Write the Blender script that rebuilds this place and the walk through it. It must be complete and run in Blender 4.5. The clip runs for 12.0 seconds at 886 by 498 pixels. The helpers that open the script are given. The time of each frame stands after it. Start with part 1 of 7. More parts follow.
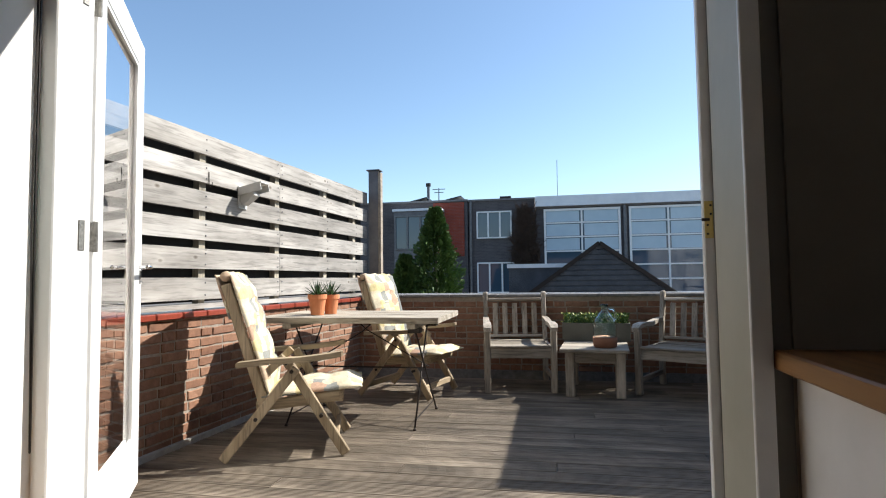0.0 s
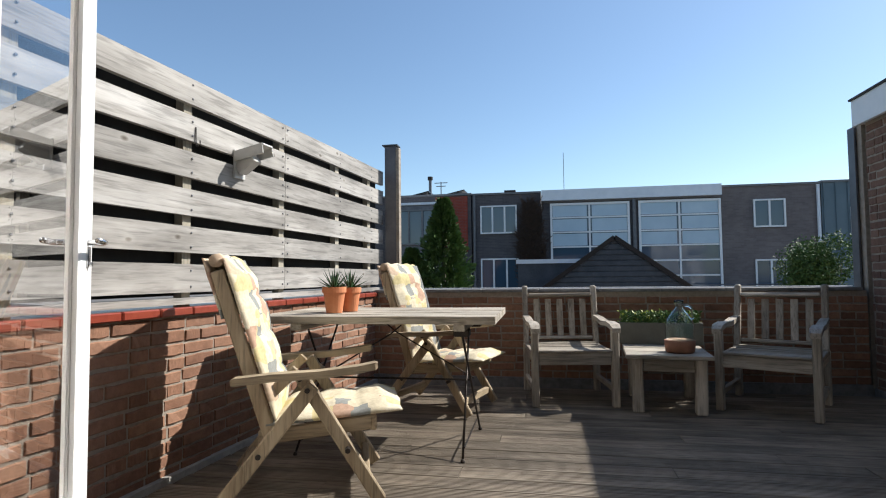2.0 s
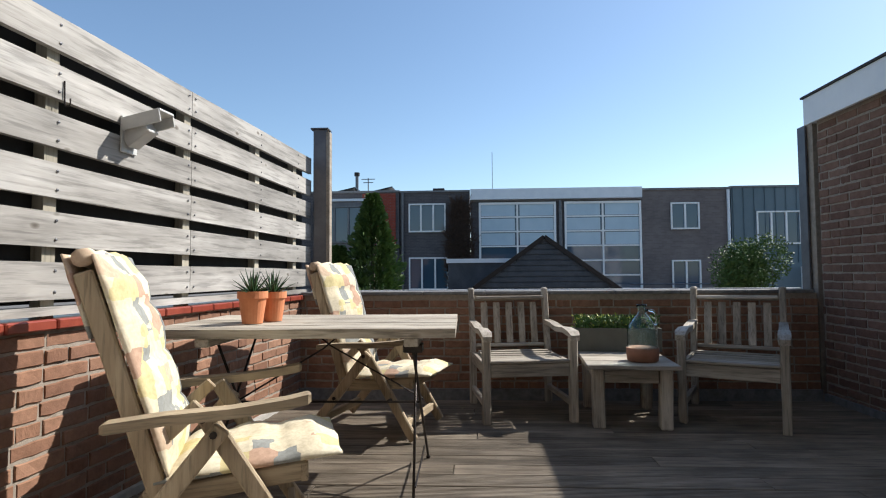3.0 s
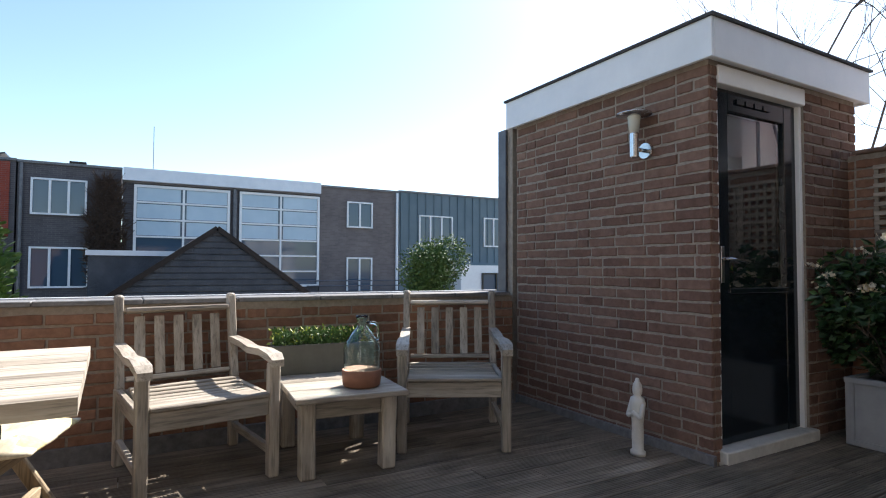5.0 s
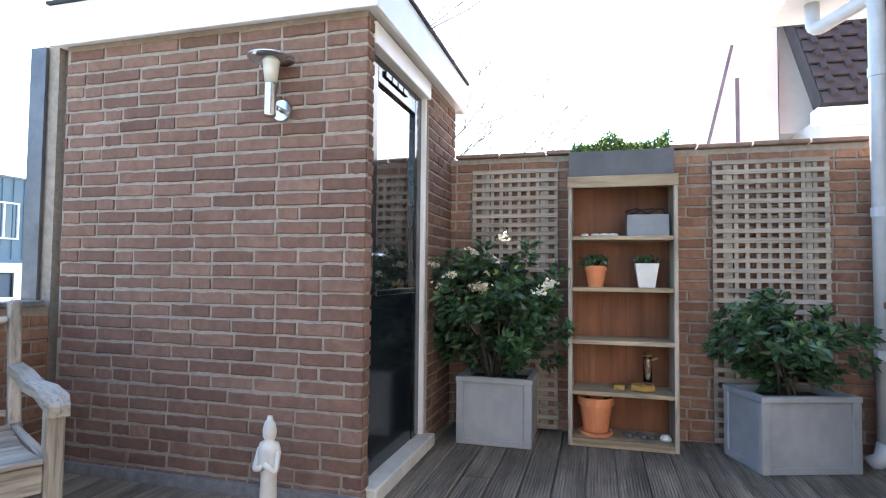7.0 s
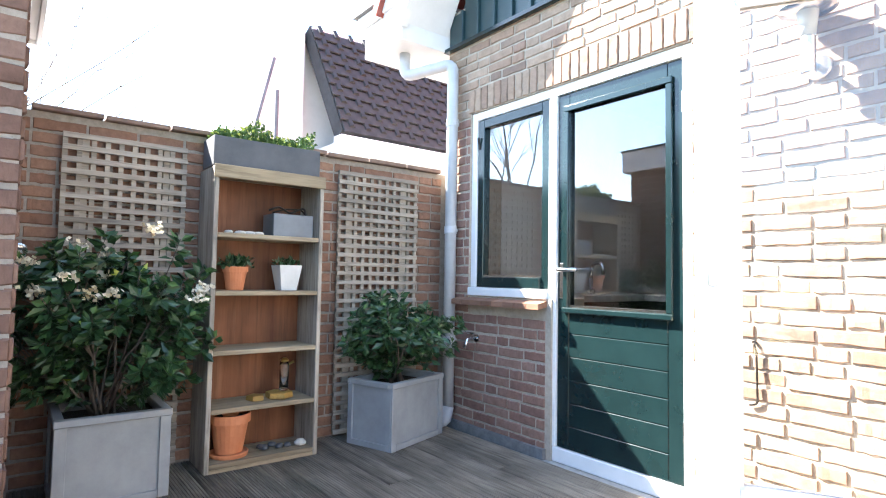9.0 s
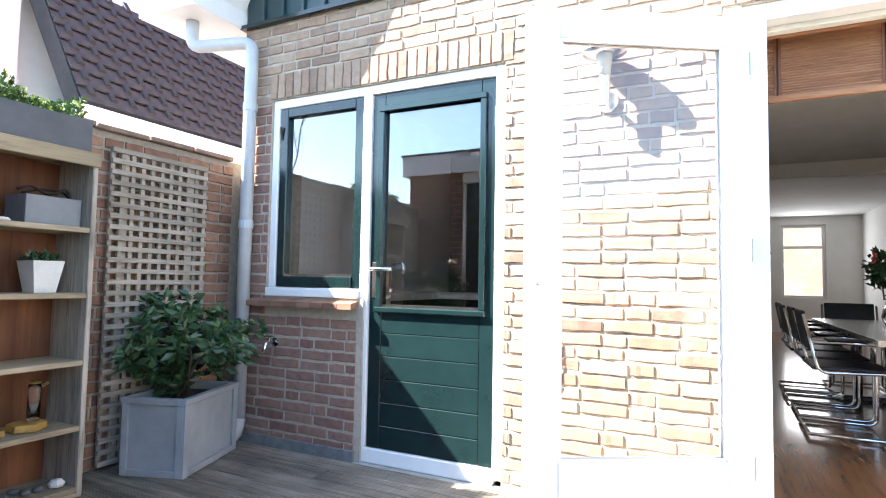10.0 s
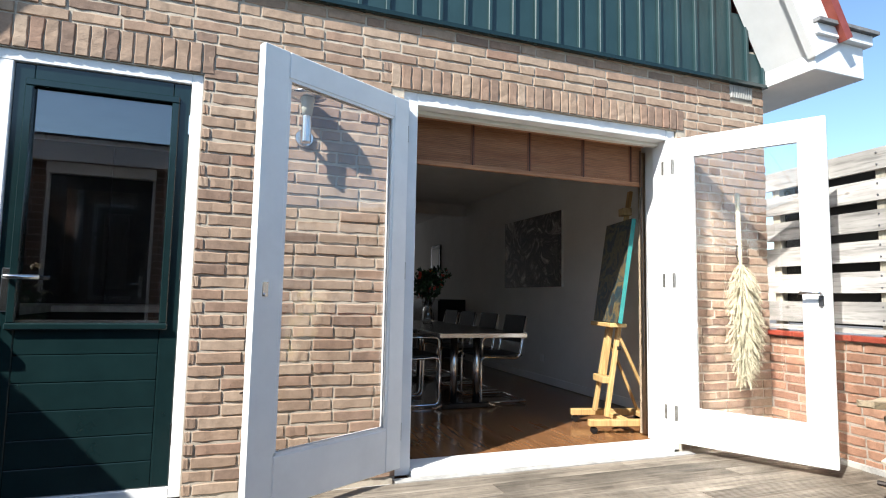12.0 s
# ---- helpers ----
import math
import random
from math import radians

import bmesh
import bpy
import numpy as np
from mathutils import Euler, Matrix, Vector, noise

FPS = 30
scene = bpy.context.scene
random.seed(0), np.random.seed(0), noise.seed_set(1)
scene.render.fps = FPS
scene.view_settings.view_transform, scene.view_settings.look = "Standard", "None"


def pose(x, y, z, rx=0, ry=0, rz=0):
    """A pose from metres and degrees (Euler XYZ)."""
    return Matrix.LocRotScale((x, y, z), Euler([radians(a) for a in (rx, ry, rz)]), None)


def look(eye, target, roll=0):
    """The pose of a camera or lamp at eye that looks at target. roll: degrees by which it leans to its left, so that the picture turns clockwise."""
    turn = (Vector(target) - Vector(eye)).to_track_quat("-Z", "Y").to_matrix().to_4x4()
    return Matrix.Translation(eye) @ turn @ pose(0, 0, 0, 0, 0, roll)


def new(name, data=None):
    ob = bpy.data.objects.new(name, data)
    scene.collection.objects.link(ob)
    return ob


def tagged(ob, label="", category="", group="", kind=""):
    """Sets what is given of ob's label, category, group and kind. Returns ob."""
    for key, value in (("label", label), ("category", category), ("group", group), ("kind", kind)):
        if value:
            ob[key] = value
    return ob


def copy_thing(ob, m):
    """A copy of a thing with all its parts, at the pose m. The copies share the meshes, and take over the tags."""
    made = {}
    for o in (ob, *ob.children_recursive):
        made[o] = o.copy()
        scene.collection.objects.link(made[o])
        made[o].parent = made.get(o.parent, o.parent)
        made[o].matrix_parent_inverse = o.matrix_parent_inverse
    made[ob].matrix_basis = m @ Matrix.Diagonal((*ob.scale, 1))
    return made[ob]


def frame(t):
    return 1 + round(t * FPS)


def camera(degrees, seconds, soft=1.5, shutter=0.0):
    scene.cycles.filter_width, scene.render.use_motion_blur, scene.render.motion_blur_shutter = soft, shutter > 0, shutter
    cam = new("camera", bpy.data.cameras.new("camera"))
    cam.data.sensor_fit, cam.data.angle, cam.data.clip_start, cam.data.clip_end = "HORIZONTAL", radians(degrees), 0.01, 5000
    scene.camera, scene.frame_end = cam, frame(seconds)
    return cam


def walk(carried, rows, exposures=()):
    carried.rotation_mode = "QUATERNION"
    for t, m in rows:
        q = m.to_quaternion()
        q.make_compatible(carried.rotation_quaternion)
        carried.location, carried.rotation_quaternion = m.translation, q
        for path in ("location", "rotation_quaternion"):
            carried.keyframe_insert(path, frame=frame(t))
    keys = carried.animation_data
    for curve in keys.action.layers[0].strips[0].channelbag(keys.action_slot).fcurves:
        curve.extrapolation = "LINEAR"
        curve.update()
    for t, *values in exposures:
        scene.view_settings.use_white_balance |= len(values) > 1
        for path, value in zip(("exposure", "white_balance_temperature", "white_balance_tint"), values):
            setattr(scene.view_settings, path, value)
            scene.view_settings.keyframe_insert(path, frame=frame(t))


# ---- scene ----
cam = camera(76.9, 12.0, soft=1.1)
PATH = [
    (0, (0.359, 0.541, 0.988), (-0.029, 2.5, 1.096), -0.7),
    (0.5, (0.287, 0.65, 0.956), (-0.105, 2.608, 1.063), -0.7),
    (1, (0.141, 0.86, 0.955), (-0.257, 2.817, 1.061), -0.7),
    (1.5, (0.01, 1.086, 0.939), (-0.386, 3.043, 1.043), -0.7),
    (2, (-0.109, 1.301, 0.94), (-0.481, 3.264, 1.04), -0.6),
    (2.5, (-0.229, 1.539, 0.952), (-0.5, 3.518, 1.047), -0.5),
    (2.7, (-0.273, 1.639, 0.955), (-0.477, 3.626, 1.049), -0.5),
    (4.3, (-0.35, 2.387, 0.995), (0.146, 4.323, 1.073), 0.0),
    (4.5, (-0.372, 2.463, 1.011), (0.274, 4.354, 1.084), -0.0),
    (5, (-0.301, 2.712, 0.997), (0.693, 4.446, 1.071), 0.2),
    (5.5, (-0.218, 2.938, 1.004), (1.062, 4.474, 1.075), 0.2),
    (6, (-0.121, 3.235, 0.996), (1.456, 4.462, 1.075), 0.2),
    (6.5, (0.02, 3.422, 0.964), (1.791, 4.346, 1.058), 0.3),
    (6.7, (0.078, 3.471, 0.981), (1.918, 4.25, 1.071), 0.4),
    (8.3, (0.467, 4.277, 0.973), (2.373, 3.68, 1.068), 0.7),
    (8.5, (0.487, 4.317, 0.989), (2.342, 3.575, 1.079), 0.7),
    (9, (0.589, 4.556, 0.994), (2.165, 3.33, 1.097), 1.0),
    (9.5, (0.737, 4.69, 0.987), (2.017, 3.156, 1.093), 1.0),
    (10, (0.931, 4.747, 0.991), (1.813, 2.956, 1.105), 1.0),
    (10.5, (1.122, 4.797, 1.008), (1.586, 2.855, 1.134), 1.0),
    (11, (1.303, 4.874, 1.033), (1.282, 2.879, 1.166), 1.1),
    (11.5, (1.514, 5.047, 1.022), (1.121, 3.092, 1.175), 1.0),
    (12, (1.68, 5.151, 0.993), (0.999, 3.279, 1.166), 1.1),
]
EXPOSURES = [
    (0.0, 0.88, 6500, 10), (2.5, 0.53, 6380, 10), (4.5, 1.1, 6600, 13), (5.5, 1.58, 6550, 13), (6.5, 2.62, 6450, 13), (8.5, 3.18, 6450, 11),
    (9.0, 3.28, 6450, 11), (9.5, 3.28, 6450, 11), (10.5, 2.62, 6450, 10), (11.0, 2.0, 6250, 9), (12.0, 1.14, 6250, 9),
]
walk(cam, [(t, look(eye, target, roll)) for t, eye, target, roll in PATH], EXPOSURES)

# ---- world and sun ----
KX, KY = 0.95, 0.53
SUN_EL = math.atan(1 / math.hypot(KX, KY))
SUN_AZ = math.atan2(KX, KY)
world = bpy.data.worlds.new("sky")
scene.world = world
world.use_nodes = True
wn = world.node_tree.nodes
sky = wn.new("ShaderNodeTexSky")
sky.sky_type = "NISHITA"
sky.sun_disc = False
sky.sun_elevation, sky.sun_rotation = SUN_EL, SUN_AZ
sky.air_density, sky.dust_density, sky.ozone_density = 0.95, 0.55, 0.4
wn["Background"].inputs["Strength"].default_value = 0.11
tint = wn.new("ShaderNodeVectorMath")
tint.operation = "MULTIPLY"
tint.inputs[1].default_value = (0.9, 1.0, 1.04)
world.node_tree.links.new(sky.outputs["Color"], tint.inputs[0])
world.node_tree.links.new(tint.outputs[0], wn["Background"].inputs["Color"])
sun_data = bpy.data.lights.new("sun", "SUN")
sun_data.energy, sun_data.angle, sun_data.color = 5.0, radians(0.53), (1.0, 0.95, 0.87)
sun = new("sun", sun_data)
sun.matrix_world = look((KX * 20, KY * 20, 20), (0, 0, 0))


# ---- materials ----
def mat_base(name, rough=0.6, metal=0.0, spec=0.5):
    m = bpy.data.materials.new(name)
    m.use_nodes = True
    b = m.node_tree.nodes["Principled BSDF"]
    b.inputs["Roughness"].default_value, b.inputs["Metallic"].default_value = rough, metal
    b.inputs["Specular IOR Level"].default_value = spec
    return m, m.node_tree.nodes, m.node_tree.links, b


def ramp(nodes, stops):
    r = nodes.new("ShaderNodeValToRGB")
    while len(r.color_ramp.elements) < len(stops):
        r.color_ramp.elements.new(0.5)
    for e, (p, c) in zip(r.color_ramp.elements, stops):
        e.position, e.color = p, (*c, 1)
    return r


def noise_node(nodes, links, scale, detail=4, rough=0.6, stretch=(1, 1, 1), seed=None):
    tc = nodes.new("ShaderNodeTexCoord")
    mp = nodes.new("ShaderNodeMapping")
    mp.inputs["Scale"].default_value = stretch
    links.new(tc.outputs["Object"], mp.inputs["Vector"])
    if seed is not None:
        add = nodes.new("ShaderNodeVectorMath")
        mul = nodes.new("ShaderNodeMath")
        mul.operation = "MULTIPLY"
        mul.inputs[1].default_value = 37.0
        links.new(seed, mul.inputs[0])
        links.new(mp.outputs["Vector"], add.inputs[0])
        links.new(mul.outputs[0], add.inputs[1])
        src = add.outputs[0]
    else:
        src = mp.outputs["Vector"]
    n = nodes.new("ShaderNodeTexNoise")
    n.inputs["Scale"].default_value, n.inputs["Detail"].default_value, n.inputs["Roughness"].default_value = scale, detail, rough
    links.new(src, n.inputs["Vector"])
    return n


def bump(nodes, links, b, height, strength=0.3, dist=0.01):
    bp = nodes.new("ShaderNodeBump")
    bp.inputs["Strength"].default_value, bp.inputs["Distance"].default_value = strength, dist
    links.new(height, bp.inputs["Height"])
    links.new(bp.outputs["Normal"], b.inputs["Normal"])


def mixc(nodes, links, fac, a, b, mode="MIX"):
    m = nodes.new("ShaderNodeMix")
    m.data_type, m.blend_type = "RGBA", mode
    for sock, v in ((m.inputs[0], fac), (m.inputs[6], a), (m.inputs[7], b)):
        if isinstance(v, (int, float)):
            sock.default_value = v
        elif isinstance(v, tuple):
            sock.default_value = (*v, 1)
        else:
            links.new(v, sock)
    return m.outputs[2]


def mottled(name, c1, c2, scale=8, rough=0.6, metal=0.0, strength=0.2, stretch=(1, 1, 1), dirt=0.0, dirt_col=(0.05, 0.045, 0.04), dist=0.004, spec=0.5):
    m, n, l, b = mat_base(name, rough, metal, spec)
    a = noise_node(n, l, scale, 6, 0.65, stretch)
    r = ramp(n, [(0.32, c1), (0.68, c2)])
    l.new(a.outputs["Fac"], r.inputs["Fac"])
    col = r.outputs["Color"]
    if dirt:
        d = noise_node(n, l, scale * 0.23, 5, 0.7)
        rd = ramp(n, [(0.5, (0, 0, 0)), (0.75, (dirt,) * 3)])
        l.new(d.outputs["Fac"], rd.inputs["Fac"])
        col = mixc(n, l, rd.outputs["Color"], col, dirt_col)
    l.new(col, b.inputs["Base Color"])
    fine = noise_node(n, l, scale * 9, 3, 0.6, stretch)
    bump(n, l, b, fine.outputs["Fac"], strength, dist)
    return m


def wood(name, c1, c2, c3, axis="x", rough=0.75, scale=14, strength=0.35, patch=0.5, knots=0.0, cracks=0.6):
    st = {"x": (0.07, 1, 1), "y": (1, 0.07, 1), "z": (1, 1, 0.07)}[axis]
    m, n, l, b = mat_base(name, rough, 0.0, 0.3)
    info = n.new("ShaderNodeObjectInfo")
    g = noise_node(n, l, scale, 6, 0.7, st, info.outputs["Random"])
    f = noise_node(n, l, scale * 7, 4, 0.6, st, info.outputs["Random"])
    w = noise_node(n, l, 2.2, 3, 0.6, (1, 1, 1), info.outputs["Random"])
    r = ramp(n, [(0.3, c1), (0.55, c2), (0.75, c3)])
    l.new(g.outputs["Fac"], r.inputs["Fac"])
    rw = ramp(n, [(0.3, (1 - patch * 0.6,) * 3), (0.7, (1.0, 1.0, 1.0))])
    l.new(w.outputs["Fac"], rw.inputs["Fac"])
    col = mixc(n, l, 1.0, r.outputs["Color"], rw.outputs["Color"], "MULTIPLY")
    rf = ramp(n, [(0.36, (0.55, 0.55, 0.55)), (0.5, (1, 1, 1))])
    l.new(f.outputs["Fac"], rf.inputs["Fac"])
    col = mixc(n, l, cracks, col, rf.outputs["Color"], "MULTIPLY")
    if knots:
        tc = n.new("ShaderNodeTexCoord")
        mp = n.new("ShaderNodeMapping")
        mp.inputs["Scale"].default_value = {"x": (0.55, 1, 1), "y": (1, 0.55, 1), "z": (1, 1, 0.55)}[axis]
        l.new(tc.outputs["Object"], mp.inputs["Vector"])
        vo = n.new("ShaderNodeTexVoronoi")
        vo.inputs["Scale"].default_value = knots
        l.new(mp.outputs["Vector"], vo.inputs["Vector"])
        rk = ramp(n, [(0.03, (0.35, 0.3, 0.26)), (0.07, (0.75, 0.72, 0.68)), (0.1, (1.15, 1.15, 1.15)), (0.2, (1, 1, 1))])
        l.new(vo.outputs["Distance"], rk.inputs["Fac"])
        col = mixc(n, l, 0.85, col, rk.outputs["Color"], "MULTIPLY")
    hv = n.new("ShaderNodeHueSaturation")
    vr = n.new("ShaderNodeMapRange")
    vr.inputs["To Min"].default_value, vr.inputs["To Max"].default_value = 0.82, 1.15
    l.new(info.outputs["Random"], vr.inputs["Value"])
    l.new(vr.outputs["Result"], hv.inputs["Value"])
    l.new(col, hv.inputs["Color"])
    l.new(hv.outputs["Color"], b.inputs["Base Color"])
    bump(n, l, b, f.outputs["Fac"], strength, 0.003)
    return m


def brick_mat(name, cols, island=False, rough=0.9):
    m, n, l, b = mat_base(name, rough, 0.0, 0.2)
    if island:
        rnd = n.new("ShaderNodeNewGeometry").outputs["Random Per Island"]
    else:
        rnd = n.new("ShaderNodeObjectInfo").outputs["Random"]
    k = len(cols)
    r = ramp(n, [(i / (k - 1), c) for i, c in enumerate(cols)])
    l.new(rnd, r.inputs["Fac"])
    st = (1, 1, 1) if island else (0.2, 1, 1)
    a = noise_node(n, l, 22, 6, 0.7, st, rnd)
    ra = ramp(n, [(0.3, (0.72, 0.7, 0.68)), (0.7, (1.12, 1.1, 1.08))])
    l.new(a.outputs["Fac"], ra.inputs["Fac"])
    col = mixc(n, l, 1.0, r.outputs["Color"], ra.outputs["Color"], "MULTIPLY")
    d = noise_node(n, l, 70, 3, 0.7, st, rnd)
    rd = ramp(n, [(0.66, (0, 0, 0)), (0.74, (0.5, 0.5, 0.5))])
    l.new(d.outputs["Fac"], rd.inputs["Fac"])
    col = mixc(n, l, rd.outputs["Color"], col, (0.07, 0.045, 0.035))
    l.new(col, b.inputs["Base Color"])
    bump(n, l, b, d.outputs["Fac"], 0.5, 0.004)
    return m


def glass_mat(name, tint=(1, 1, 1), ior=1.5):
    m, n, l, b = mat_base(name, 0.0)
    b.inputs["Base Color"].default_value = (*tint, 1)
    b.inputs["Transmission Weight"].default_value = 1.0
    b.inputs["IOR"].default_value = ior
    return m


MORTAR = mottled("mortar", (0.23, 0.195, 0.16), (0.34, 0.295, 0.245), 30, 0.95, strength=0.5)
MORTAR_LIGHT = mottled("mortar_light", (0.36, 0.31, 0.245), (0.48, 0.42, 0.34), 30, 0.95, strength=0.5)
RED = [(0.2, 0.108, 0.073), (0.27, 0.15, 0.1), (0.31, 0.178, 0.12), (0.215, 0.117, 0.08), (0.34, 0.2, 0.135)]
BUFF = [(0.31, 0.222, 0.165), (0.365, 0.273, 0.203), (0.33, 0.236, 0.174), (0.4, 0.307, 0.233), (0.315, 0.215, 0.158), (0.225, 0.16, 0.125), (0.38, 0.28, 0.205), (0.29, 0.188, 0.14)]
RUSSET = [(0.26, 0.148, 0.115), (0.31, 0.19, 0.147), (0.23, 0.128, 0.103), (0.33, 0.205, 0.16), (0.28, 0.165, 0.13)]
BRICK_RED = brick_mat("red_brick", RED)
BRICK_RED_J = brick_mat("red_brick_joined", RED, True)
# the red bricks again, darkened and cooled: the shed's shade put into the colour
RED_SHADED = [tuple(c * k for c, k in zip(col, (0.72, 0.78, 0.88))) for col in RED]
BRICK_RED_SHADED = brick_mat("red_brick_shaded", RED_SHADED)
BRICK_RED_SHADED_J = brick_mat("red_brick_shaded_joined", RED_SHADED, True)
BRICK_BUFF = brick_mat("buff_brick", BUFF)
BRICK_BUFF_J = brick_mat("buff_brick_joined", BUFF, True)
BRICK_RUSSET = brick_mat("russet_brick", RUSSET)
BRICK_RUSSET_J = brick_mat("russet_brick_joined", RUSSET, True)
DARK_BR = [(0.085, 0.07, 0.068), (0.11, 0.09, 0.086), (0.13, 0.11, 0.1)]
WHITE = mottled("white_paint", (0.76, 0.76, 0.75), (0.83, 0.83, 0.82), 5, 0.35, strength=0.08, dirt=0.12, dirt_col=(0.5, 0.48, 0.44))
CREAM = mottled("cream_paint", (0.62, 0.6, 0.53), (0.7, 0.68, 0.61), 4, 0.5, strength=0.06)
PLASTER = mottled("plaster", (0.72, 0.71, 0.68), (0.78, 0.77, 0.74), 3, 0.9, strength=0.05)
FASCIA = mottled("fascia_board", (0.7, 0.73, 0.76), (0.79, 0.81, 0.83), 3, 0.4, strength=0.05, dirt=0.2, dirt_col=(0.45, 0.46, 0.45))
GREEN = mottled("green_gloss_paint", (0.006, 0.0165, 0.0175), (0.009, 0.024, 0.025), 4, 0.18, strength=0.04)
BLACK_GREEN = mottled("dark_gloss_paint", (0.006, 0.01, 0.014), (0.012, 0.017, 0.022), 4, 0.12, strength=0.03)
CLAD = mottled("green_cladding", (0.014, 0.037, 0.041), (0.022, 0.052, 0.056), 3, 0.35, strength=0.1)
ZINC = mottled("zinc", (0.1, 0.1, 0.11), (0.17, 0.17, 0.18), 6, 0.45, 0.6, strength=0.1)
STEEL = mottled("stainless_steel", (0.55, 0.55, 0.55), (0.66, 0.66, 0.66), 10, 0.22, 1.0, strength=0.03)
CHROME = mottled("chrome", (0.7, 0.7, 0.7), (0.78, 0.78, 0.78), 10, 0.08, 1.0, strength=0.01)
BRASS = mottled("brass", (0.55, 0.42, 0.16), (0.66, 0.5, 0.2), 30, 0.35, 1.0, strength=0.1)
IRON = mottled("dark_iron", (0.02, 0.018, 0.017), (0.05, 0.04, 0.035), 30, 0.5, 0.7, strength=0.2)
GREYPIPE = mottled("grey_pvc", (0.42, 0.44, 0.46), (0.52, 0.54, 0.56), 6, 0.4, strength=0.05, dirt=0.2)
FELT = mottled("roof_felt", (0.03, 0.03, 0.032), (0.06, 0.06, 0.062), 20, 0.9, strength=0.4)
PLANTER = mottled("grey_zinc_planter", (0.26, 0.275, 0.285), (0.35, 0.365, 0.38), 5, 0.6, 0.1, strength=0.12, dirt=0.25, dirt_col=(0.2, 0.2, 0.21))
SLATE_BOX = mottled("anthracite_box", (0.065, 0.07, 0.078), (0.1, 0.105, 0.115), 7, 0.65, strength=0.15, dirt=0.2)
SOIL = mottled("soil", (0.02, 0.014, 0.01), (0.05, 0.035, 0.025), 60, 0.95, strength=0.8, dist=0.02)
TERRA = mottled("terracotta", (0.52, 0.18, 0.075), (0.62, 0.24, 0.11), 9, 0.8, strength=0.15, dirt=0.25, dirt_col=(0.45, 0.3, 0.2))
TILE_RED = mottled("red_glazed_tile", (0.2, 0.035, 0.022), (0.28, 0.06, 0.035), 14, 0.3, strength=0.1, dirt=0.15)
CONCRETE = mottled("concrete", (0.3, 0.29, 0.27), (0.44, 0.43, 0.4), 16, 0.9, strength=0.4, dirt=0.4)
HINGE = mottled("worn_hinge", (0.15, 0.145, 0.13), (0.36, 0.35, 0.32), 60, 0.4, 0.6, strength=0.3)
SLEEVE = mottled("brown_sleeve", (0.2, 0.085, 0.045), (0.27, 0.12, 0.07), 14, 0.7, strength=0.2)
LEAD = mottled("lead_strip", (0.12, 0.12, 0.12), (0.22, 0.22, 0.22), 20, 0.7, strength=0.3)
STONE = mottled("pale_stone", (0.55, 0.53, 0.48), (0.66, 0.64, 0.58), 20, 0.8, strength=0.25, dirt=0.3)
DECK = wood("deck_wood", (0.15, 0.122, 0.094), (0.335, 0.283, 0.222), (0.49, 0.425, 0.345), "x", 0.62, 9, 0.4, 0.9, 0.0, 0.8)
FENCE_W = wood("weathered_fence", (0.24, 0.225, 0.205), (0.46, 0.44, 0.41), (0.64, 0.625, 0.6), "y", 0.8, 7, 0.4, 0.5, 7.0, 0.75)
LATH_W = wood("pale_lath", (0.4, 0.36, 0.28), (0.5, 0.46, 0.37), (0.56, 0.52, 0.43), "z", 0.85, 9)
TEAK_X = wood("grey_teak_x", (0.26, 0.226, 0.182), (0.5, 0.447, 0.372), (0.66, 0.61, 0.53), "x", 0.58, 12, 0.4, 0.6, 0.0, 0.85)
TEAK_Y = wood("grey_teak_y", (0.26, 0.226, 0.182), (0.5, 0.447, 0.372), (0.66, 0.61, 0.53), "y", 0.58, 12, 0.4, 0.6, 0.0, 0.85)
TEAK_Z = wood("grey_teak_z", (0.26, 0.226, 0.182), (0.5, 0.447, 0.372), (0.66, 0.61, 0.53), "z", 0.58, 12, 0.4, 0.6, 0.0, 0.85)
GOLD_X = wood("tan_teak_x", (0.27, 0.2, 0.125), (0.47, 0.375, 0.25), (0.6, 0.49, 0.345), "x", 0.7, 12, 0.4, 0.6, 0.0, 0.8)
GOLD_Y = wood("tan_teak_y", (0.27, 0.2, 0.125), (0.47, 0.375, 0.25), (0.6, 0.49, 0.345), "y", 0.7, 12, 0.4, 0.6, 0.0, 0.8)
GOLD_Z = wood("tan_teak_z", (0.27, 0.2, 0.125), (0.47, 0.375, 0.25), (0.6, 0.49, 0.345), "z", 0.7, 12, 0.4, 0.6, 0.0, 0.8)
TABLE_W = wood("bleached_table", (0.24, 0.2, 0.155), (0.54, 0.485, 0.4), (0.7, 0.645, 0.555), "x", 0.85, 12, 1.0, 0.5, 5.0, 1.0)
SHELF_W = wood("shelf_frame_wood", (0.25, 0.19, 0.12), (0.4, 0.32, 0.21), (0.5, 0.42, 0.3), "y", 0.8, 9)
SHELF_B = wood("shelf_back_wood", (0.15, 0.05, 0.022), (0.31, 0.12, 0.052), (0.46, 0.22, 0.115), "z", 0.6, 5, 0.35, 0.9)
TRELLIS = wood("trellis_wood", (0.32, 0.27, 0.215), (0.44, 0.38, 0.31), (0.53, 0.47, 0.4), "y", 0.85, 10)
PINE = wood("pine", (0.52, 0.32, 0.12), (0.62, 0.4, 0.17), (0.68, 0.46, 0.22), "z", 0.45, 8, 0.15, 0.2)
FLOOR_W = wood("parquet", (0.15, 0.07, 0.03), (0.23, 0.108, 0.045), (0.29, 0.142, 0.062), "y", 0.16, 5, 0.05, 0.4)
WORKTOP = wood("oak_worktop", (0.25, 0.12, 0.04), (0.36, 0.185, 0.07), (0.42, 0.23, 0.09), "y", 0.35, 7, 0.1, 0.3)
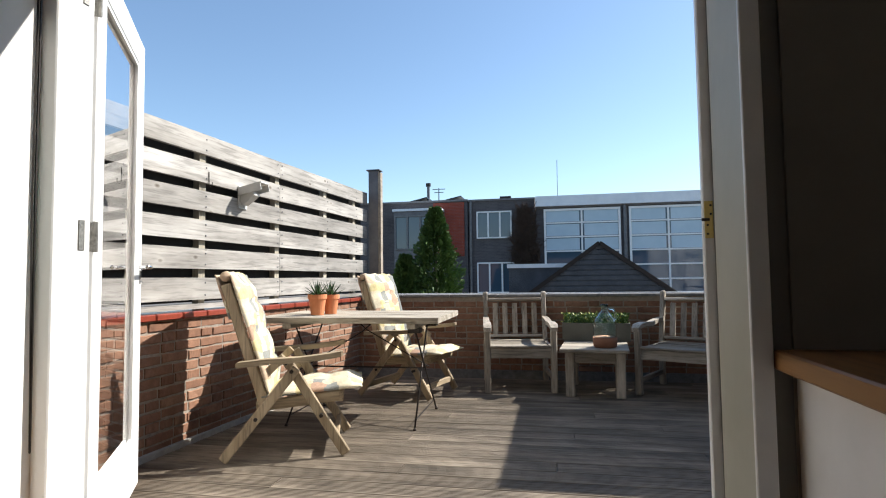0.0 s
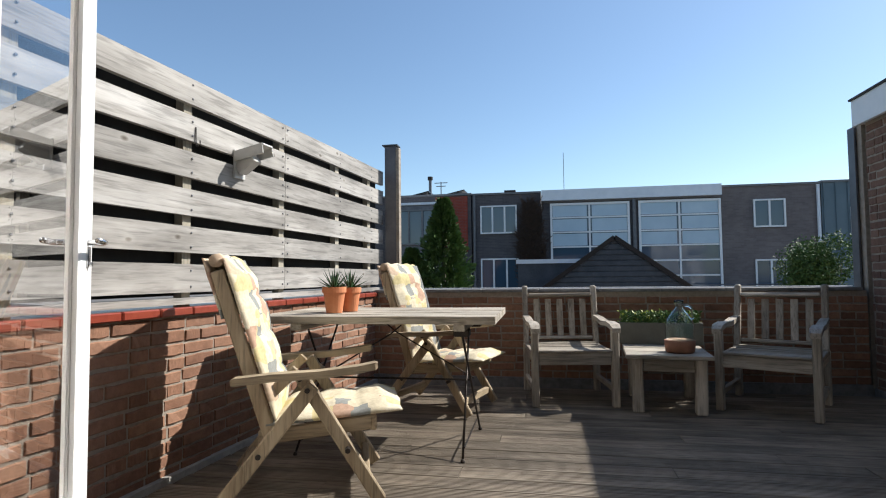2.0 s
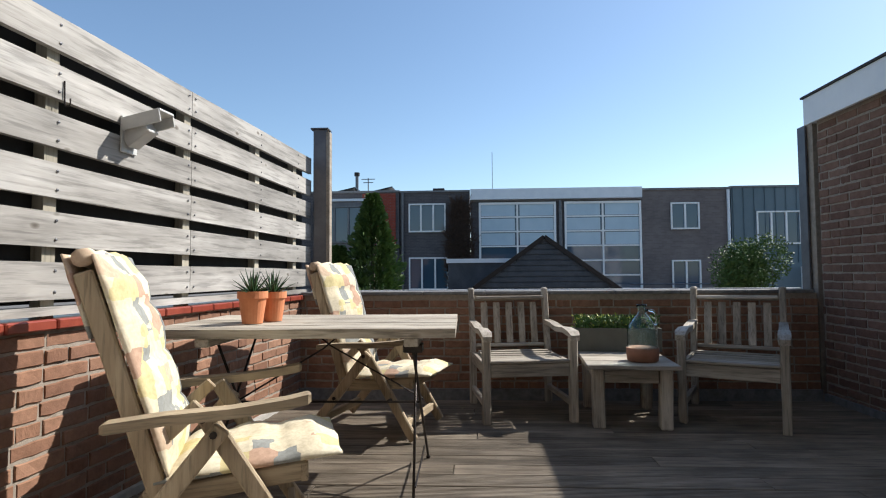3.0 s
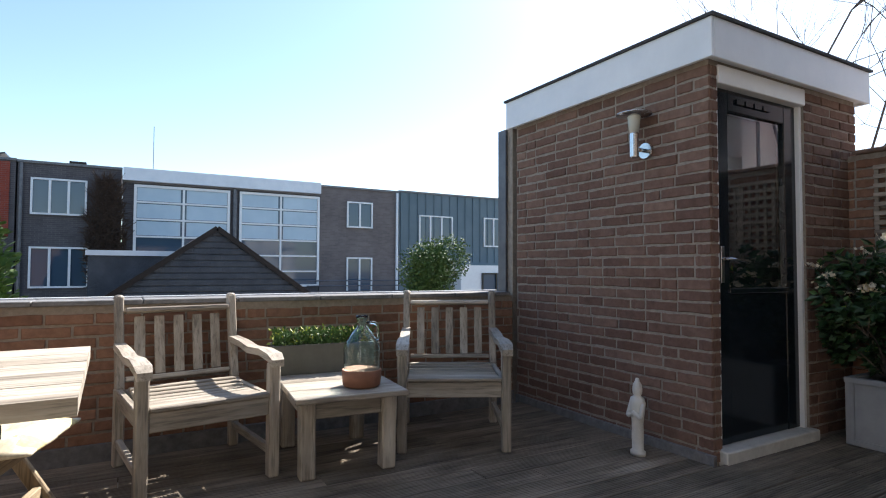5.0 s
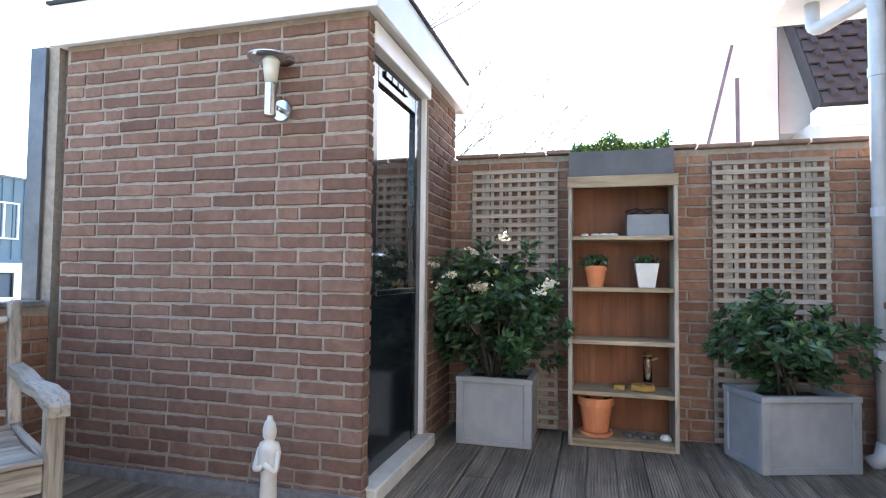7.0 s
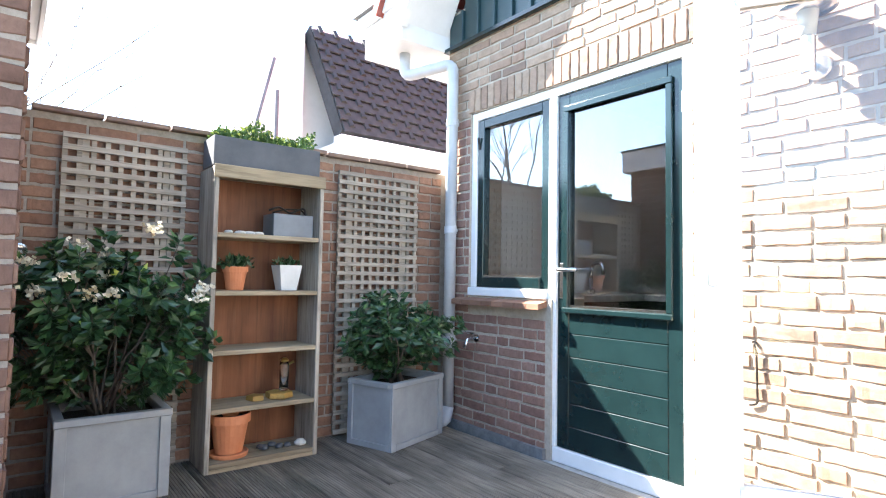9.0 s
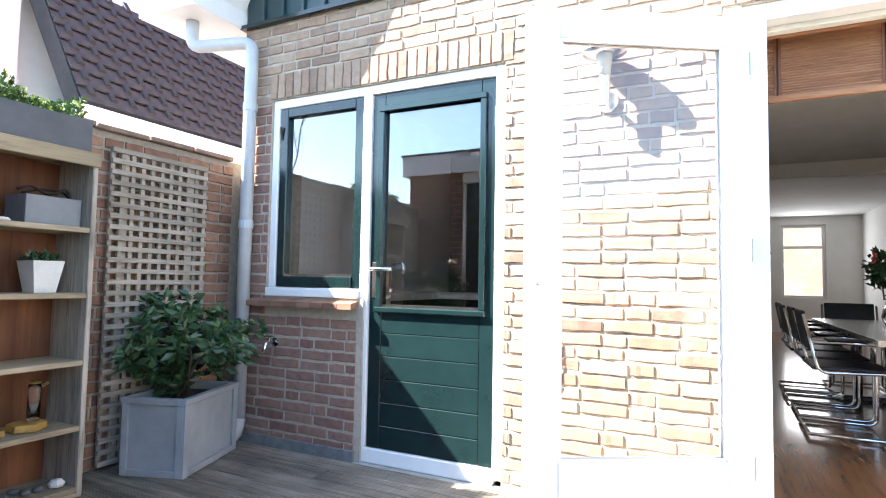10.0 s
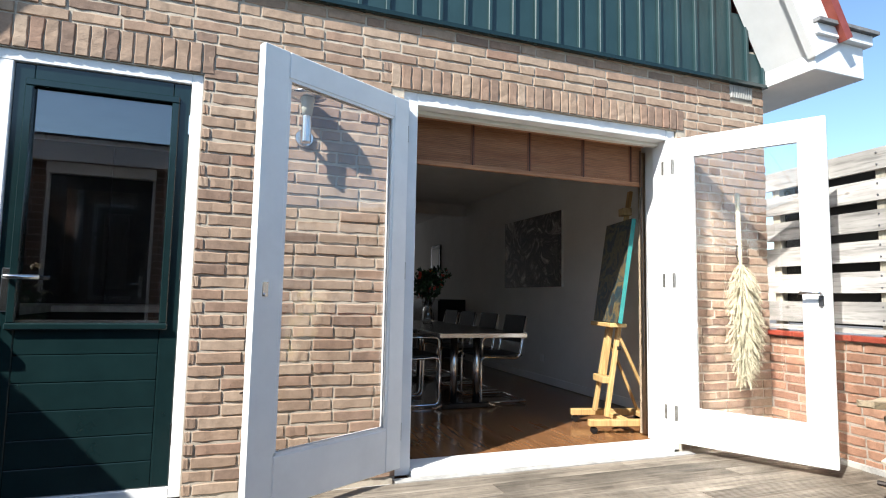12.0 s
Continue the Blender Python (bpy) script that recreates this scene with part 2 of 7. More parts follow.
BLIND = wood("bamboo", (0.33, 0.14, 0.065), (0.46, 0.22, 0.11), (0.56, 0.3, 0.16), "x", 0.6, 12)
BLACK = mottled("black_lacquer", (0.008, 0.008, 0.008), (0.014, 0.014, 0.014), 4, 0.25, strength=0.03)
LEATHER = mottled("black_leather", (0.01, 0.01, 0.011), (0.02, 0.02, 0.021), 30, 0.5, strength=0.3)
GLASS = glass_mat("window_glass")
GLASS_DARK = glass_mat("insulating_glass", (1, 1, 1), 1.9)
GLASS_BOTTLE = glass_mat("bottle_glass", (0.76, 0.91, 0.93), 1.45)
FAR_BRICK = brick_mat("far_dark_brick", DARK_BR, True)
LEAF_A = mottled("glossy_leaf", (0.016, 0.045, 0.018), (0.04, 0.095, 0.03), 18, 0.35, strength=0.1)
LEAF_B = mottled("box_leaf", (0.035, 0.09, 0.018), (0.085, 0.165, 0.035), 18, 0.65, strength=0.1)
LEAF_C = mottled("conifer_green", (0.03, 0.075, 0.014), (0.1, 0.165, 0.035), 4, 0.6, strength=0.1)
LEAF_Y = mottled("yellow_leaf", (0.35, 0.42, 0.05), (0.45, 0.5, 0.1), 18, 0.45)
PETAL = mottled("cream_petal", (0.66, 0.5, 0.24), (0.78, 0.74, 0.64), 9, 0.6)
BARK = mottled("bark", (0.06, 0.045, 0.035), (0.13, 0.1, 0.08), 20, 0.9, strength=0.5)
STRAW = mottled("straw", (0.32, 0.29, 0.2), (0.47, 0.43, 0.32), 30, 0.8)


# ---- mesh helpers ----
def box(bm, x0, x1, y0, y1, z0, z1):
    m = Matrix.Translation(((x0 + x1) / 2, (y0 + y1) / 2, (z0 + z1) / 2)) @ Matrix.Diagonal((abs(x1 - x0), abs(y1 - y0), abs(z1 - z0), 1))
    bmesh.ops.create_cube(bm, size=1, matrix=m)
    return bm


def beam(bm, p0, p1, w, h, up=(0, 0, 1)):
    p0, p1 = Vector(p0), Vector(p1)
    d = p1 - p0
    zx = d.normalized()
    side = Vector(up).cross(zx)
    side = side.normalized() if side.length > 1e-5 else Vector((1, 0, 0))
    top = zx.cross(side)
    m = Matrix((side * w, top * h, d)).transposed().to_4x4()
    m.translation = (p0 + p1) / 2
    bmesh.ops.create_cube(bm, size=1, matrix=m)
    return bm


def tube(bm, pts, r, n=8, r1=None, caps=True):
    pts = [Vector(p) for p in pts]
    rings = []
    k = len(pts)
    side = None
    for i, p in enumerate(pts):
        d = (pts[min(i + 1, k - 1)] - pts[max(i - 1, 0)]).normalized()
        if side is None:
            side = d.orthogonal().normalized()
        side = (side - d * side.dot(d)).normalized()
        other = d.cross(side)
        rr = r if r1 is None else r + (r1 - r) * i / max(k - 1, 1)
        rings.append([bm.verts.new(p + (side * math.cos(a) + other * math.sin(a)) * rr) for a in (2 * math.pi * j / n for j in range(n))])
    for a, b in zip(rings, rings[1:]):
        for j in range(n):
            bm.faces.new((a[j], a[(j + 1) % n], b[(j + 1) % n], b[j]))
    if caps:
        bm.faces.new(rings[0][::-1])
        bm.faces.new(rings[-1])
    return bm


def lathe(bm, profile, n=20, cx=0.0, cy=0.0, cz=0.0):
    rings = []
    for r, z in profile:
        rings.append([bm.verts.new((cx + r * math.cos(2 * math.pi * j / n), cy + r * math.sin(2 * math.pi * j / n), cz + z)) for j in range(n)])
    for a, b in zip(rings, rings[1:]):
        for j in range(n):
            bm.faces.new((a[j], a[(j + 1) % n], b[(j + 1) % n], b[j]))
    bm.faces.new(rings[0][::-1])
    bm.faces.new(rings[-1])
    return bm


def rounded(pts, radius, steps=4):
    pts = [Vector(p) for p in pts]
    out = [pts[0]]
    for a, b, c in zip(pts, pts[1:], pts[2:]):
        u, v = (a - b), (c - b)
        q = min(radius, u.length * 0.49, v.length * 0.49)
        s, e = b + u.normalized() * q, b + v.normalized() * q
        for i in range(steps + 1):
            t = i / steps
            out.append(s * (1 - t) ** 2 + b * 2 * t * (1 - t) + e * t * t)
    out.append(pts[-1])
    return out


def finish(bm, bevel=0.0, segs=1, smooth=False):
    if bevel:
        edges = [e for e in bm.edges if len(e.link_faces) == 2 and e.calc_face_angle(0) > 0.5]
        bmesh.ops.bevel(bm, geom=edges, offset=bevel, segments=segs, affect="EDGES", clamp_overlap=True)
    bmesh.ops.recalc_face_normals(bm, faces=bm.faces)
    if smooth:
        for f in bm.faces:
            f.smooth = True
    return bm


def mesh_object(name, bm, material, bevel=0.0, segs=1, smooth=False):
    finish(bm, bevel, segs, smooth)
    me = bpy.data.meshes.new(name)
    bm.to_mesh(me)
    bm.free()
    me.materials.append(material)
    return new(name, me)


def part(name, bm, material, parent, label="", bevel=0.0, segs=1, smooth=False, at=None):
    ob = mesh_object(name, bm, material, bevel, segs, smooth)
    ob.parent = parent
    if at is not None:
        ob.matrix_basis = at
    return tagged(ob, label)


def thing(name, m, label, category, group="", kind=""):
    ob = new(name)
    ob.empty_display_size = 0.1
    ob.matrix_basis = m
    return tagged(ob, label, category, group, kind)


def solid(name, bm, material, label, category, kind="structure", bevel=0.0):
    return tagged(mesh_object(name, bm, material, bevel), label, category, kind=kind)


def B():
    return bmesh.new()


# ---- layout ----
FY = 2.09          # outer face of the house wall
FI = 1.79          # its inner face
HX0, HX1 = -2.0, 3.72
PAR_Y = 6.22       # inner face of the far parapet
SX0, SX1, SY0, SY1, SZ = 2.365, 3.9, 4.545, 6.20, 2.12
BX = 3.80          # inner face of the boundary wall
GROUND = -3.2
W_O, W_ANG = Vector((-1.66, 6.5, 0)), radians(4.45)   # west wall: far end and its slant
W_LEN = 4.43
W_M = Matrix.Translation(W_O) @ Matrix.Rotation(-W_ANG, 4, "Z")   # local: -y runs to the house, x faces the terrace
DOOR_X0, DOOR_X1, DOOR_Z = -1.17, 0.825, 2.2
KIT_X0, KIT_X1, WIN_X0, KIT_Z = 1.90, 3.47, 2.72, 2.12

# ---- house shell ----
bm = B()
box(bm, HX0, DOOR_X0, FI, FY - 0.001, -0.1, 2.9)
box(bm, DOOR_X0, DOOR_X1, FI, FY - 0.001, DOOR_Z, 2.9)
box(bm, DOOR_X1, KIT_X0, FI, FY - 0.001, -0.1, 2.9)
box(bm, KIT_X0, KIT_X1, FI, FY - 0.001, KIT_Z, 2.9)
box(bm, WIN_X0 + 0.02, KIT_X1, FI, FY - 0.001, -0.1, 0.88)
box(bm, KIT_X1, HX1, FI, FY - 0.001, -0.1, 2.9)
facade = solid("wall_facade", bm, MORTAR_LIGHT, "buff brick house wall with two door openings", "wall")
bm = B()
box(bm, HX0, -1.75, -9.6, FI, -0.1, 2.9)
box(bm, HX0 + 0.02, -1.75, -9.6, -9.5, GROUND, 0)
solid("wall_west_inner", bm, PLASTER, "white plastered side wall of the living room", "wall")
solid("wall_east_house", box(B(), 3.52, HX1, -9.6, FI, GROUND, 2.9), PLASTER, "plain side wall of the house", "wall")
solid("wall_divider", box(B(), 1.32, 1.42, -9.3, FI, 0.02, 2.5), PLASTER, "white plastered wall between kitchen and living room", "wall")
bm = B()
box(bm, -1.75, -1.12, -9.6, -9.3, -0.1, 2.9)
box(bm, -0.3, 3.52, -9.6, -9.3, -0.1, 2.9)
box(bm, -1.12, -0.3, -9.6, -9.3, -0.1, 0.75)
box(bm, -1.12, -0.3, -9.6, -9.3, 2.32, 2.9)
solid("wall_street", bm, PLASTER, "white plastered wall with a narrow street window", "wall")
solid("wall_kitchen_back", box(B(), 1.42, 3.52, -1.3, -1.2, 0.02, 2.5), PLASTER, "white kitchen back wall", "wall")
solid("ceiling", box(B(), -1.75, 3.52, -9.3, FI, 2.5, 2.56), PLASTER, "white plastered ceiling", "ceiling")
bm = B()
box(bm, -1.75, 1.32, -3.35, -3.2, 2.32, 2.5)
solid("ceiling_beam", bm, PLASTER, "white boxed beam across the living room ceiling", "beam")
solid("house_base", box(B(), HX0, HX1, -9.5, FY - 0.03, GROUND, -0.1), BRICK_BUFF_J, "brick lower storey of the house", "wall")
floor_in = solid("floor_living", box(B(), -1.75, 1.32, -9.3, FY - 0.1, -0.09, 0.012), FLOOR_W, "reddish brown polished wooden floor", "floor")
solid("floor_kitchen", box(B(), 1.42, 3.52, -1.2, FI, -0.09, 0.02), CONCRETE, "grey tiled kitchen floor", "floor")
bm = B()
box(bm, -1.75, -1.735, -9.3, FI, 0.02, 0.1)
solid("baseboard", bm, WHITE, "white painted baseboard", "baseboard")

# gable with standing boards, barge boards and roof
APEX_Z, EAVE_Z, RIDGE = 7.8, 2.72, (HX0 + HX1) / 2


def gable_x(z, side):
    t = (z - EAVE_Z) / (APEX_Z - EAVE_Z)
    return (HX0 + (RIDGE - HX0) * t) if side < 0 else (HX1 + (RIDGE - HX1) * t)


gable = thing("gable_cladding", Matrix.Identity(4), "dark green standing boards on the gable", "cladding", kind="structure")
bm = B()
a = [bm.verts.new(v) for v in ((HX0, FY - 0.03, 2.66), (HX1, FY - 0.03, 2.66), (HX1, FY - 0.03, EAVE_Z), (RIDGE, FY - 0.03, APEX_Z), (HX0, FY - 0.03, EAVE_Z))]
b = [bm.verts.new(v.co + Vector((0, -0.1, 0))) for v in a]
bm.faces.new(a)
bm.faces.new(b[::-1])
for i in range(5):
    bm.faces.new((a[i], b[i], b[(i + 1) % 5], a[(i + 1) % 5]))
part("backing", bm, CLAD, gable)
x = HX0 + 0.01
while x < HX1 - 0.1:
    zt = min(EAVE_Z + (x + 0.08 - HX0) / (RIDGE - HX0) * (APEX_Z - EAVE_Z), EAVE_Z + (HX1 - x - 0.08) / (HX1 - RIDGE) * (APEX_Z - EAVE_Z))
    bm = B()
    box(bm, x + 0.004, x + 0.150, FY - 0.028, FY + 0.012, 2.64, zt)
    box(bm, x - 0.012, x + 0.012, FY - 0.02, FY + 0.034, 2.64, zt)
    part("board", bm, CLAD, gable, bevel=0.003)
    x += 0.163
part("drip_strip", box(B(), HX0 - 0.01, HX1 + 0.01, FY - 0.03, FY + 0.045, 2.615, 2.64), GREEN, gable)
for s, name in ((-1, "barge_board_west"), (1, "barge_board_east")):
    ex = HX0 if s < 0 else HX1
    bm = B()
    dx, dz = (RIDGE - ex), (APEX_Z - EAVE_Z)
    L = math.hypot(dx, dz)
    nx, nz = -dz / L * (1 if s < 0 else -1), abs(dx) / L
    lo = Vector((ex - s * 0.02, 0, EAVE_Z - 0.02))
    hi = Vector((RIDGE, 0, APEX_Z))
    off = Vector((nx, 0, nz)) * 0.30
    vs = []
    for y in (FY + 0.385, FY + 0.44):
        vs.append([bm.verts.new((p.x, y, p.z)) for p in (lo, hi, hi + off, lo + off)])
    bm.faces.new(vs[0]); bm.faces.new(vs[1][::-1])
    for i in range(4):
        bm.faces.new((vs[0][i], vs[1][i], vs[1][(i + 1) % 4], vs[0][(i + 1) % 4]))
    solid(name, bm, WHITE, "white painted sloping barge board", "trim")
    bm = B()
    vs = []
    for y in (FY + 0.02, FY + 0.3845):
        vs.append([bm.verts.new((p.x, y, p.z)) for p in (lo + off * 0.12, hi + off * 0.12, hi + off * 0.2, lo + off * 0.2)])
    bm.faces.new(vs[0]); bm.faces.new(vs[1][::-1])
    for i in range(4):
        bm.faces.new((vs[0][i], vs[1][i], vs[1][(i + 1) % 4], vs[0][(i + 1) % 4]))
    solid(name.replace("barge_board", "soffit"), bm, WHITE, "white boarded soffit under the roof verge", "trim")
    bm = B()
    o2 = Vector((nx, 0, nz)) * 0.34
    vs = []
    for y in (-9.7, FY + 0.5):
        vs.append([bm.verts.new((p.x, y, p.z)) for p in (lo + off * 0.9, hi + off * 0.9, hi + o2, lo + o2)])
    bm.faces.new(vs[0]); bm.faces.new(vs[1][::-1])
    for i in range(4):
        bm.faces.new((vs[0][i], vs[1][i], vs[1][(i + 1) % 4], vs[0][(i + 1) % 4]))
    solid("roof_" + ("west" if s < 0 else "east"), bm, TILE_RED, "red tiled roof slope", "roof")
    # boxed gutter end at the eave
    g = thing("gutter_box", Matrix.Translation((ex, FY, EAVE_Z)), "white boxed eave gutter with stepped moulding", "gutter", "eave gutters", "structure")
    part("box", box(B(), s * 0.0, s * 0.50, -1.5, 0.42, -0.10, 0.14), WHITE, g, bevel=0.006)
    part("moulding", box(B(), -s * 0.02, s * 0.55, -1.5, 0.46, 0.14, 0.22), WHITE, g, bevel=0.006)
    part("lead_edge", box(B(), -s * 0.03, s * 0.58, -1.5, 0.49, 0.22, 0.245), LEAD, g)

# ---- terrace floor base, ground ----
solid("terrace_slab", box(B(), -2.2, 4.1, FY - 0.05, 6.55, -0.3, -0.032), CONCRETE, "dark slab under the deck boards", "slab")
solid("terrace_base", box(B(), -2.15, 4.05, FY - 0.02, 6.5, GROUND, -0.3), BRICK_RED_J, "brick storey below the terrace", "wall")
solid("ground", box(B(), -900, 900, -900, 900, GROUND - 0.2, GROUND), mottled("ground_paving", (0.09, 0.085, 0.08), (0.15, 0.14, 0.13), 0.3, 0.9), "grey paved ground far below the terrace", "ground")

# ---- wall cores ----
bm = box(B(), -0.2, -0.001, -W_LEN, 0, -0.3, 0.765)
wall_west = solid("wall_west", bm, MORTAR, "low red brick wall under the slatted fence", "wall")
wall_west.matrix_basis = W_M
bm = box(B(), 0, 4.03, 0.001, 0.21, -0.3, 0.80)
# added tall block behind the shed, stops light leaking in beside the corner profile
box(bm, 4.06, 5.6, 0.03, 0.2, -0.3, 2.13)
wall_north = solid("wall_north", bm, MORTAR, "low shaded brick parapet at the terrace edge, with an added light-blocking core", "wall")
PAR_M = Matrix.Translation((-1.70, PAR_Y, 0)) @ Matrix.Rotation(radians(0.0), 4, "Y")
wall_north.matrix_basis = PAR_M
wall_east = solid("wall_east", box(B(), BX + 0.001, BX + 0.22, FY - 0.8, SY0 + 0.1, -0.3, 1.745), MORTAR, "red brick boundary wall with tile coping", "wall")
bm = B()
box(bm, SX0 + 0.001, SX0 + 0.12, SY0 + 0.1205, SY1, -0.3, SZ)
box(bm, SX0 + 0.001, 2.43, SY0 + 0.001, SY0 + 0.12, -0.3, SZ)
box(bm, 3.28, SX1, SY0 + 0.001, SY0 + 0.12, -0.3, SZ)
box(bm, 2.43, 3.28, SY0 + 0.001, SY0 + 0.12, 2.1, SZ)
box(bm, SX1 - 0.1, SX1, SY0 + 0.02, SY1, -0.3, SZ)
box(bm, SX0 + 0.02, SX1, SY1 - 0.1, SY1, -0.3, SZ)
shed_wall = solid("wall_shed", bm, MORTAR, "red brown brick walls of the roof shed", "wall")
solid("shed_floor", box(B(), SX0 + 0.1, SX1 - 0.1, SY0 + 0.1, SY1 - 0.1, -0.1, 0.02), CONCRETE, "dark concrete floor of the shed", "floor")

# shed roof
sr = thing("shed_roof", Matrix.Identity(4), "flat shed roof with white fascia and black felt edge", "roof", kind="structure")
F0, F1, F2, F3 = SX0 - 0.07, SX1 + 0.06, SY0 - 0.07, SY1 + 0.05
part("fascia", box(B(), F0, F0 + 0.022, F2, F3, SZ - 0.02, SZ + 0.19), FASCIA, sr, bevel=0.003)
part("fascia", box(B(), F0 + 0.0225, F1, F2, F2 + 0.022, SZ - 0.02, SZ + 0.19), FASCIA, sr, bevel=0.003)
part("fascia", box(B(), F1 - 0.022, F1, F2 + 0.0225, F3, SZ - 0.02, SZ + 0.19), FASCIA, sr)
part("soffit", box(B(), F0 + 0.023, F1 - 0.023, F2 + 0.023, F3, SZ + 0.0, SZ + 0.02), FASCIA, sr)
part("edge_trim", box(B(), F0 - 0.015, F1 + 0.015, F2 - 0.015, F3 + 0.01, SZ + 0.19, SZ + 0.206), FELT, sr)

# ---- frames of the openings ----
d1 = thing("door_frame", Matrix.Identity(4), "white painted frame of the wide garden doors", "door frame", kind="structure")
y0, y1 = FY - 0.16, FY - 0.02
part("jamb", box(B(), DOOR_X0, DOOR_X0 + 0.075, y0, y1, 0.0, DOOR_Z), WHITE, d1, bevel=0.004)
part("jamb", box(B(), 0.733, DOOR_X1, FY - 0.042, y1, 0.0, DOOR_Z), WHITE, d1, bevel=0.003)
# black strip paints the shade of the narrow gap in the jamb
part("rebate", box(B(), 0.7575, DOOR_X1, FY - 0.05, FY - 0.0425, 0.0, DOOR_Z), BLACK, d1, "black strip for the shaded rebate gap")
part("jamb", box(B(), 0.757, DOOR_X1, FY - 0.0785, FY - 0.0505, 0.0, DOOR_Z), WHITE, d1, bevel=0.003)
for hz in (0.25, 1.13, 1.93):
    hp_ = part("hinge_plate", box(B(), 0.735, 0.756, FY - 0.0445, FY - 0.0421, hz - 0.047, hz + 0.047), BRASS, d1, "brass hinge plate", bevel=0.001)
    for dz in (-0.036, -0.014, 0.014, 0.036):
        part("screw", tube(B(), [(0.742 + 0.008 * (dz > 0), FY - 0.0456, hz + dz), (0.742 + 0.008 * (dz > 0), FY - 0.0444, hz + dz)], 0.003, 8), IRON, hp_)
    part("hinge_pin", tube(B(), [(0.728, FY - 0.046, hz), (0.746, FY - 0.046, hz)], 0.004, 8), IRON, d1, "dark iron hinge pin")
part("head", box(B(), DOOR_X0 + 0.075, DOOR_X1 - 0.0925, y0, y1, DOOR_Z - 0.075, DOOR_Z), WHITE, d1, bevel=0.004)
part("stop", box(B(), DOOR_X0 + 0.075, DOOR_X1 - 0.0925, y0 + 0.01, y0 + 0.06, DOOR_Z - 0.1, DOOR_Z - 0.075), CREAM, d1, bevel=0.003)
for hz in (0.25, 1.14, 1.93):
    part("hinge_plate", box(B(), DOOR_X0 + 0.0752, DOOR_X0 + 0.0785, FY - 0.068, FY - 0.045, hz - 0.048, hz + 0.048), HINGE, d1, "worn steel hinge plate", bevel=0.001)
part("threshold", box(B(), DOOR_X0 + 0.075, DOOR_X1 - 0.0925, y0 - 0.02, FY + 0.022, -0.03, 0.04), WHITE, d1, bevel=0.008, segs=2)
part("step_stone", box(B(), DOOR_X0 - 0.02, DOOR_X1 + 0.02, FY + 0.031, FY + 0.1, -0.031, 0.004), CONCRETE, d1)
# inner reveals
solid("reveal_west", box(B(), DOOR_X0 - 0.02, DOOR_X0 + 0.02, FI - 0.004, y0 - 0.0005, 0.013, 2.28), PLASTER, "white plastered reveal beside the garden doors", "trim")
# cream paint of the east reveal with its shade mixed into the colour
CREAM_SHADED = mottled("cream_paint_shaded", (0.33, 0.32, 0.25), (0.38, 0.37, 0.3), 4, 0.5, strength=0.06)
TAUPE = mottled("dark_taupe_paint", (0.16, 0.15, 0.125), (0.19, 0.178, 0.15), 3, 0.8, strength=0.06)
solid("reveal_east", box(B(), 0.749, 0.7865, FI - 0.004, FY - 0.079, 0.013, 2.28), CREAM_SHADED, "cream painted reveal beside the garden doors, shade in its colour", "trim")
solid("architrave_east", box(B(), 0.747, 0.787, FI - 0.016, FI - 0.0045, 0.013, 2.28), WHITE, "white painted architrave strip beside the garden doors", "trim", bevel=0.002)
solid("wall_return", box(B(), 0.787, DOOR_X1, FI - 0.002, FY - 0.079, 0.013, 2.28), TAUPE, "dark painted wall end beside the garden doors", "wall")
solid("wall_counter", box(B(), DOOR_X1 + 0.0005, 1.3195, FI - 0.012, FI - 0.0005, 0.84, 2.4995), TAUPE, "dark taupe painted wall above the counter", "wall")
solid("reveal_head", box(B(), DOOR_X0 + 0.02, 0.7335, FI - 0.004, y0 - 0.0005, DOOR_Z + 0.0, 2.28), PLASTER, "white plastered head of the garden doors", "trim")


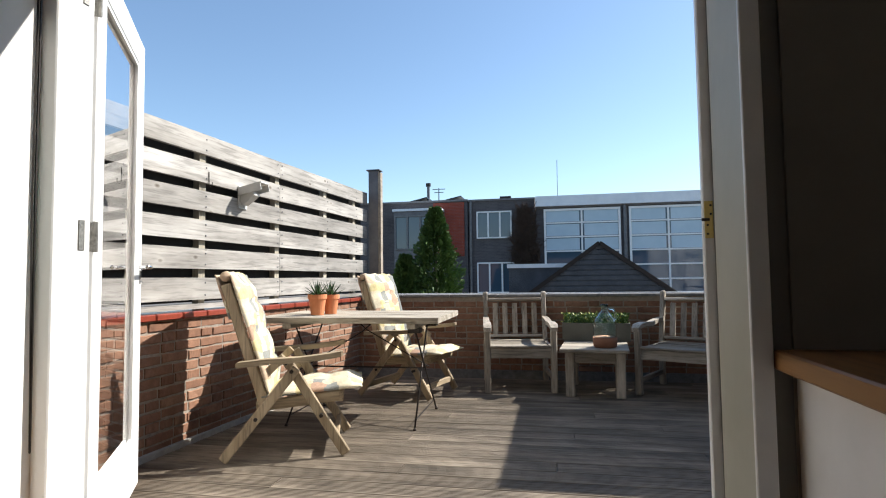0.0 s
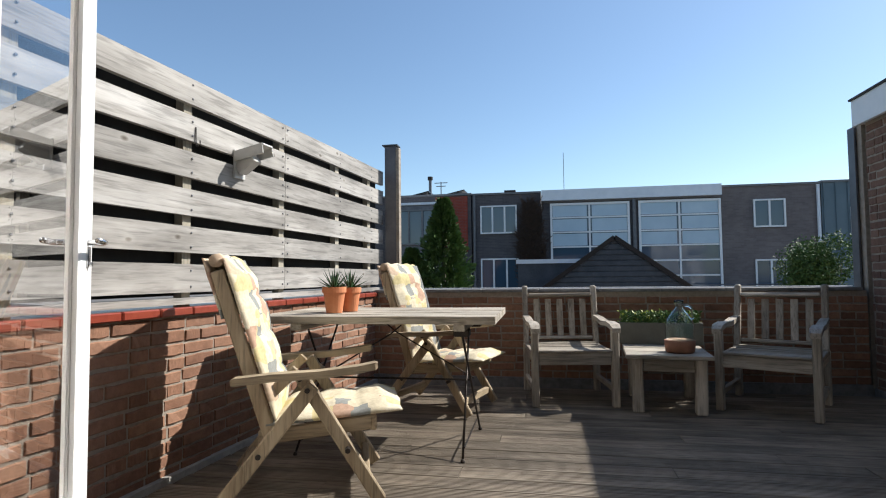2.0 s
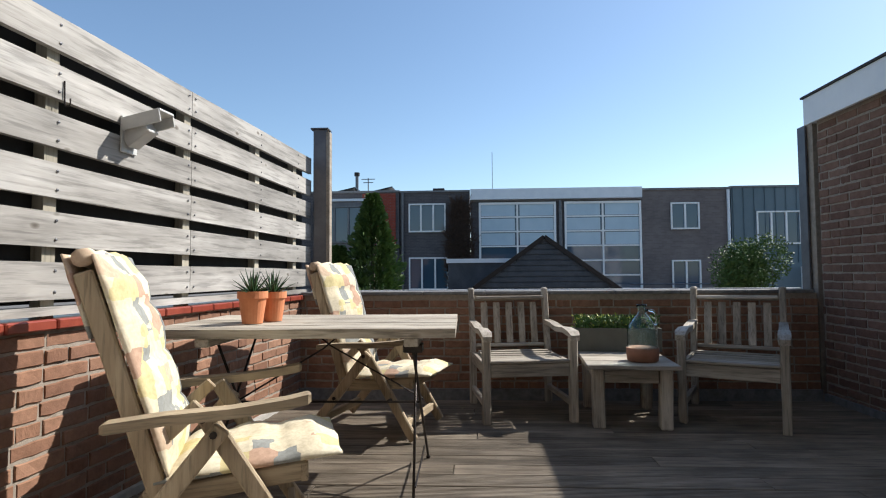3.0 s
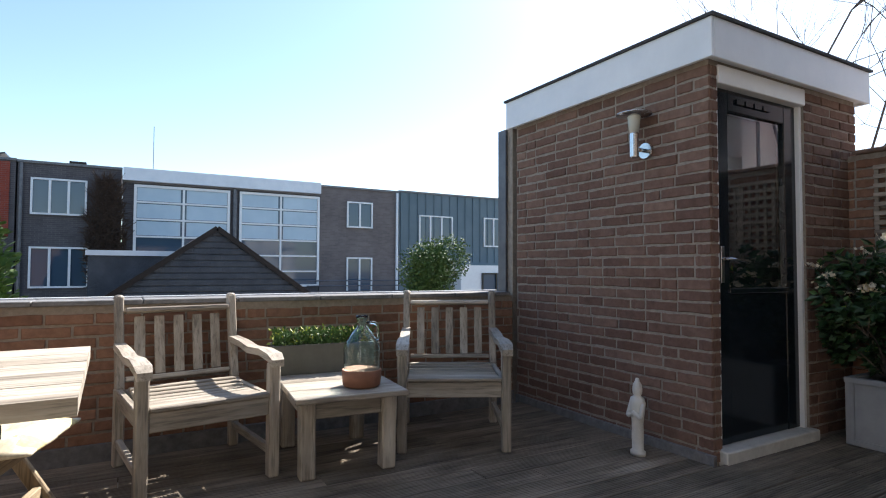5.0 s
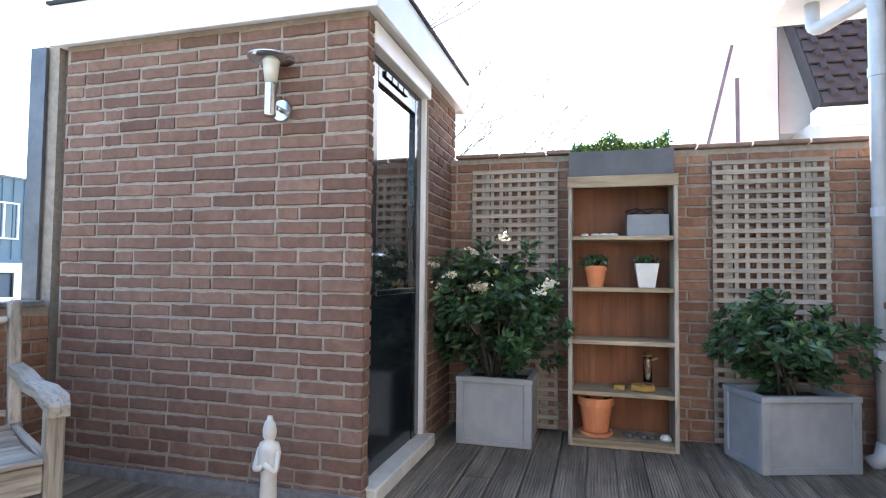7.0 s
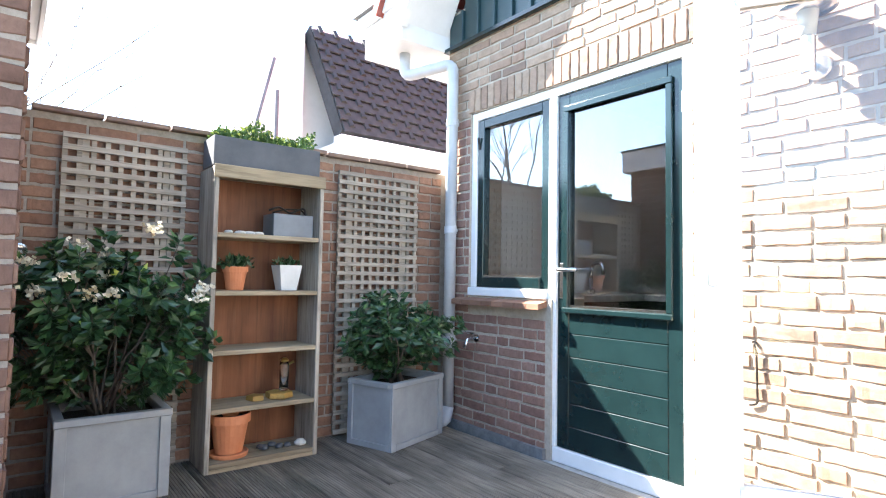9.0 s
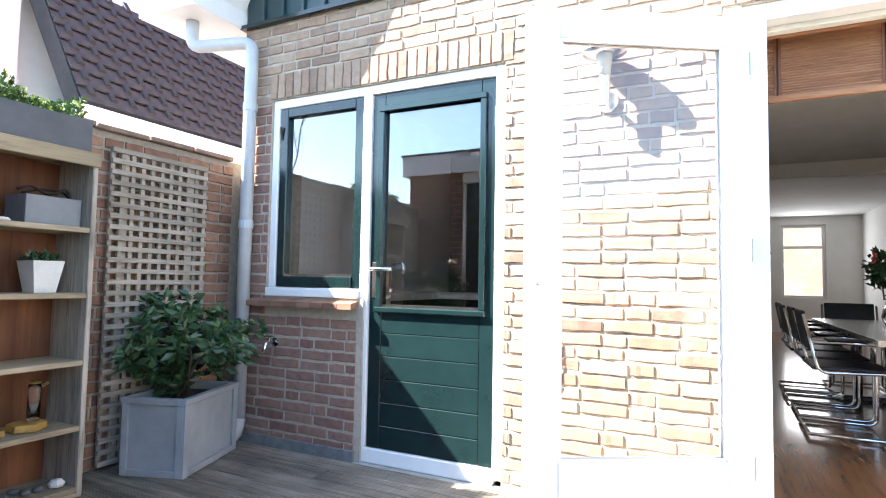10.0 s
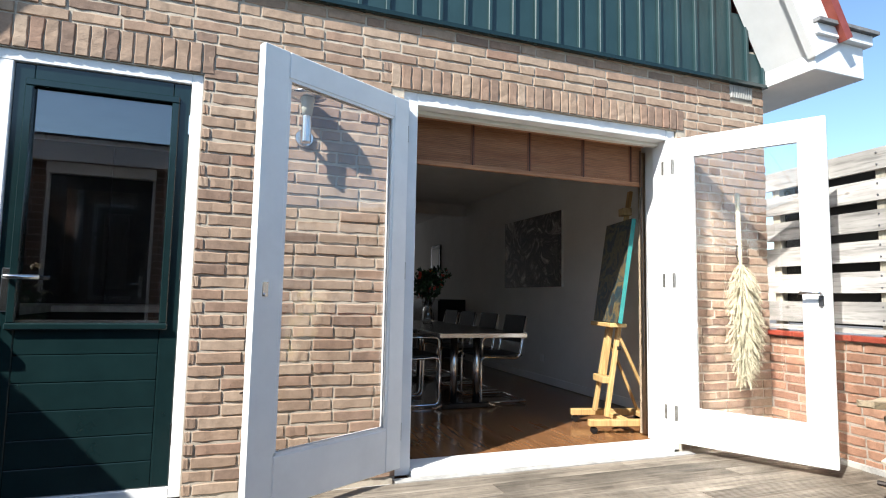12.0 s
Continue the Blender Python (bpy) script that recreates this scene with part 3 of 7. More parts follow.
def glazed_leaf(m, w, side, label):
    """A white garden door leaf; local x from the hinge to the free edge, y its outer face when shut."""
    d = thing("door_leaf", m, label, "door", "garden door leaves")
    t, z0, z1 = 0.045, 0.055, 2.125
    sl, top, bot = 0.115, 0.125, 0.225
    part("stile", box(B(), 0.0, sl, 0, t, z0, z1), WHITE, d, bevel=0.004)
    part("stile", box(B(), w - sl - 0.02, w, 0, t, z0, z1), WHITE, d, bevel=0.004)
    part("rail", box(B(), sl + 0.0005, w - sl - 0.0205, 0, t, z1 - top, z1), WHITE, d, bevel=0.004)
    part("rail", box(B(), sl + 0.0005, w - sl - 0.0205, 0, t, z0, z0 + bot), WHITE, d, bevel=0.004)
    g = part("pane", box(B(), sl, w - sl - 0.02, t / 2 - 0.002, t / 2 + 0.002, z0 + bot, z1 - top), GLASS, d, "clear glass pane")
    g.visible_shadow = False
    gx0, gx1, gz0, gz1 = sl, w - sl - 0.02, z0 + bot, z1 - top
    for yy in (0.004, t - 0.014):
        bm = B()
        box(bm, gx0, gx1, yy, yy + 0.01, gz1 - 0.014, gz1)
        box(bm, gx0, gx1, yy, yy + 0.01, gz0, gz0 + 0.014)
        box(bm, gx0, gx0 + 0.014, yy, yy + 0.01, gz0, gz1)
        box(bm, gx1 - 0.014, gx1, yy, yy + 0.01, gz0, gz1)
        part("glazing_bead", bm, WHITE, d)
    bm = B()
    hp = 0.032
    box(bm, w - 0.07, w - 0.04, -0.006, 0, 1.015 - hp, 1.015 + hp)
    box(bm, w - 0.07, w - 0.04, t, t + 0.006, 1.015 - hp, 1.015 + hp)
    tube(bm, [(w - 0.055, -0.014, 0.99), (w - 0.055, t + 0.014, 0.99)], 0.009, 10)
    part("lock_plate", bm, STEEL, d, "steel lock plate", bevel=0.002)
    for s in ((-1, 1) if side < 0 else ()):
        yb = 0.0 if s < 0 else t
        bm = B()
        tube(bm, rounded([(w - 0.055, yb, 1.06), (w - 0.055, yb + s * 0.05, 1.06), (w - 0.16, yb + s * 0.05, 1.06)], 0.015), 0.009, 8)
        part("handle", bm, STEEL, d, "steel lever handle", smooth=True)
    for hz in (0.25, 1.14, 1.93):
        bm = B()
        tube(bm, [(-0.008, -0.004, hz - 0.05), (-0.008, -0.004, hz + 0.05)], 0.009, 8)
        box(bm, -0.0035, -0.0005, 0.0, 0.042, hz - 0.048, hz + 0.048)
        part("hinge", bm, HINGE, d, "worn steel hinge")
    return d


LEAF_W_ANG = math.atan2(0.71, -0.42)
LEAF_E_ANG = radians(30.5)
leaf_w = glazed_leaf(Matrix.Translation((-1.12, FY + 0.022, 0)) @ Matrix.Rotation(LEAF_W_ANG, 4, "Z"), 0.88, -1, "white glazed garden door leaf standing open by the fence")
# the other leaf is hung the other way round: mirror by turning its outer face
leaf_e = glazed_leaf(Matrix.Translation((0.80, FY + 0.026, 0)) @ Matrix.Rotation(LEAF_E_ANG, 4, "Z") @ Matrix.Translation((0, -0.045, 0)), 0.95, 1, "white glazed garden door leaf standing open against the house wall")

# green back door with its window in one white frame
d2 = thing("door_frame_kitchen", Matrix.Identity(4), "white painted frame round back door and window", "door frame", kind="structure")
fy0, fy1 = FY - 0.14, FY - 0.015
part("jamb", box(B(), KIT_X0, KIT_X0 + 0.055, fy0, fy1, 0, KIT_Z), WHITE, d2, bevel=0.004)
part("post", box(B(), WIN_X0, WIN_X0 + 0.06, fy0, fy1, 0.051, KIT_Z - 0.0555), WHITE, d2, bevel=0.004)
part("jamb", box(B(), KIT_X1 - 0.05, KIT_X1, fy0, fy1, 0.935, KIT_Z), WHITE, d2, bevel=0.004)
part("head", box(B(), KIT_X0 + 0.055, KIT_X1 - 0.05, fy0, fy1, KIT_Z - 0.055, KIT_Z), WHITE, d2, bevel=0.004)
part("sill", box(B(), WIN_X0 + 0.06, KIT_X1, fy0, FY + 0.012, 0.88, 0.934), WHITE, d2, bevel=0.004)
part("threshold", box(B(), KIT_X0 + 0.055, WIN_X0 + 0.06, fy0, FY - 0.016, -0.03, 0.05), WHITE, d2, bevel=0.004)
gd = thing("door_1", Matrix.Translation((1.957, FY - 0.085, 0)), "dark green painted back door with large glass pane", "door", kind="structure")
gw, gt = 0.762, 0.054
part("stile", box(B(), 0, 0.082, 0, gt, 0.052, 2.062), GREEN, gd, bevel=0.004)
part("stile", box(B(), gw - 0.082, gw, 0, gt, 0.052, 2.062), GREEN, gd, bevel=0.004)
part("rail", box(B(), 0.0825, gw - 0.0825, 0, gt, 1.96, 2.062), GREEN, gd, bevel=0.002)
for i in range(6):
    z0 = 0.052 + i * 0.128
    part("panel_board", box(B(), 0.0825, gw - 0.0825, 0.002, gt - 0.001, z0 + 0.0006, z0 + 0.1274), GREEN, gd, bevel=0.0035)
part("rail", box(B(), 0.0825, gw - 0.0825, 0, gt, 0.8205, 0.84), GREEN, gd)
bm = B()
box(bm, 0.05, gw - 0.05, gt, gt + 0.018, 1.955, 1.99)
box(bm, 0.05, 0.084, gt, gt + 0.018, 0.84, 1.955)
box(bm, gw - 0.084, gw - 0.05, gt, gt + 0.018, 0.84, 1.955)
part("glazing_frame", bm, GREEN, gd, bevel=0.004)
part("weather_bar", box(B(), 0.045, gw - 0.045, gt, gt + 0.026, 0.808, 0.84), GREEN, gd, bevel=0.006)
part("putty_strip", box(B(), 0.0845, gw - 0.0845, gt - 0.02, gt + 0.006, 0.8405, 0.853), STEEL, gd, "pale metal glazing strip")
g = part("pane", box(B(), 0.08, gw - 0.08, 0.036, 0.04, 0.84, 1.965), GLASS_DARK, gd, "reflecting glass pane")
bm = box(B(), gw - 0.066, gw - 0.02, gt, gt + 0.01, 0.89, 1.09)
part("lock_plate", bm, STEEL, gd, "steel lock plate", bevel=0.003)
bm = B()
tube(bm, rounded([(gw - 0.043, gt, 1.05), (gw - 0.043, gt + 0.06, 1.05), (gw - 0.18, gt + 0.06, 1.05)], 0.02), 0.0115, 10)
part("handle", bm, STEEL, gd, "steel lever handle", smooth=True)
for hz in (0.3, 1.1, 1.85):
    part("hinge", tube(B(), [(-0.002, gt + 0.004, hz - 0.05), (-0.002, gt + 0.004, hz + 0.05)], 0.009, 8), STEEL, gd, "steel hinge")
kw = thing("window_1", Matrix.Translation((WIN_X0 + 0.06, FY - 0.085, 0.936)), "dark green sash window beside the back door", "window", kind="structure")
ww, wh = KIT_X1 - 0.05 - WIN_X0 - 0.06, KIT_Z - 0.055 - 0.936
part("sash", box(B(), 0.002, 0.062, 0, 0.06, 0.002, wh), GREEN, kw, bevel=0.004)
part("sash", box(B(), ww - 0.062, ww - 0.002, 0, 0.06, 0.002, wh), GREEN, kw, bevel=0.004)
part("sash", box(B(), 0.0625, ww - 0.0625, 0, 0.06, wh - 0.06, wh), GREEN, kw, bevel=0.004)
part("sash", box(B(), 0.0625, ww - 0.0625, 0, 0.075, 0.002, 0.068), GREEN, kw, bevel=0.004)
part("glazing_strip", box(B(), 0.065, ww - 0.065, 0.045, 0.058, 0.0685, 0.082), STEEL, kw, "pale metal glazing strip")
g = part("pane", box(B(), 0.06, ww - 0.06, 0.028, 0.032, 0.06, wh - 0.055), GLASS_DARK, kw, "reflecting glass pane")
part("stay", tube(B(), [(ww - 0.02, 0.06, wh - 0.2), (ww - 0.02, 0.075, wh - 0.12)], 0.007, 6), IRON, kw)
sill = thing("sill_tiles", Matrix.Identity(4), "sloping red tiles under the back window", "window sill", kind="structure")
for i in range(8):
    bm = B()
    x0 = WIN_X0 + 0.05 + i * 0.099
    v = [bm.verts.new((xx, yy, zz)) for xx in (x0 + 0.002, x0 + 0.097) for yy, zz in ((FY - 0.05, 0.845), (FY + 0.075, 0.82), (FY + 0.075, 0.852), (FY - 0.05, 0.879))]
    for f in ((0, 1, 2, 3), (7, 6, 5, 4), (0, 4, 5, 1), (1, 5, 6, 2), (2, 6, 7, 3), (3, 7, 4, 0)):
        bm.faces.new([v[j] for j in f])
    part("tile", bm, BRICK_RED, sill, bevel=0.003)

# shed door
d3 = thing("door_frame_shed", Matrix.Identity(4), "white frame with stone sill of the shed door", "door frame", kind="structure")
sy0, sy1 = SY0 + 0.012, SY0 + 0.1
part("jamb", box(B(), 2.432, 2.458, sy0, sy1, 0.06, 2.0), WHITE, d3, bevel=0.003)
part("jamb", box(B(), 3.25, 3.278, sy0, sy1, 0.06, 2.0), WHITE, d3, bevel=0.003)
part("head", box(B(), 2.432, 3.278, sy0 - 0.026, sy1, 2.0, 2.1), WHITE, d3, bevel=0.004)
part("sill", box(B(), 2.41, 3.30, SY0 - 0.05, sy1, -0.02, 0.06), STONE, d3, bevel=0.006)
sd = thing("door_2", Matrix.Translation((2.4595, SY0 + 0.036, 0)), "nearly black gloss shed door with upper glass", "door", kind="structure")
w = 0.789
part("stile", box(B(), 0, 0.12, 0, 0.045, 0.062, 1.998), BLACK_GREEN, sd, bevel=0.004)
part("stile", box(B(), w - 0.12, w, 0, 0.045, 0.062, 1.998), BLACK_GREEN, sd, bevel=0.004)
part("rail", box(B(), 0.1205, w - 0.1205, 0, 0.045, 1.88, 1.998), BLACK_GREEN, sd, bevel=0.004)
part("panel", box(B(), 0.1205, w - 0.1205, 0.004, 0.04, 0.062, 0.87), BLACK_GREEN, sd, bevel=0.004)
part("glazing_bar", box(B(), 0.11, w - 0.11, -0.01, 0.04, 0.8705, 0.9), BLACK_GREEN, sd, bevel=0.004)
# added black sheet behind the glass, in place of the unlit shed inside
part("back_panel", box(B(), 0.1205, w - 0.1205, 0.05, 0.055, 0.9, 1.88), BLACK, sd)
g = part("pane", box(B(), 0.1, w - 0.1, 0.018, 0.022, 0.89, 1.885), GLASS_DARK, sd, "dark reflecting pane")
g.visible_shadow = False
bm = B()
for i in range(4):
    box(bm, 0.19 + i * 0.085, 0.26 + i * 0.085, -0.012, -0.0005, 1.925, 1.955)
part("vent_grille", bm, BLACK_GREEN, sd, "dark vent strip", bevel=0.002)
part("lock_plate", box(B(), 0.035, 0.065, -0.008, 0, 0.93, 1.13), STEEL, sd, "steel lock plate", bevel=0.002)
bm = B()
tube(bm, rounded([(0.05, 0, 1.06), (0.05, -0.055, 1.06), (0.16, -0.06, 1.05)], 0.02), 0.009, 8)
part("handle", bm, STEEL, sd, "curved steel handle", smooth=True)

# ---- slatted fence on the west wall ----
fence = thing("fence", W_M, "weathered grey slatted timber fence on the wall", "fence", kind="structure")
ROWS_Z = [(1.825, 1.957), (1.637, 1.768), (1.449, 1.58), (1.26, 1.392), (1.072, 1.204), (0.875, 1.015)]
for i, (z0, z1) in enumerate(ROWS_Z):
    for ya, yb in ((-W_LEN, -1.822), (-1.818, -0.06)):
        bm = B()
        n = 8
        pr = []
        for k in range(n + 1):
            yy = ya + (yb - ya) * k / n
            dz = 0.004 * noise.noise(Vector((yy * 1.3, i * 3.1, 0)))
            dx = 0.003 * noise.noise(Vector((yy * 0.9, i * 2.1, 5)))
            pr.append([bm.verts.new(v) for v in ((dx, yy, z0 + dz), (dx, yy, z1 + dz), (dx - 0.026, yy, z1 + dz), (dx - 0.026, yy, z0 + dz))])
        for p, q in zip(pr, pr[1:]):
            for j in range(4):
                bm.faces.new((p[j], p[(j + 1) % 4], q[(j + 1) % 4], q[j]))
        bm.faces.new(pr[0][::-1]); bm.faces.new(pr[-1])
        pl = part("plank", bm, FENCE_W, fence, bevel=0.003)
for yy in (-0.35, -1.0, -1.82, -2.7, -3.6, -4.36):
    part("post", box(B(), -0.075, -0.028, yy - 0.03, yy + 0.03, 0.80, 1.93), LATH_W, fence, "pale square post behind the planks")
# added near-black sheet: the shade in the gaps as colour
part("backing", box(B(), -0.1, -0.08, -W_LEN, -0.06, 0.86, 1.935), mottled("gap_shade", (0.02, 0.019, 0.018), (0.035, 0.033, 0.03), 6, 0.95), fence, "near-black sheet for the shade between the planks")
part("bottom_rail", box(B(), -0.079, 0.006, -W_LEN, -0.06, 0.818, 0.85), FENCE_W, fence)
bm = B()
for i, (z0, z1) in enumerate(ROWS_Z):
    for yy in (-0.35, -1.0, -1.79, -1.85, -2.7, -3.6):
        for zz in (z0 + 0.03, z1 - 0.03):
            lathe(bm, [(0.006, -0.001), (0.006, 0.0015), (0.002, 0.003)], 6)
            for v in list(bm.verts)[-18:]:
                v.co = Vector((v.co.z + 0.003, yy + v.co.x, zz + v.co.y))
part("screw", bm, ZINC, fence, "screw heads")
coping = thing("wall_coping", W_M, "dark red glazed coping tiles on the low wall", "coping", kind="structure")
yy = -W_LEN
while yy < -0.1:
    part("tile", box(B(), -0.19, 0.03, yy + 0.003, min(yy + 0.212, -0.02), 0.766, 0.806), TILE_RED, coping, bevel=0.006)
    yy += 0.215
post = thing("fence_post", Matrix.Translation((-1.585, 6.46, 0)), "tall dark steel post at the end of the fence", "post", kind="structure")
part("post", box(B(), -0.055, 0.055, -0.045, 0.045, 0.8, 2.2), ZINC, post, bevel=0.004)
part("cap", box(B(), -0.075, 0.075, -0.06, 0.06, 2.2, 2.212), ZINC, post)
part("flange", box(B(), 0.056, 0.085, -0.045, 0.03, 0.8, 2.18), TRELLIS, post)
zp = thing("corner_profile", Matrix.Translation((2.42, 6.36, 0)), "grey steel channel post beside the shed", "post", kind="structure")
part("web", box(B(), -0.07, 0.05, -0.02, 0.02, 0.78, 2.12), ZINC, zp, bevel=0.003)
part("flange", box(B(), -0.085, -0.0705, -0.05, 0.05, 0.78, 2.12), ZINC, zp)
part("flange", box(B(), 0.0505, 0.065, -0.05, 0.05, 0.78, 2.12), ZINC, zp)

# copings of the parapet and the boundary wall, skirting strips
pc = thing("parapet_coping", PAR_M, "pale metal and tile coping on the parapet", "coping", kind="structure")
xx = 0.0
while xx < 3.98:
    part("tile", box(B(), xx + 0.002, min(xx + 0.5, 4.03) - 0.002, -0.02, 0.24, 0.80, 0.828), LEAD, pc, bevel=0.004)
    xx += 0.5
part("metal_edge", box(B(), 0, 4.03, 0.20, 0.246, 0.8285, 0.836), FASCIA, pc)
part("skirting", box(B(), 0, 4.03, -0.03, -0.003, -0.03, 0.07), LEAD, pc)
ec = thing("boundary_coping", Matrix.Identity(4), "brown tile coping on the boundary wall", "coping", kind="structure")
yy = FY + 0.02
while yy < SY0 - 0.05:
    part("tile", box(B(), BX - 0.035, BX + 0.26, yy + 0.003, yy + 0.295, 1.746, 1.772), mottled("coping_tile", (0.16, 0.1, 0.075), (0.24, 0.16, 0.12), 12, 0.8) if yy < FY + 0.1 else bpy.data.materials["coping_tile"], ec, bevel=0.005, at=pose(0, 0, 0.004 * math.sin(yy * 9), 0, 0, 0))
    yy += 0.3
solid("skirting_shed", box(B(), SX0 - 0.03, SX0 - 0.003, SY0 - 0.02, PAR_Y - 0.035, -0.03, 0.045), LEAD, "grey lead skirting at the shed foot", "skirting")
solid("skirting_house", box(B(), KIT_X1 - 0.7, HX1, FY + 0.003, FY + 0.03, -0.03, 0.03), LEAD, "grey lead skirting at the house wall", "skirting")
bm = box(B(), 0.003, 0.035, -W_LEN + 0.05, -0.25, -0.03, 0.03)
sk = solid("skirting_west", bm, CONCRETE, "pale skirting strip at the foot of the brick wall", "skirting")
sk.matrix_basis = W_M
vent = thing("air_grille", Matrix.Translation((-1.78, FY + 0.006, 2.56)), "small ribbed air grille in the brickwork", "grille", kind="structure")
part("frame", box(B(), -0.11, 0.11, -0.01, 0.0, -0.05, 0.05), CONCRETE, vent)
for i in range(9):
    part("slat", box(B(), -0.095 + i * 0.023, -0.085 + i * 0.023, 0.0, 0.008, -0.045, 0.045), CONCRETE, vent)


# ---- terrace furniture ----
def fabric(name):
    m, n, l, b = mat_base(name, 0.95, 0.0, 0.1)
    tc = n.new("ShaderNodeTexCoord")
    v = n.new("ShaderNodeTexVoronoi")
    v.distance = "MANHATTAN"
    v.inputs["Scale"].default_value = 13.0
    v.inputs["Randomness"].default_value = 0.25
    l.new(tc.outputs["Object"], v.inputs["Vector"])
    sep = n.new("ShaderNodeSeparateColor")
    l.new(v.outputs["Color"], sep.inputs["Color"])
    r = ramp(n, [(0.0, (0.64, 0.57, 0.42)), (0.28, (0.6, 0.52, 0.29)), (0.44, (0.54, 0.42, 0.31)), (0.56, (0.66, 0.6, 0.46)), (0.76, (0.5, 0.34, 0.25)), (0.87, (0.28, 0.29, 0.275))])
    r.color_ramp.interpolation = "CONSTANT"
    l.new(sep.outputs[0], r.inputs["Fac"])
    a = noise_node(n, l, 60, 4, 0.6)
    ra = ramp(n, [(0.35, (0.82, 0.8, 0.78)), (0.65, (1, 1, 1))])
    l.new(a.outputs["Fac"], ra.inputs["Fac"])
    col = mixc(n, l, 1.0, r.outputs["Color"], ra.outputs["Color"], "MULTIPLY")
    l.new(col, b.inputs["Base Color"])
    bump(n, l, b, a.outputs["Fac"], 0.3, 0.004)
    return m


FABRIC = fabric("patterned_cushion")
FABRIC_GREY = mottled("grey_cushion_border", (0.16, 0.17, 0.165), (0.23, 0.24, 0.23), 40, 0.95, strength=0.3)


def pad(bm, m, length, width, thick, tufts, seed=0, y0=None, y1=None):
    """A tufted pad: local x along, y across, z up; m places it."""
    nx, ny = 40, 22
    ya, yb = (-width / 2 if y0 is None else y0), (width / 2 if y1 is None else y1)
    top, low = [], []
    for i in range(nx + 1):
        rt, rl = [], []
        for j in range(ny + 1):
            u, v = i / nx, j / ny
            x, y = u * length, ya + (yb - ya) * v
            vy = (y + width / 2) / width
            edge = min(1.0, 6 * min(u, 1 - u) + 0.15) * min(1.0, 5 * min(vy, 1 - vy) + 0.2)
            puff = 0.68 + 0.32 * abs(math.sin(math.pi * u * tufts)) ** 0.5 * (0.6 + 0.4 * abs(math.sin(math.pi * vy * 2.0)) ** 0.5)
            n = noise.noise(Vector((u * 7, vy * 5, seed))) * 0.2 + noise.noise(Vector((u * 21, vy * 15, seed + 3))) * 0.1
            wav = 0.008 * noise.noise(Vector((u * 5, vy * 4, seed + 9)))
            rt.append(bm.verts.new(m @ Vector((x + wav, y + wav, thick * edge * (puff + n)))))
            rl.append(bm.verts.new(m @ Vector((x + wav, y + wav, -0.006 - thick * 0.12 * edge))))
        top.append(rt)
        low.append(rl)
    for i in range(nx):
        for j in range(ny):
            bm.faces.new((top[i][j], top[i + 1][j], top[i + 1][j + 1], top[i][j + 1]))
            bm.faces.new((low[i][j], low[i][j + 1], low[i + 1][j + 1], low[i + 1][j]))
    for i in range(nx):
        bm.faces.new((top[i][0], low[i][0], low[i + 1][0], top[i + 1][0]))
        bm.faces.new((top[i][ny], top[i + 1][ny], low[i + 1][ny], low[i][ny]))
    for j in range(ny):
        bm.faces.new((top[0][j], top[0][j + 1], low[0][j + 1], low[0][j]))
        bm.faces.new((top[nx][j], low[nx][j], low[nx][j + 1], top[nx][j + 1]))
    return bm


def strip(bm, pts, w, h):
    """A bent flat bar along pts (x, y, z), w wide in y and h thick in z, with tapered ends."""
    rings = []
    for k, (x, y, z) in enumerate(pts):
        e = 0.7 if k in (0, len(pts) - 1) else 1.0
        rings.append([bm.verts.new((x, y + a * w * e / 2, z + b * h * e / 2)) for a, b in ((-1, -1), (1, -1), (1, 1), (-1, 1))])
    for a, b in zip(rings, rings[1:]):
        for q in range(4):
            bm.faces.new((a[q], a[(q + 1) % 4], b[(q + 1) % 4], b[q]))
    bm.faces.new(rings[0][::-1])
    bm.faces.new(rings[-1])
    return bm


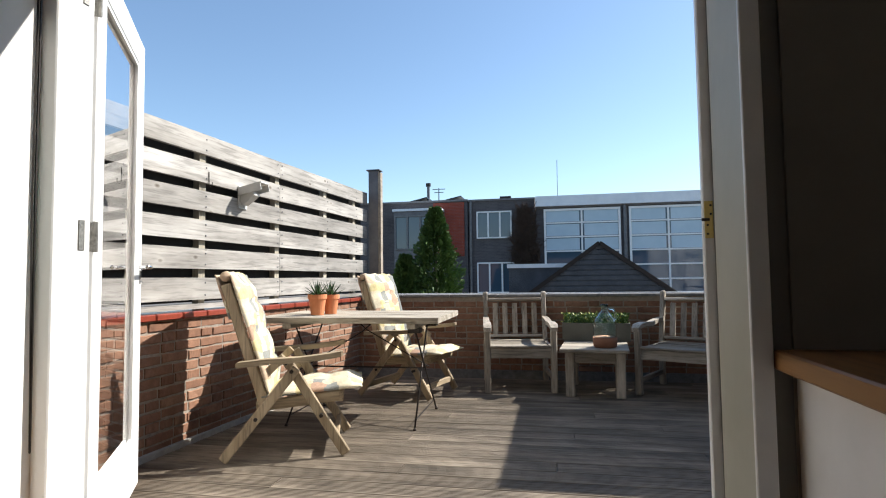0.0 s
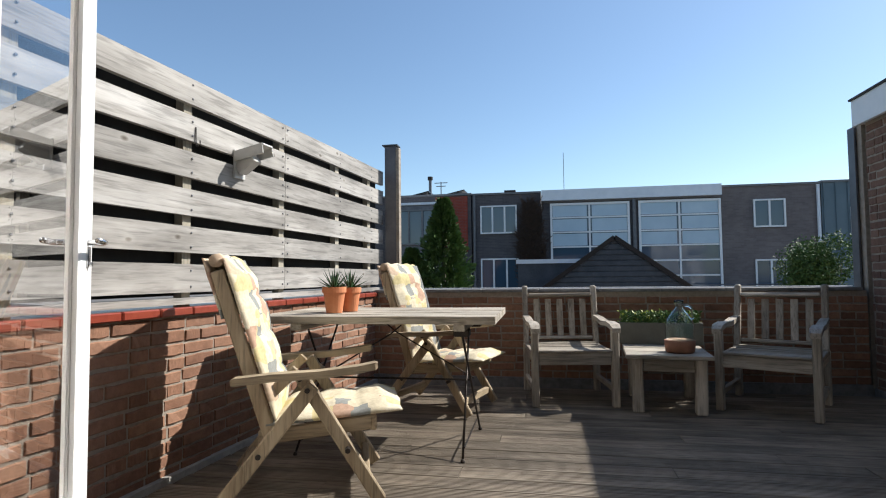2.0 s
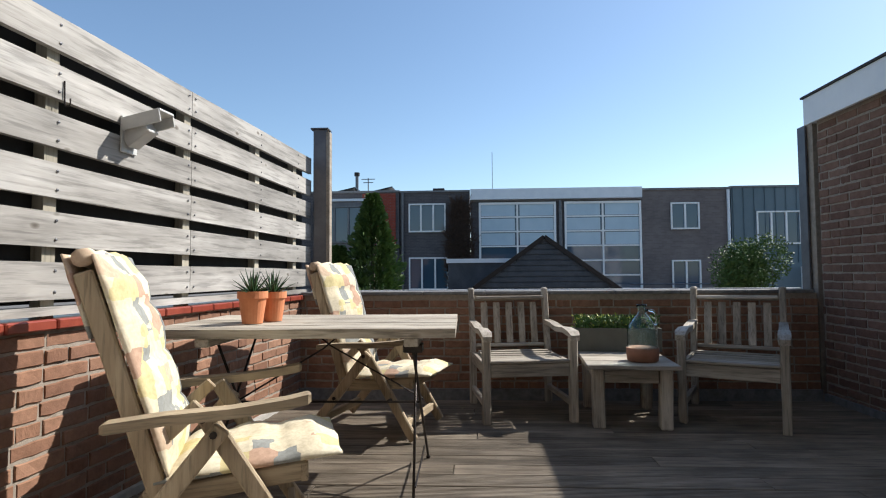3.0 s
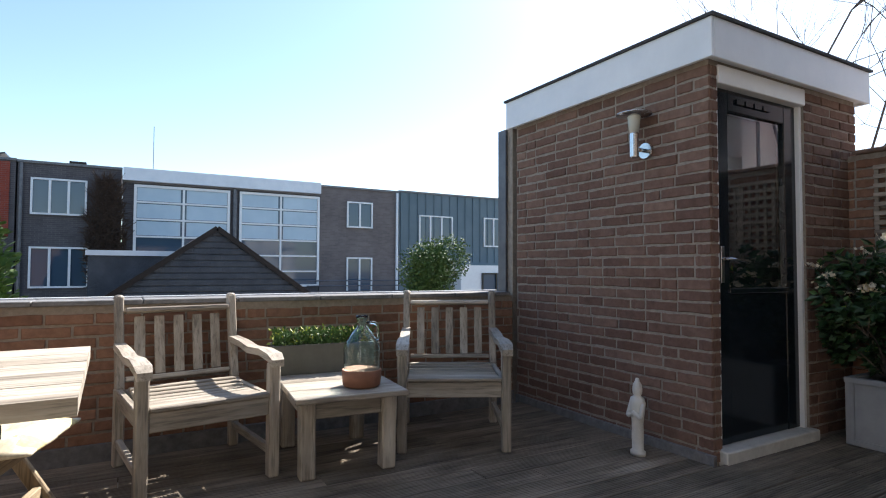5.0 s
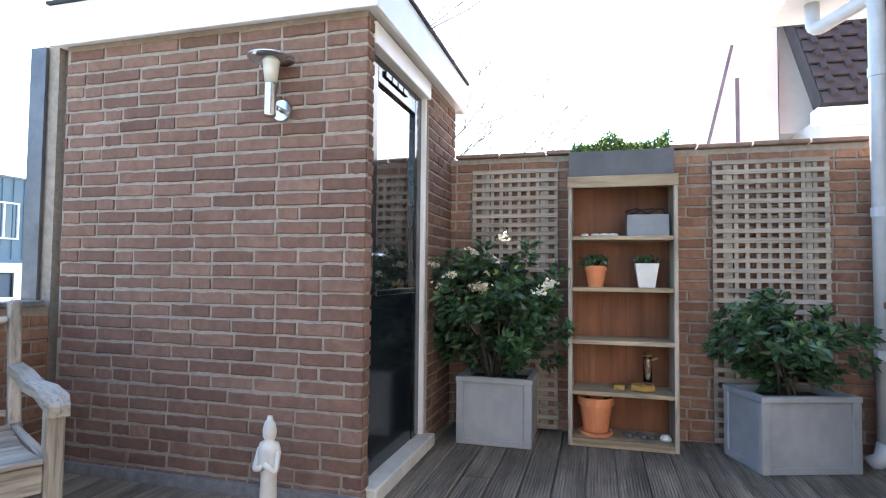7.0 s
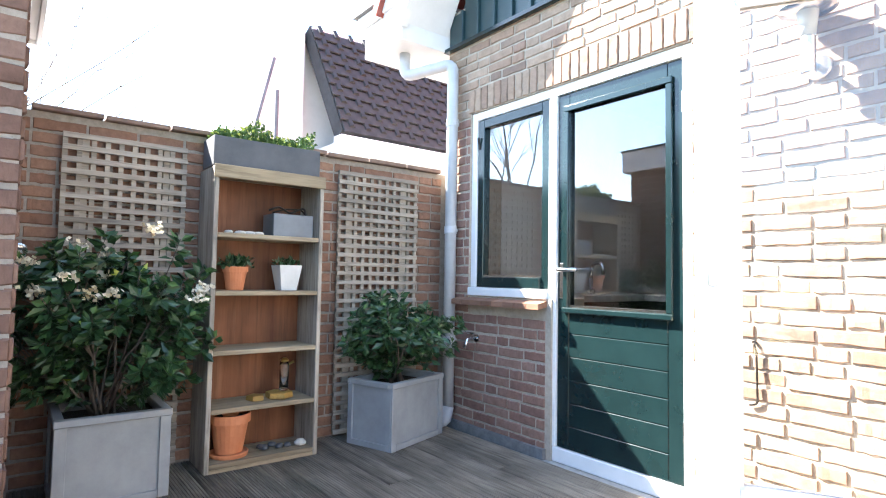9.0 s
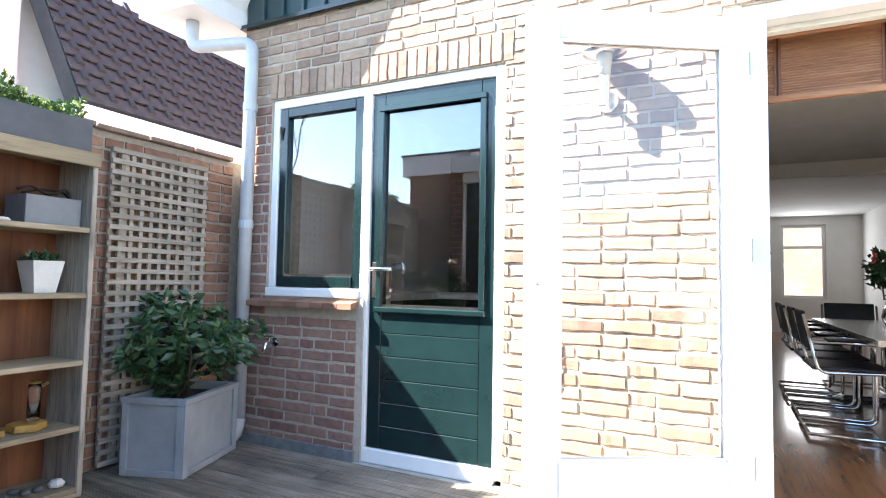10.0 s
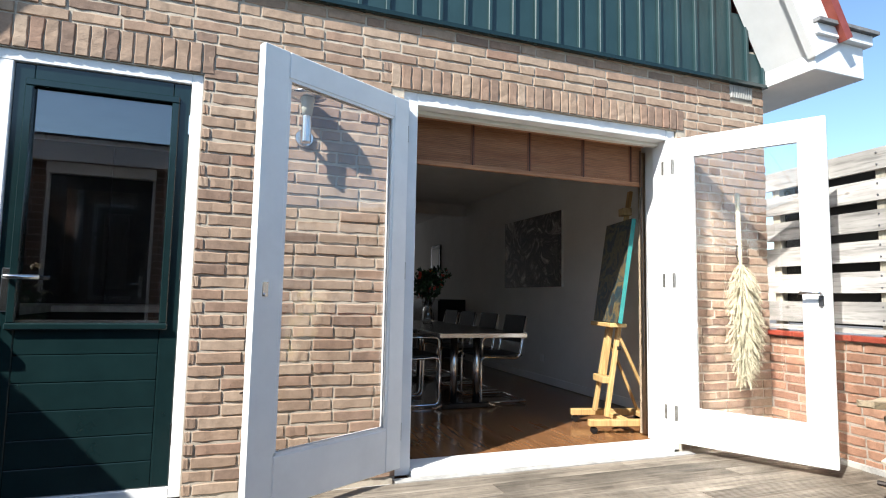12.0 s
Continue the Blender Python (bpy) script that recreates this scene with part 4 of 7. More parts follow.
def recliner(m, label):
    c = thing("folding_chair", m, label, "chair", "reclining garden chairs")
    S = 0.28
    up = (0, 1, 0)
    for s in (-1, 1):
        y = s * S
        part("leg", beam(B(), (-0.335, y, 0.018), (0.055, y, 0.505), 0.055, 0.028, up), GOLD_Z, c, bevel=0.006)
        part("leg", beam(B(), (0.325, y - s * 0.03, 0.016), (-0.005, y - s * 0.03, 0.55), 0.055, 0.028, up), GOLD_Z, c, bevel=0.006)
        ya = y + s * 0.025
        part("armrest", strip(B(), [(-0.262, ya, 0.534), (-0.25, ya, 0.536), (-0.1, ya, 0.549), (0.08, ya, 0.554), (0.24, ya, 0.57), (0.302, ya, 0.581), (0.312, ya, 0.583)], 0.062, 0.03), GOLD_X, c, bevel=0.006)
        part("back_post", beam(B(), (-0.115, y - s * 0.06, 0.27), (-0.338, y - s * 0.06, 0.975), 0.055, 0.026, up), GOLD_Z, c, bevel=0.006)
        part("seat_rail", beam(B(), (-0.17, y - s * 0.065, 0.29), (0.31, y - s * 0.065, 0.335), 0.06, 0.026, up), GOLD_X, c, bevel=0.006)
        part("brace", beam(B(), (-0.02, y - s * 0.09, 0.56), (-0.17, y - s * 0.09, 0.42), 0.045, 0.02, up), GOLD_Z, c, bevel=0.005)
        for px, pz in ((0.03, 0.487), (0.0, 0.535), (-0.16, 0.235), (0.19, 0.24), (-0.225, 0.535)):
            bm = B()
            tube(bm, [(px, y - 0.017 + s * 0.004, pz), (px, y + 0.017 + s * 0.006, pz)], 0.011, 8)
            part("bolt", bm, IRON, c, "dark iron bolt")
    for i in range(6):
        x = -0.13 + i * 0.085
        z = 0.305 + (x + 0.17) * 0.094 + 0.022
        part("seat_slat", box(B(), x - 0.026, x + 0.026, -S + 0.06, S - 0.06, z, z + 0.014), GOLD_Y, c, bevel=0.003)
    for i in range(9):
        t = 0.1 + i * 0.098
        p = Vector((-0.115 + (-0.24) * t, 0, 0.27 + 0.76 * t))
        part("back_slat", beam(B(), (p.x, -S + 0.06, p.z), (p.x, S - 0.06, p.z), 0.014, 0.045, (-0.95, 0, -0.3)), GOLD_Y, c, bevel=0.003)
    part("stretcher", box(B(), 0.255, 0.285, -S + 0.03, S - 0.03, 0.075, 0.12), GOLD_Y, c, bevel=0.004)
    part("stretcher", box(B(), -0.285, -0.255, -S + 0.01, S - 0.01, 0.075, 0.12), GOLD_Y, c, bevel=0.004)
    part("front_rail", box(B(), 0.285, 0.31, -S + 0.05, S - 0.05, 0.30, 0.36), GOLD_Y, c, bevel=0.004)
    seat_m = Matrix.Translation((-0.14, 0, 0.345)) @ Matrix.Rotation(radians(-4), 4, "Y")
    back_m = Matrix.Translation((-0.098, 0, 0.36)) @ Matrix.Rotation(radians(-107.5), 4, "Y") @ Matrix.Diagonal((1, 1, -1, 1))
    cu = part("cushion", pad(B(), seat_m, 0.56, 0.47, 0.044, 3, 1), FABRIC, c, "padded cream and yellow patterned cushion", smooth=True)
    part("back_pad", pad(B(), back_m, 0.70, 0.47, 0.043, 4, 2, y0=-0.235, y1=0.14), FABRIC, cu, smooth=True)
    part("grey_border", pad(B(), back_m, 0.70, 0.47, 0.044, 4, 2, y0=0.141, y1=0.235), FABRIC_GREY, cu, "grey cushion border", smooth=True)
    bm = B()
    pad(bm, Matrix.Translation((-0.390, 0, 1.028)) @ Matrix.Rotation(radians(72.5), 4, "Y"), 0.26, 0.46, 0.018, 1, 4)
    part("rear_flap", bm, FABRIC, cu, smooth=True)
    bm = B()
    tube(bm, [(-0.343, -0.225 + 0.05 * k, 1.016 + 0.006 * math.sin(k * 2.1)) for k in range(10)], 0.028, 10)
    part("top_fold", bm, FABRIC, cu, smooth=True)
    return c


recliner(Matrix.Translation((-1.205, 3.70, 0)) @ Matrix.Rotation(radians(20), 4, "Z"), "folding teak recliner with a padded patterned cushion beside the brick wall")
recliner(Matrix.Translation((-0.90, 5.33, 0)) @ Matrix.Rotation(radians(-14), 4, "Z"), "folding teak recliner with patterned cushion behind the dining table")

# table with folding iron legs
tb = thing("garden_table", Matrix.Translation((-1.0, 4.44, 0.02)) @ Matrix.Rotation(radians(1.0), 4, "Z"), "bleached plank garden table on thin folding iron legs", "table")
for i in range(5):
    y0 = -0.41 + i * 0.17
    bm = B()
    n = 8
    rings = []
    for k in range(n + 1):
        x = -0.67 + 1.29 * k / n
        w = 0.003 * noise.noise(Vector((x * 3, i * 1.7, 0)))
        rings.append([bm.verts.new(v) for v in ((x, y0 + 0.0015, 0.684), (x, y0 + 0.1685, 0.684), (x, y0 + 0.1685, 0.722 + w), (x, y0 + 0.0015, 0.722 + w))])
    for a, b in zip(rings, rings[1:]):
        for j in range(4):
            bm.faces.new((a[j], a[(j + 1) % 4], b[(j + 1) % 4], b[j]))
    bm.faces.new(rings[0][::-1]); bm.faces.new(rings[-1])
    part("plank", bm, TABLE_W, tb, bevel=0.004)
for x in (-0.42, 0.44):
    part("batten", box(B(), x - 0.03, x + 0.03, -0.4, 0.4, 0.648, 0.6835), TEAK_Y, tb, bevel=0.004)
for sx in (-1, 1):
    x = sx * 0.45
    for (ya, yb) in ((-0.31, 0.27), (0.31, -0.27)):
        bm = B()
        tube(bm, [(x + 0.012 * (1 if ya > 0 else -1), ya, -0.014), (x - sx * 0.03 + 0.012 * (1 if ya > 0 else -1), yb, 0.65)], 0.0062, 8)
        lathe(bm, [(0.011, 0.0), (0.012, 0.008), (0.006, 0.018)], 8, x + 0.012 * (1 if ya > 0 else -1), ya, -0.0195)
        part("leg", bm, IRON, tb, "thin dark iron leg", smooth=True)
    bm = B()
    tube(bm, [(x - 0.006 * sx, -0.285, 0.05), (x - 0.006 * sx, 0.285, 0.05)], 0.0045, 6)
    part("cross_rod", bm, IRON, tb)
for y in (-0.12,):
    part("stay_rod", tube(B(), [(-0.45, y, 0.33), (0.0, y * 0.5, 0.60), (0.06, y * 0.5, 0.65)], 0.0045, 6), IRON, tb)
    part("stay_rod", tube(B(), [(0.45, -y, 0.33), (0.0, -y * 0.5, 0.60), (-0.06, -y * 0.5, 0.65)], 0.0045, 6), IRON, tb)
part("tie_rod", tube(B(), [(-0.45, 0.0, 0.34), (0.44, 0.0, 0.34)], 0.006, 6), IRON, tb)
part("bracket", box(B(), 0.4, 0.48, -0.33, -0.24, 0.615, 0.648), IRON, tb, bevel=0.003)
part("bracket", box(B(), 0.4, 0.48, 0.24, 0.33, 0.615, 0.648), IRON, tb, bevel=0.003)


def flowerpot(m, r, h, label, group="", material=None):
    p = thing("flower_pot", m, label, "flower pot", group)
    mat = material or TERRA
    bm = B()
    lathe(bm, [(r * 0.66, 0), (r * 0.9, h * 0.78), (r, h * 0.78), (r, h), (r * 0.9, h), (r * 0.86, h * 0.86)], 24)
    part("pot", bm, mat, p, smooth=False, bevel=0.0015)
    part("soil", lathe(B(), [(r * 0.3, h * 0.84), (r * 0.87, h * 0.84), (r * 0.87, h * 0.875), (r * 0.3, h * 0.9)], 20), SOIL, p)
    return p


def spiky(m, n, length, label):
    p = thing("succulent", m, label, "plant")
    bm = B()
    rng = random.Random(n)
    for i in range(n):
        a, el = i * 2.39996, radians(20 + 62 * (i / n))
        d = Vector((math.cos(a) * math.cos(el), math.sin(a) * math.cos(el), math.sin(el)))
        L = length * rng.uniform(0.75, 1.05)
        pts = [d * L * t + Vector((0, 0, -0.018 * t * t * (1 - i / n))) for t in (0, 0.35, 0.7, 1)]
        side = d.cross(Vector((0, 0, 1))).normalized()
        up = side.cross(d)
        prev = None
        for t, q in zip((0, 0.35, 0.7, 1), pts):
            w = 0.009 * (1 - t ** 1.6) + 0.0006
            ring = [bm.verts.new(q + side * w), bm.verts.new(q + up * w * 0.45), bm.verts.new(q - side * w), bm.verts.new(q - up * w * 0.6)]
            if prev:
                for j in range(4):
                    bm.faces.new((prev[j], prev[(j + 1) % 4], ring[(j + 1) % 4], ring[j]))
            prev = ring
    part("leaves", bm, LEAF_A, p, smooth=True)
    return p


for x, y, r, h in ((-1.305, 4.295, 0.068, 0.145), (-1.258, 4.425, 0.064, 0.14)):
    flowerpot(pose(x, y, 0.745), r, h, "terracotta flower pot on the garden table", "pots on the table")
    spiky(pose(x, y, 0.745 + h * 0.87, 0, 0, 70 * x), 26, 0.13, "spiky dark green succulent in a terracotta pot")


def armchair(m, label):
    c = thing("garden_armchair", m, label, "armchair", "slatted teak armchairs")
    W, D = 0.285, 0.30
    for s in (-1, 1):
        part("front_leg", box(B(), s * W - 0.026, s * W + 0.026, -D - 0.026, -D + 0.03, 0.002, 0.545), TEAK_Z, c, bevel=0.006)
        bm = B()
        beam(bm, (s * W, D + 0.005, 0.002), (s * W, D, 0.39), 0.05, 0.05, (1, 0, 0))
        beam(bm, (s * W, D, 0.385), (s * W, D + 0.085, 0.845), 0.05, 0.042, (1, 0, 0))
        lathe(bm, [(0.026, 0), (0.024, 0.012), (0.014, 0.02)], 10, s * W, D + 0.086, 0.838)
        part("back_post", bm, TEAK_Z, c, bevel=0.006)
        bm = B()
        prof = [(D + 0.03, 0.60), (D - 0.16, 0.592), (0.0, 0.575), (-0.18, 0.585), (-D - 0.01, 0.573), (-D - 0.055, 0.548)]
        rings = []
        for k, (y, z) in enumerate(prof):
            w = (0.026, 0.028, 0.03, 0.033, 0.036, 0.03)[k]
            rings.append([bm.verts.new(v) for v in ((s * W - w, y, z - 0.018), (s * W + w, y, z - 0.018), (s * W + w, y, z + 0.016), (s * W - w, y, z + 0.016))])
        for a, b in zip(rings, rings[1:]):
            for j in range(4):
                bm.faces.new((a[j], a[(j + 1) % 4], b[(j + 1) % 4], b[j]))
        bm.faces.new(rings[0][::-1]); bm.faces.new(rings[-1])
        part("armrest", bm, TEAK_Y, c, bevel=0.008)
        part("side_rail", box(B(), s * W - 0.015, s * W + 0.015, -D + 0.03, D - 0.025, 0.31, 0.385), TEAK_Y, c, bevel=0.004)
        part("lower_rail", box(B(), s * W - 0.015, s * W + 0.015, -D + 0.03, D - 0.02, 0.1, 0.14), TEAK_Y, c, bevel=0.004)
    part("front_rail", box(B(), -W + 0.026, W - 0.026, -D - 0.016, -D + 0.016, 0.3, 0.385), TEAK_X, c, bevel=0.004)
    part("rear_rail", box(B(), -W + 0.026, W - 0.026, D - 0.015, D + 0.015, 0.31, 0.38), TEAK_X, c, bevel=0.004)
    for i in range(9):
        y = -D - 0.005 + i * 0.0625
        z = 0.388 - 0.02 * math.sin(math.pi * i / 8)
        part("seat_slat", box(B(), -W + 0.027, W - 0.027, y - 0.0235, y + 0.0235, z, z + 0.018), TEAK_X, c, bevel=0.004)
    rail = [(D + 0.075, 0.785), (D + 0.02, 0.43)]
    bm = B()
    beam(bm, (-W + 0.026, D + 0.072, 0.775), (W - 0.026, D + 0.072, 0.778), 0.026, 0.085, (0, 0.98, -0.18))
    part("top_rail", bm, TEAK_X, c, bevel=0.006)
    bm = B()
    beam(bm, (-W + 0.026, D + 0.012, 0.43), (W - 0.026, D + 0.012, 0.43), 0.026, 0.04, (0, 0.98, -0.18))
    part("low_rail", bm, TEAK_X, c, bevel=0.004)
    for i in range(5):
        x = -0.19 + i * 0.095
        part("back_slat", beam(B(), (x, D + 0.014, 0.445), (x, D + 0.067, 0.745), 0.05, 0.014, (0, 1, 0)), TEAK_Z, c, bevel=0.003)
    return c


armchair(Matrix.Translation((0.02, 5.74, 0)) @ Matrix.Rotation(radians(8), 4, "Z"), "weathered teak armchair with slatted back against the parapet")
armchair(Matrix.Translation((1.43, 5.62, 0)) @ Matrix.Rotation(radians(-28), 4, "Z"), "weathered teak armchair turned beside the shed wall")

ct = thing("side_table", Matrix.Translation((0.70, 5.62, 0)) @ Matrix.Rotation(radians(-5), 4, "Z"), "low weathered teak side table between the armchairs", "table")
for i in range(4):
    part("top_board", box(B(), -0.28, 0.27, -0.40 + i * 0.2 + 0.001, -0.40 + (i + 1) * 0.2 - 0.001, 0.378, 0.405), TEAK_X, ct, bevel=0.004)
for sx in (-1, 1):
    for sy in (-1, 1):
        bm = B()
        beam(bm, (sx * 0.2, sy * 0.27, 0.001), (sx * 0.205, sy * 0.275, 0.377), 0.075, 0.075, (0, 1, 0))
        part("leg", bm, TEAK_Z, ct, bevel=0.008)
for sy in (-1, 1):
    part("apron", box(B(), -0.165, 0.165, sy * 0.275 - 0.012, sy * 0.275 + 0.012, 0.28, 0.377), TEAK_X, ct, bevel=0.004)
for sx in (-1, 1):
    part("apron", box(B(), sx * 0.205 - 0.012, sx * 0.205 + 0.012, -0.235, 0.235, 0.28, 0.377), TEAK_Y, ct, bevel=0.004)


def leafy(name, m, label, category, n, shape, leaf, material, extra=(), upright=0.3, seed=1, stems=0, stem_base=None, twigs=0):
    """A plant of many single leaves. shape(rng) gives a point of the crown; extra: (material, count, leaf size, name)."""
    p = thing(name, m, label, category)
    rng = random.Random(seed)

    tips = [Vector(shape(rng)) for _ in range(twigs)]

    def leaves(count, size, mat, pname, outer=False):
        vs, fs = [], []
        for i in range(count):
            if tips:
                tip = tips[i % len(tips)]
                axis = (tip + Vector((rng.gauss(0, 0.02), rng.gauss(0, 0.02), 0.12))).normalized()
                round_ = axis.orthogonal().normalized()
                round_.rotate(Matrix.Rotation(rng.uniform(0, 6.283), 3, axis))
                back = 0.0 if outer else rng.random()
                c = tip - axis * back * 0.11 + round_ * 0.004
                d = (axis * rng.uniform(0.1, 0.9) * (1 - back * 0.8) + round_ + Vector((0, 0, -0.25 * back))).normalized()
            else:
                c = Vector(shape(rng))
                if outer:
                    c *= 1.06
                d = Vector((rng.gauss(0, 1), rng.gauss(0, 1), rng.gauss(upright, 0.7))).normalized()
            s = d.cross(Vector((rng.gauss(0, 1), rng.gauss(0, 1), rng.gauss(0, 1)))).normalized()
            u = s.cross(d)
            L, w = size * rng.uniform(0.6, 1.25), size * rng.uniform(0.22, 0.34)
            k = len(vs)
            vs += [c, c + d * L * 0.5 + s * w + u * L * 0.05, c + d * L * 0.5 - u * L * 0.06, c + d * L * 0.5 - s * w + u * L * 0.05, c + d * L - u * L * 0.12]
            fs += [(k, k + 2, k + 1), (k, k + 3, k + 2), (k + 1, k + 2, k + 4), (k + 2, k + 3, k + 4)]
        me = bpy.data.meshes.new(pname)
        me.from_pydata(vs, [], fs)
        me.materials.append(mat)
        ob = new(pname, me)
        ob.parent = p
        if outer:
            tagged(ob, kind="stuff")

    if stems:
        for i in range(stems):
            bm = B()
            e = tips[i] if tips else Vector(shape(rng))
            b0 = Vector((rng.uniform(-1, 1), rng.uniform(-1, 1), 0)) * 0.05 + Vector(stem_base or (0, 0, 0))
            mid = b0.lerp(e, 0.5) + Vector((rng.uniform(-0.04, 0.04), rng.uniform(-0.04, 0.04), 0.05))
            tube(bm, [b0, mid, e], 0.007, 5, 0.002)
            part("stem", bm, BARK, p, smooth=True)
        bm = B()
        for e in tips[stems:]:
            near = min(tips[:stems], key=lambda q: (q - e).length)
            tube(bm, [near * 0.65, (near * 0.65).lerp(e, 0.55) + Vector((0, 0, 0.02)), e], 0.004, 4, 0.0015, False)
        if tips:
            tagged(part("twig", bm, BARK, p), kind="stuff")
    leaves(n, leaf, material, "foliage")
    for mat, count, size, pname in extra:
        leaves(count, size, mat, pname, True)
    return p


def ellipsoid(cx, cy, cz, rx, ry, rz, lumps=5, seed=3):
    r0 = random.Random(seed)
    cs = [(r0.uniform(-0.5, 0.5), r0.uniform(-0.5, 0.5), r0.uniform(-0.45, 0.5), r0.uniform(0.45, 0.7)) for _ in range(lumps)]

    def f(rng):
        x, y, z, r = rng.choice(cs)
        while True:
            v = Vector((rng.uniform(-1, 1), rng.uniform(-1, 1), rng.uniform(-1, 1)))
            if 0.3 < v.length < 1:
                break
        v = v.normalized() * v.length ** 0.5 * r
        return (cx + (x + v.x) * rx, cy + (y + v.y) * ry, cz + (z + v.z) * rz)
    return f


# planter box and glass jar on the side table
def trough(m, lx, ly, h, label, material, name="planter_box"):
    p = thing(name, m, label, "planter")
    t = 0.012
    part("front_panel", box(B(), -lx / 2, lx / 2, -ly / 2, -ly / 2 + t, 0.001, h), material, p, bevel=0.002)
    part("back_panel", box(B(), -lx / 2, lx / 2, ly / 2 - t, ly / 2, 0.001, h), material, p, bevel=0.002)
    part("side_panel", box(B(), -lx / 2, -lx / 2 + t, -ly / 2 + t, ly / 2 - t, 0.001, h), material, p)
    part("side_panel", box(B(), lx / 2 - t, lx / 2, -ly / 2 + t, ly / 2 - t, 0.001, h), material, p)
    part("soil", box(B(), -lx / 2 + t, lx / 2 - t, -ly / 2 + t, ly / 2 - t, 0.002, h - 0.03), SOIL, p)
    return p


trough(pose(0.73, 5.92, 0.406, 0, 0, -5), 0.60, 0.18, 0.165, "olive grey rectangular planter with heather on the side table", mottled("olive_box", (0.085, 0.085, 0.07), (0.12, 0.12, 0.1), 8, 0.7))
leafy("heather", pose(0.73, 5.92, 0.54, 0, 0, -5), "low green heather filling the planter box", "plant", 1500,
      lambda r: (r.uniform(-0.28, 0.28), r.uniform(-0.075, 0.075), 0.02 + r.random() ** 1.4 * 0.085), 0.03, LEAF_B, [(LEAF_Y, 220, 0.028, "yellow_tips")], 1.2, 11)
dj = thing("demijohn", pose(0.765, 5.40, 0.406), "clear glass demijohn with handle and terracotta coloured base", "bottle")
bm = B()
out = [(0.085, 0.0), (0.092, 0.02), (0.093, 0.19), (0.085, 0.225), (0.05, 0.27), (0.027, 0.3), (0.025, 0.335), (0.031, 0.34), (0.031, 0.357)]
rings = out + [(r - 0.004, z) for r, z in reversed(out[1:])] + [(0.08, 0.006)]
lathe(bm, rings, 28)
part("glass_body", bm, GLASS_BOTTLE, dj, smooth=True).visible_shadow = False
part("base_cover", lathe(B(), [(0.082, 0.0), (0.094, 0.008), (0.0995, 0.05), (0.1, 0.084), (0.095, 0.086)], 28), SLEEVE, dj, "dull terracotta sleeve", smooth=True)
part("handle", tube(B(), rounded([(0.028, 0, 0.32), (0.085, 0, 0.315), (0.09, 0, 0.235), (0.078, 0, 0.23)], 0.03), 0.008, 8), GLASS_BOTTLE, dj, smooth=True)

# standing stone figure by the shed
bm = B()
lathe(bm, [(0.045, 0), (0.046, 0.02), (0.034, 0.025), (0.036, 0.1), (0.034, 0.17), (0.042, 0.23), (0.048, 0.28), (0.04, 0.305), (0.02, 0.315), (0.028, 0.33), (0.03, 0.355), (0.024, 0.38), (0.014, 0.395), (0.01, 0.41)], 18)
for v in bm.verts:
    v.co.y *= 0.8
tube(bm, rounded([(-0.045, 0, 0.28), (-0.05, -0.025, 0.2), (0.0, -0.042, 0.22)], 0.02), 0.012, 8)
tube(bm, rounded([(0.045, 0, 0.28), (0.052, -0.02, 0.2), (0.01, -0.042, 0.235)], 0.02), 0.012, 8)
st = tagged(mesh_object("statue", bm, STONE, smooth=True), "slim pale stone figure standing by the shed wall", "statue")
st.matrix_basis = pose(2.14, 4.84, 0.001, 0, 0, -100)


def wall_lamp(m, label):
    lamp = thing("wall_lamp", m, label, "lamp", "steel wall lamps")
    bm = B()
    lathe(bm, [(0.05, 0), (0.05, 0.012), (0.046, 0.02)], 24)
    for v in bm.verts:
        v.co = Vector((v.co.x, v.co.z, v.co.y))
    part("wall_plate", bm, STEEL, lamp, bevel=0.001)
    part("arm", tube(B(), rounded([(0, 0.015, 0), (0, 0.1, 0)], 0.02), 0.012, 8), STEEL, lamp, smooth=True)
    part("tube", lathe(B(), [(0.024, -0.05), (0.026, -0.045), (0.026, 0.09), (0.024, 0.095)], 18, 0, 0.105, 0), STEEL, lamp, smooth=False)
    part("glass", lathe(B(), [(0.026, 0.095), (0.038, 0.19), (0.036, 0.192)], 18, 0, 0.105, 0), mottled("frosted_glass", (0.5, 0.5, 0.42), (0.58, 0.57, 0.5), 8, 0.2) if "frosted_glass" not in bpy.data.materials else bpy.data.materials["frosted_glass"], lamp, "yellowed frosted glass", smooth=True)
    part("hat", lathe(B(), [(0.03, 0.188), (0.10, 0.200), (0.10, 0.206), (0.06, 0.214), (0.0, 0.216)], 28, 0, 0.105, 0), STEEL, lamp, "flat steel shade", smooth=True)
    return lamp


wall_lamp(pose(SX0, 4.95, 1.70, 0, 0, 90), "steel wall lamp with flat hat on the shed wall")
wall_lamp(pose(1.385, FY, 1.84, 0, 0, 0), "steel wall lamp with flat hat on the house wall")

# angular flood lamp bracket on the fence
fl = thing("fence_lamp", W_M @ pose(0.0, -2.32, 1.62, 0, 0, 0), "grey angular metal lamp screwed to the fence", "lamp")
gm = mottled("grey_lamp_paint", (0.42, 0.42, 0.41), (0.52, 0.52, 0.5), 12, 0.5)
bm = B()
beam(bm, (0.01, 0, 0.03), (0.19, 0, 0.07), 0.1, 0.012, (0, 0, 1))
beam(bm, (0.01, -0.05, 0.01), (0.19, -0.05, 0.045), 0.008, 0.06, (0, 0, 1))
beam(bm, (0.01, 0.05, 0.01), (0.19, 0.05, 0.045), 0.008, 0.06, (0, 0, 1))
part("hood", bm, gm, fl, bevel=0.002)
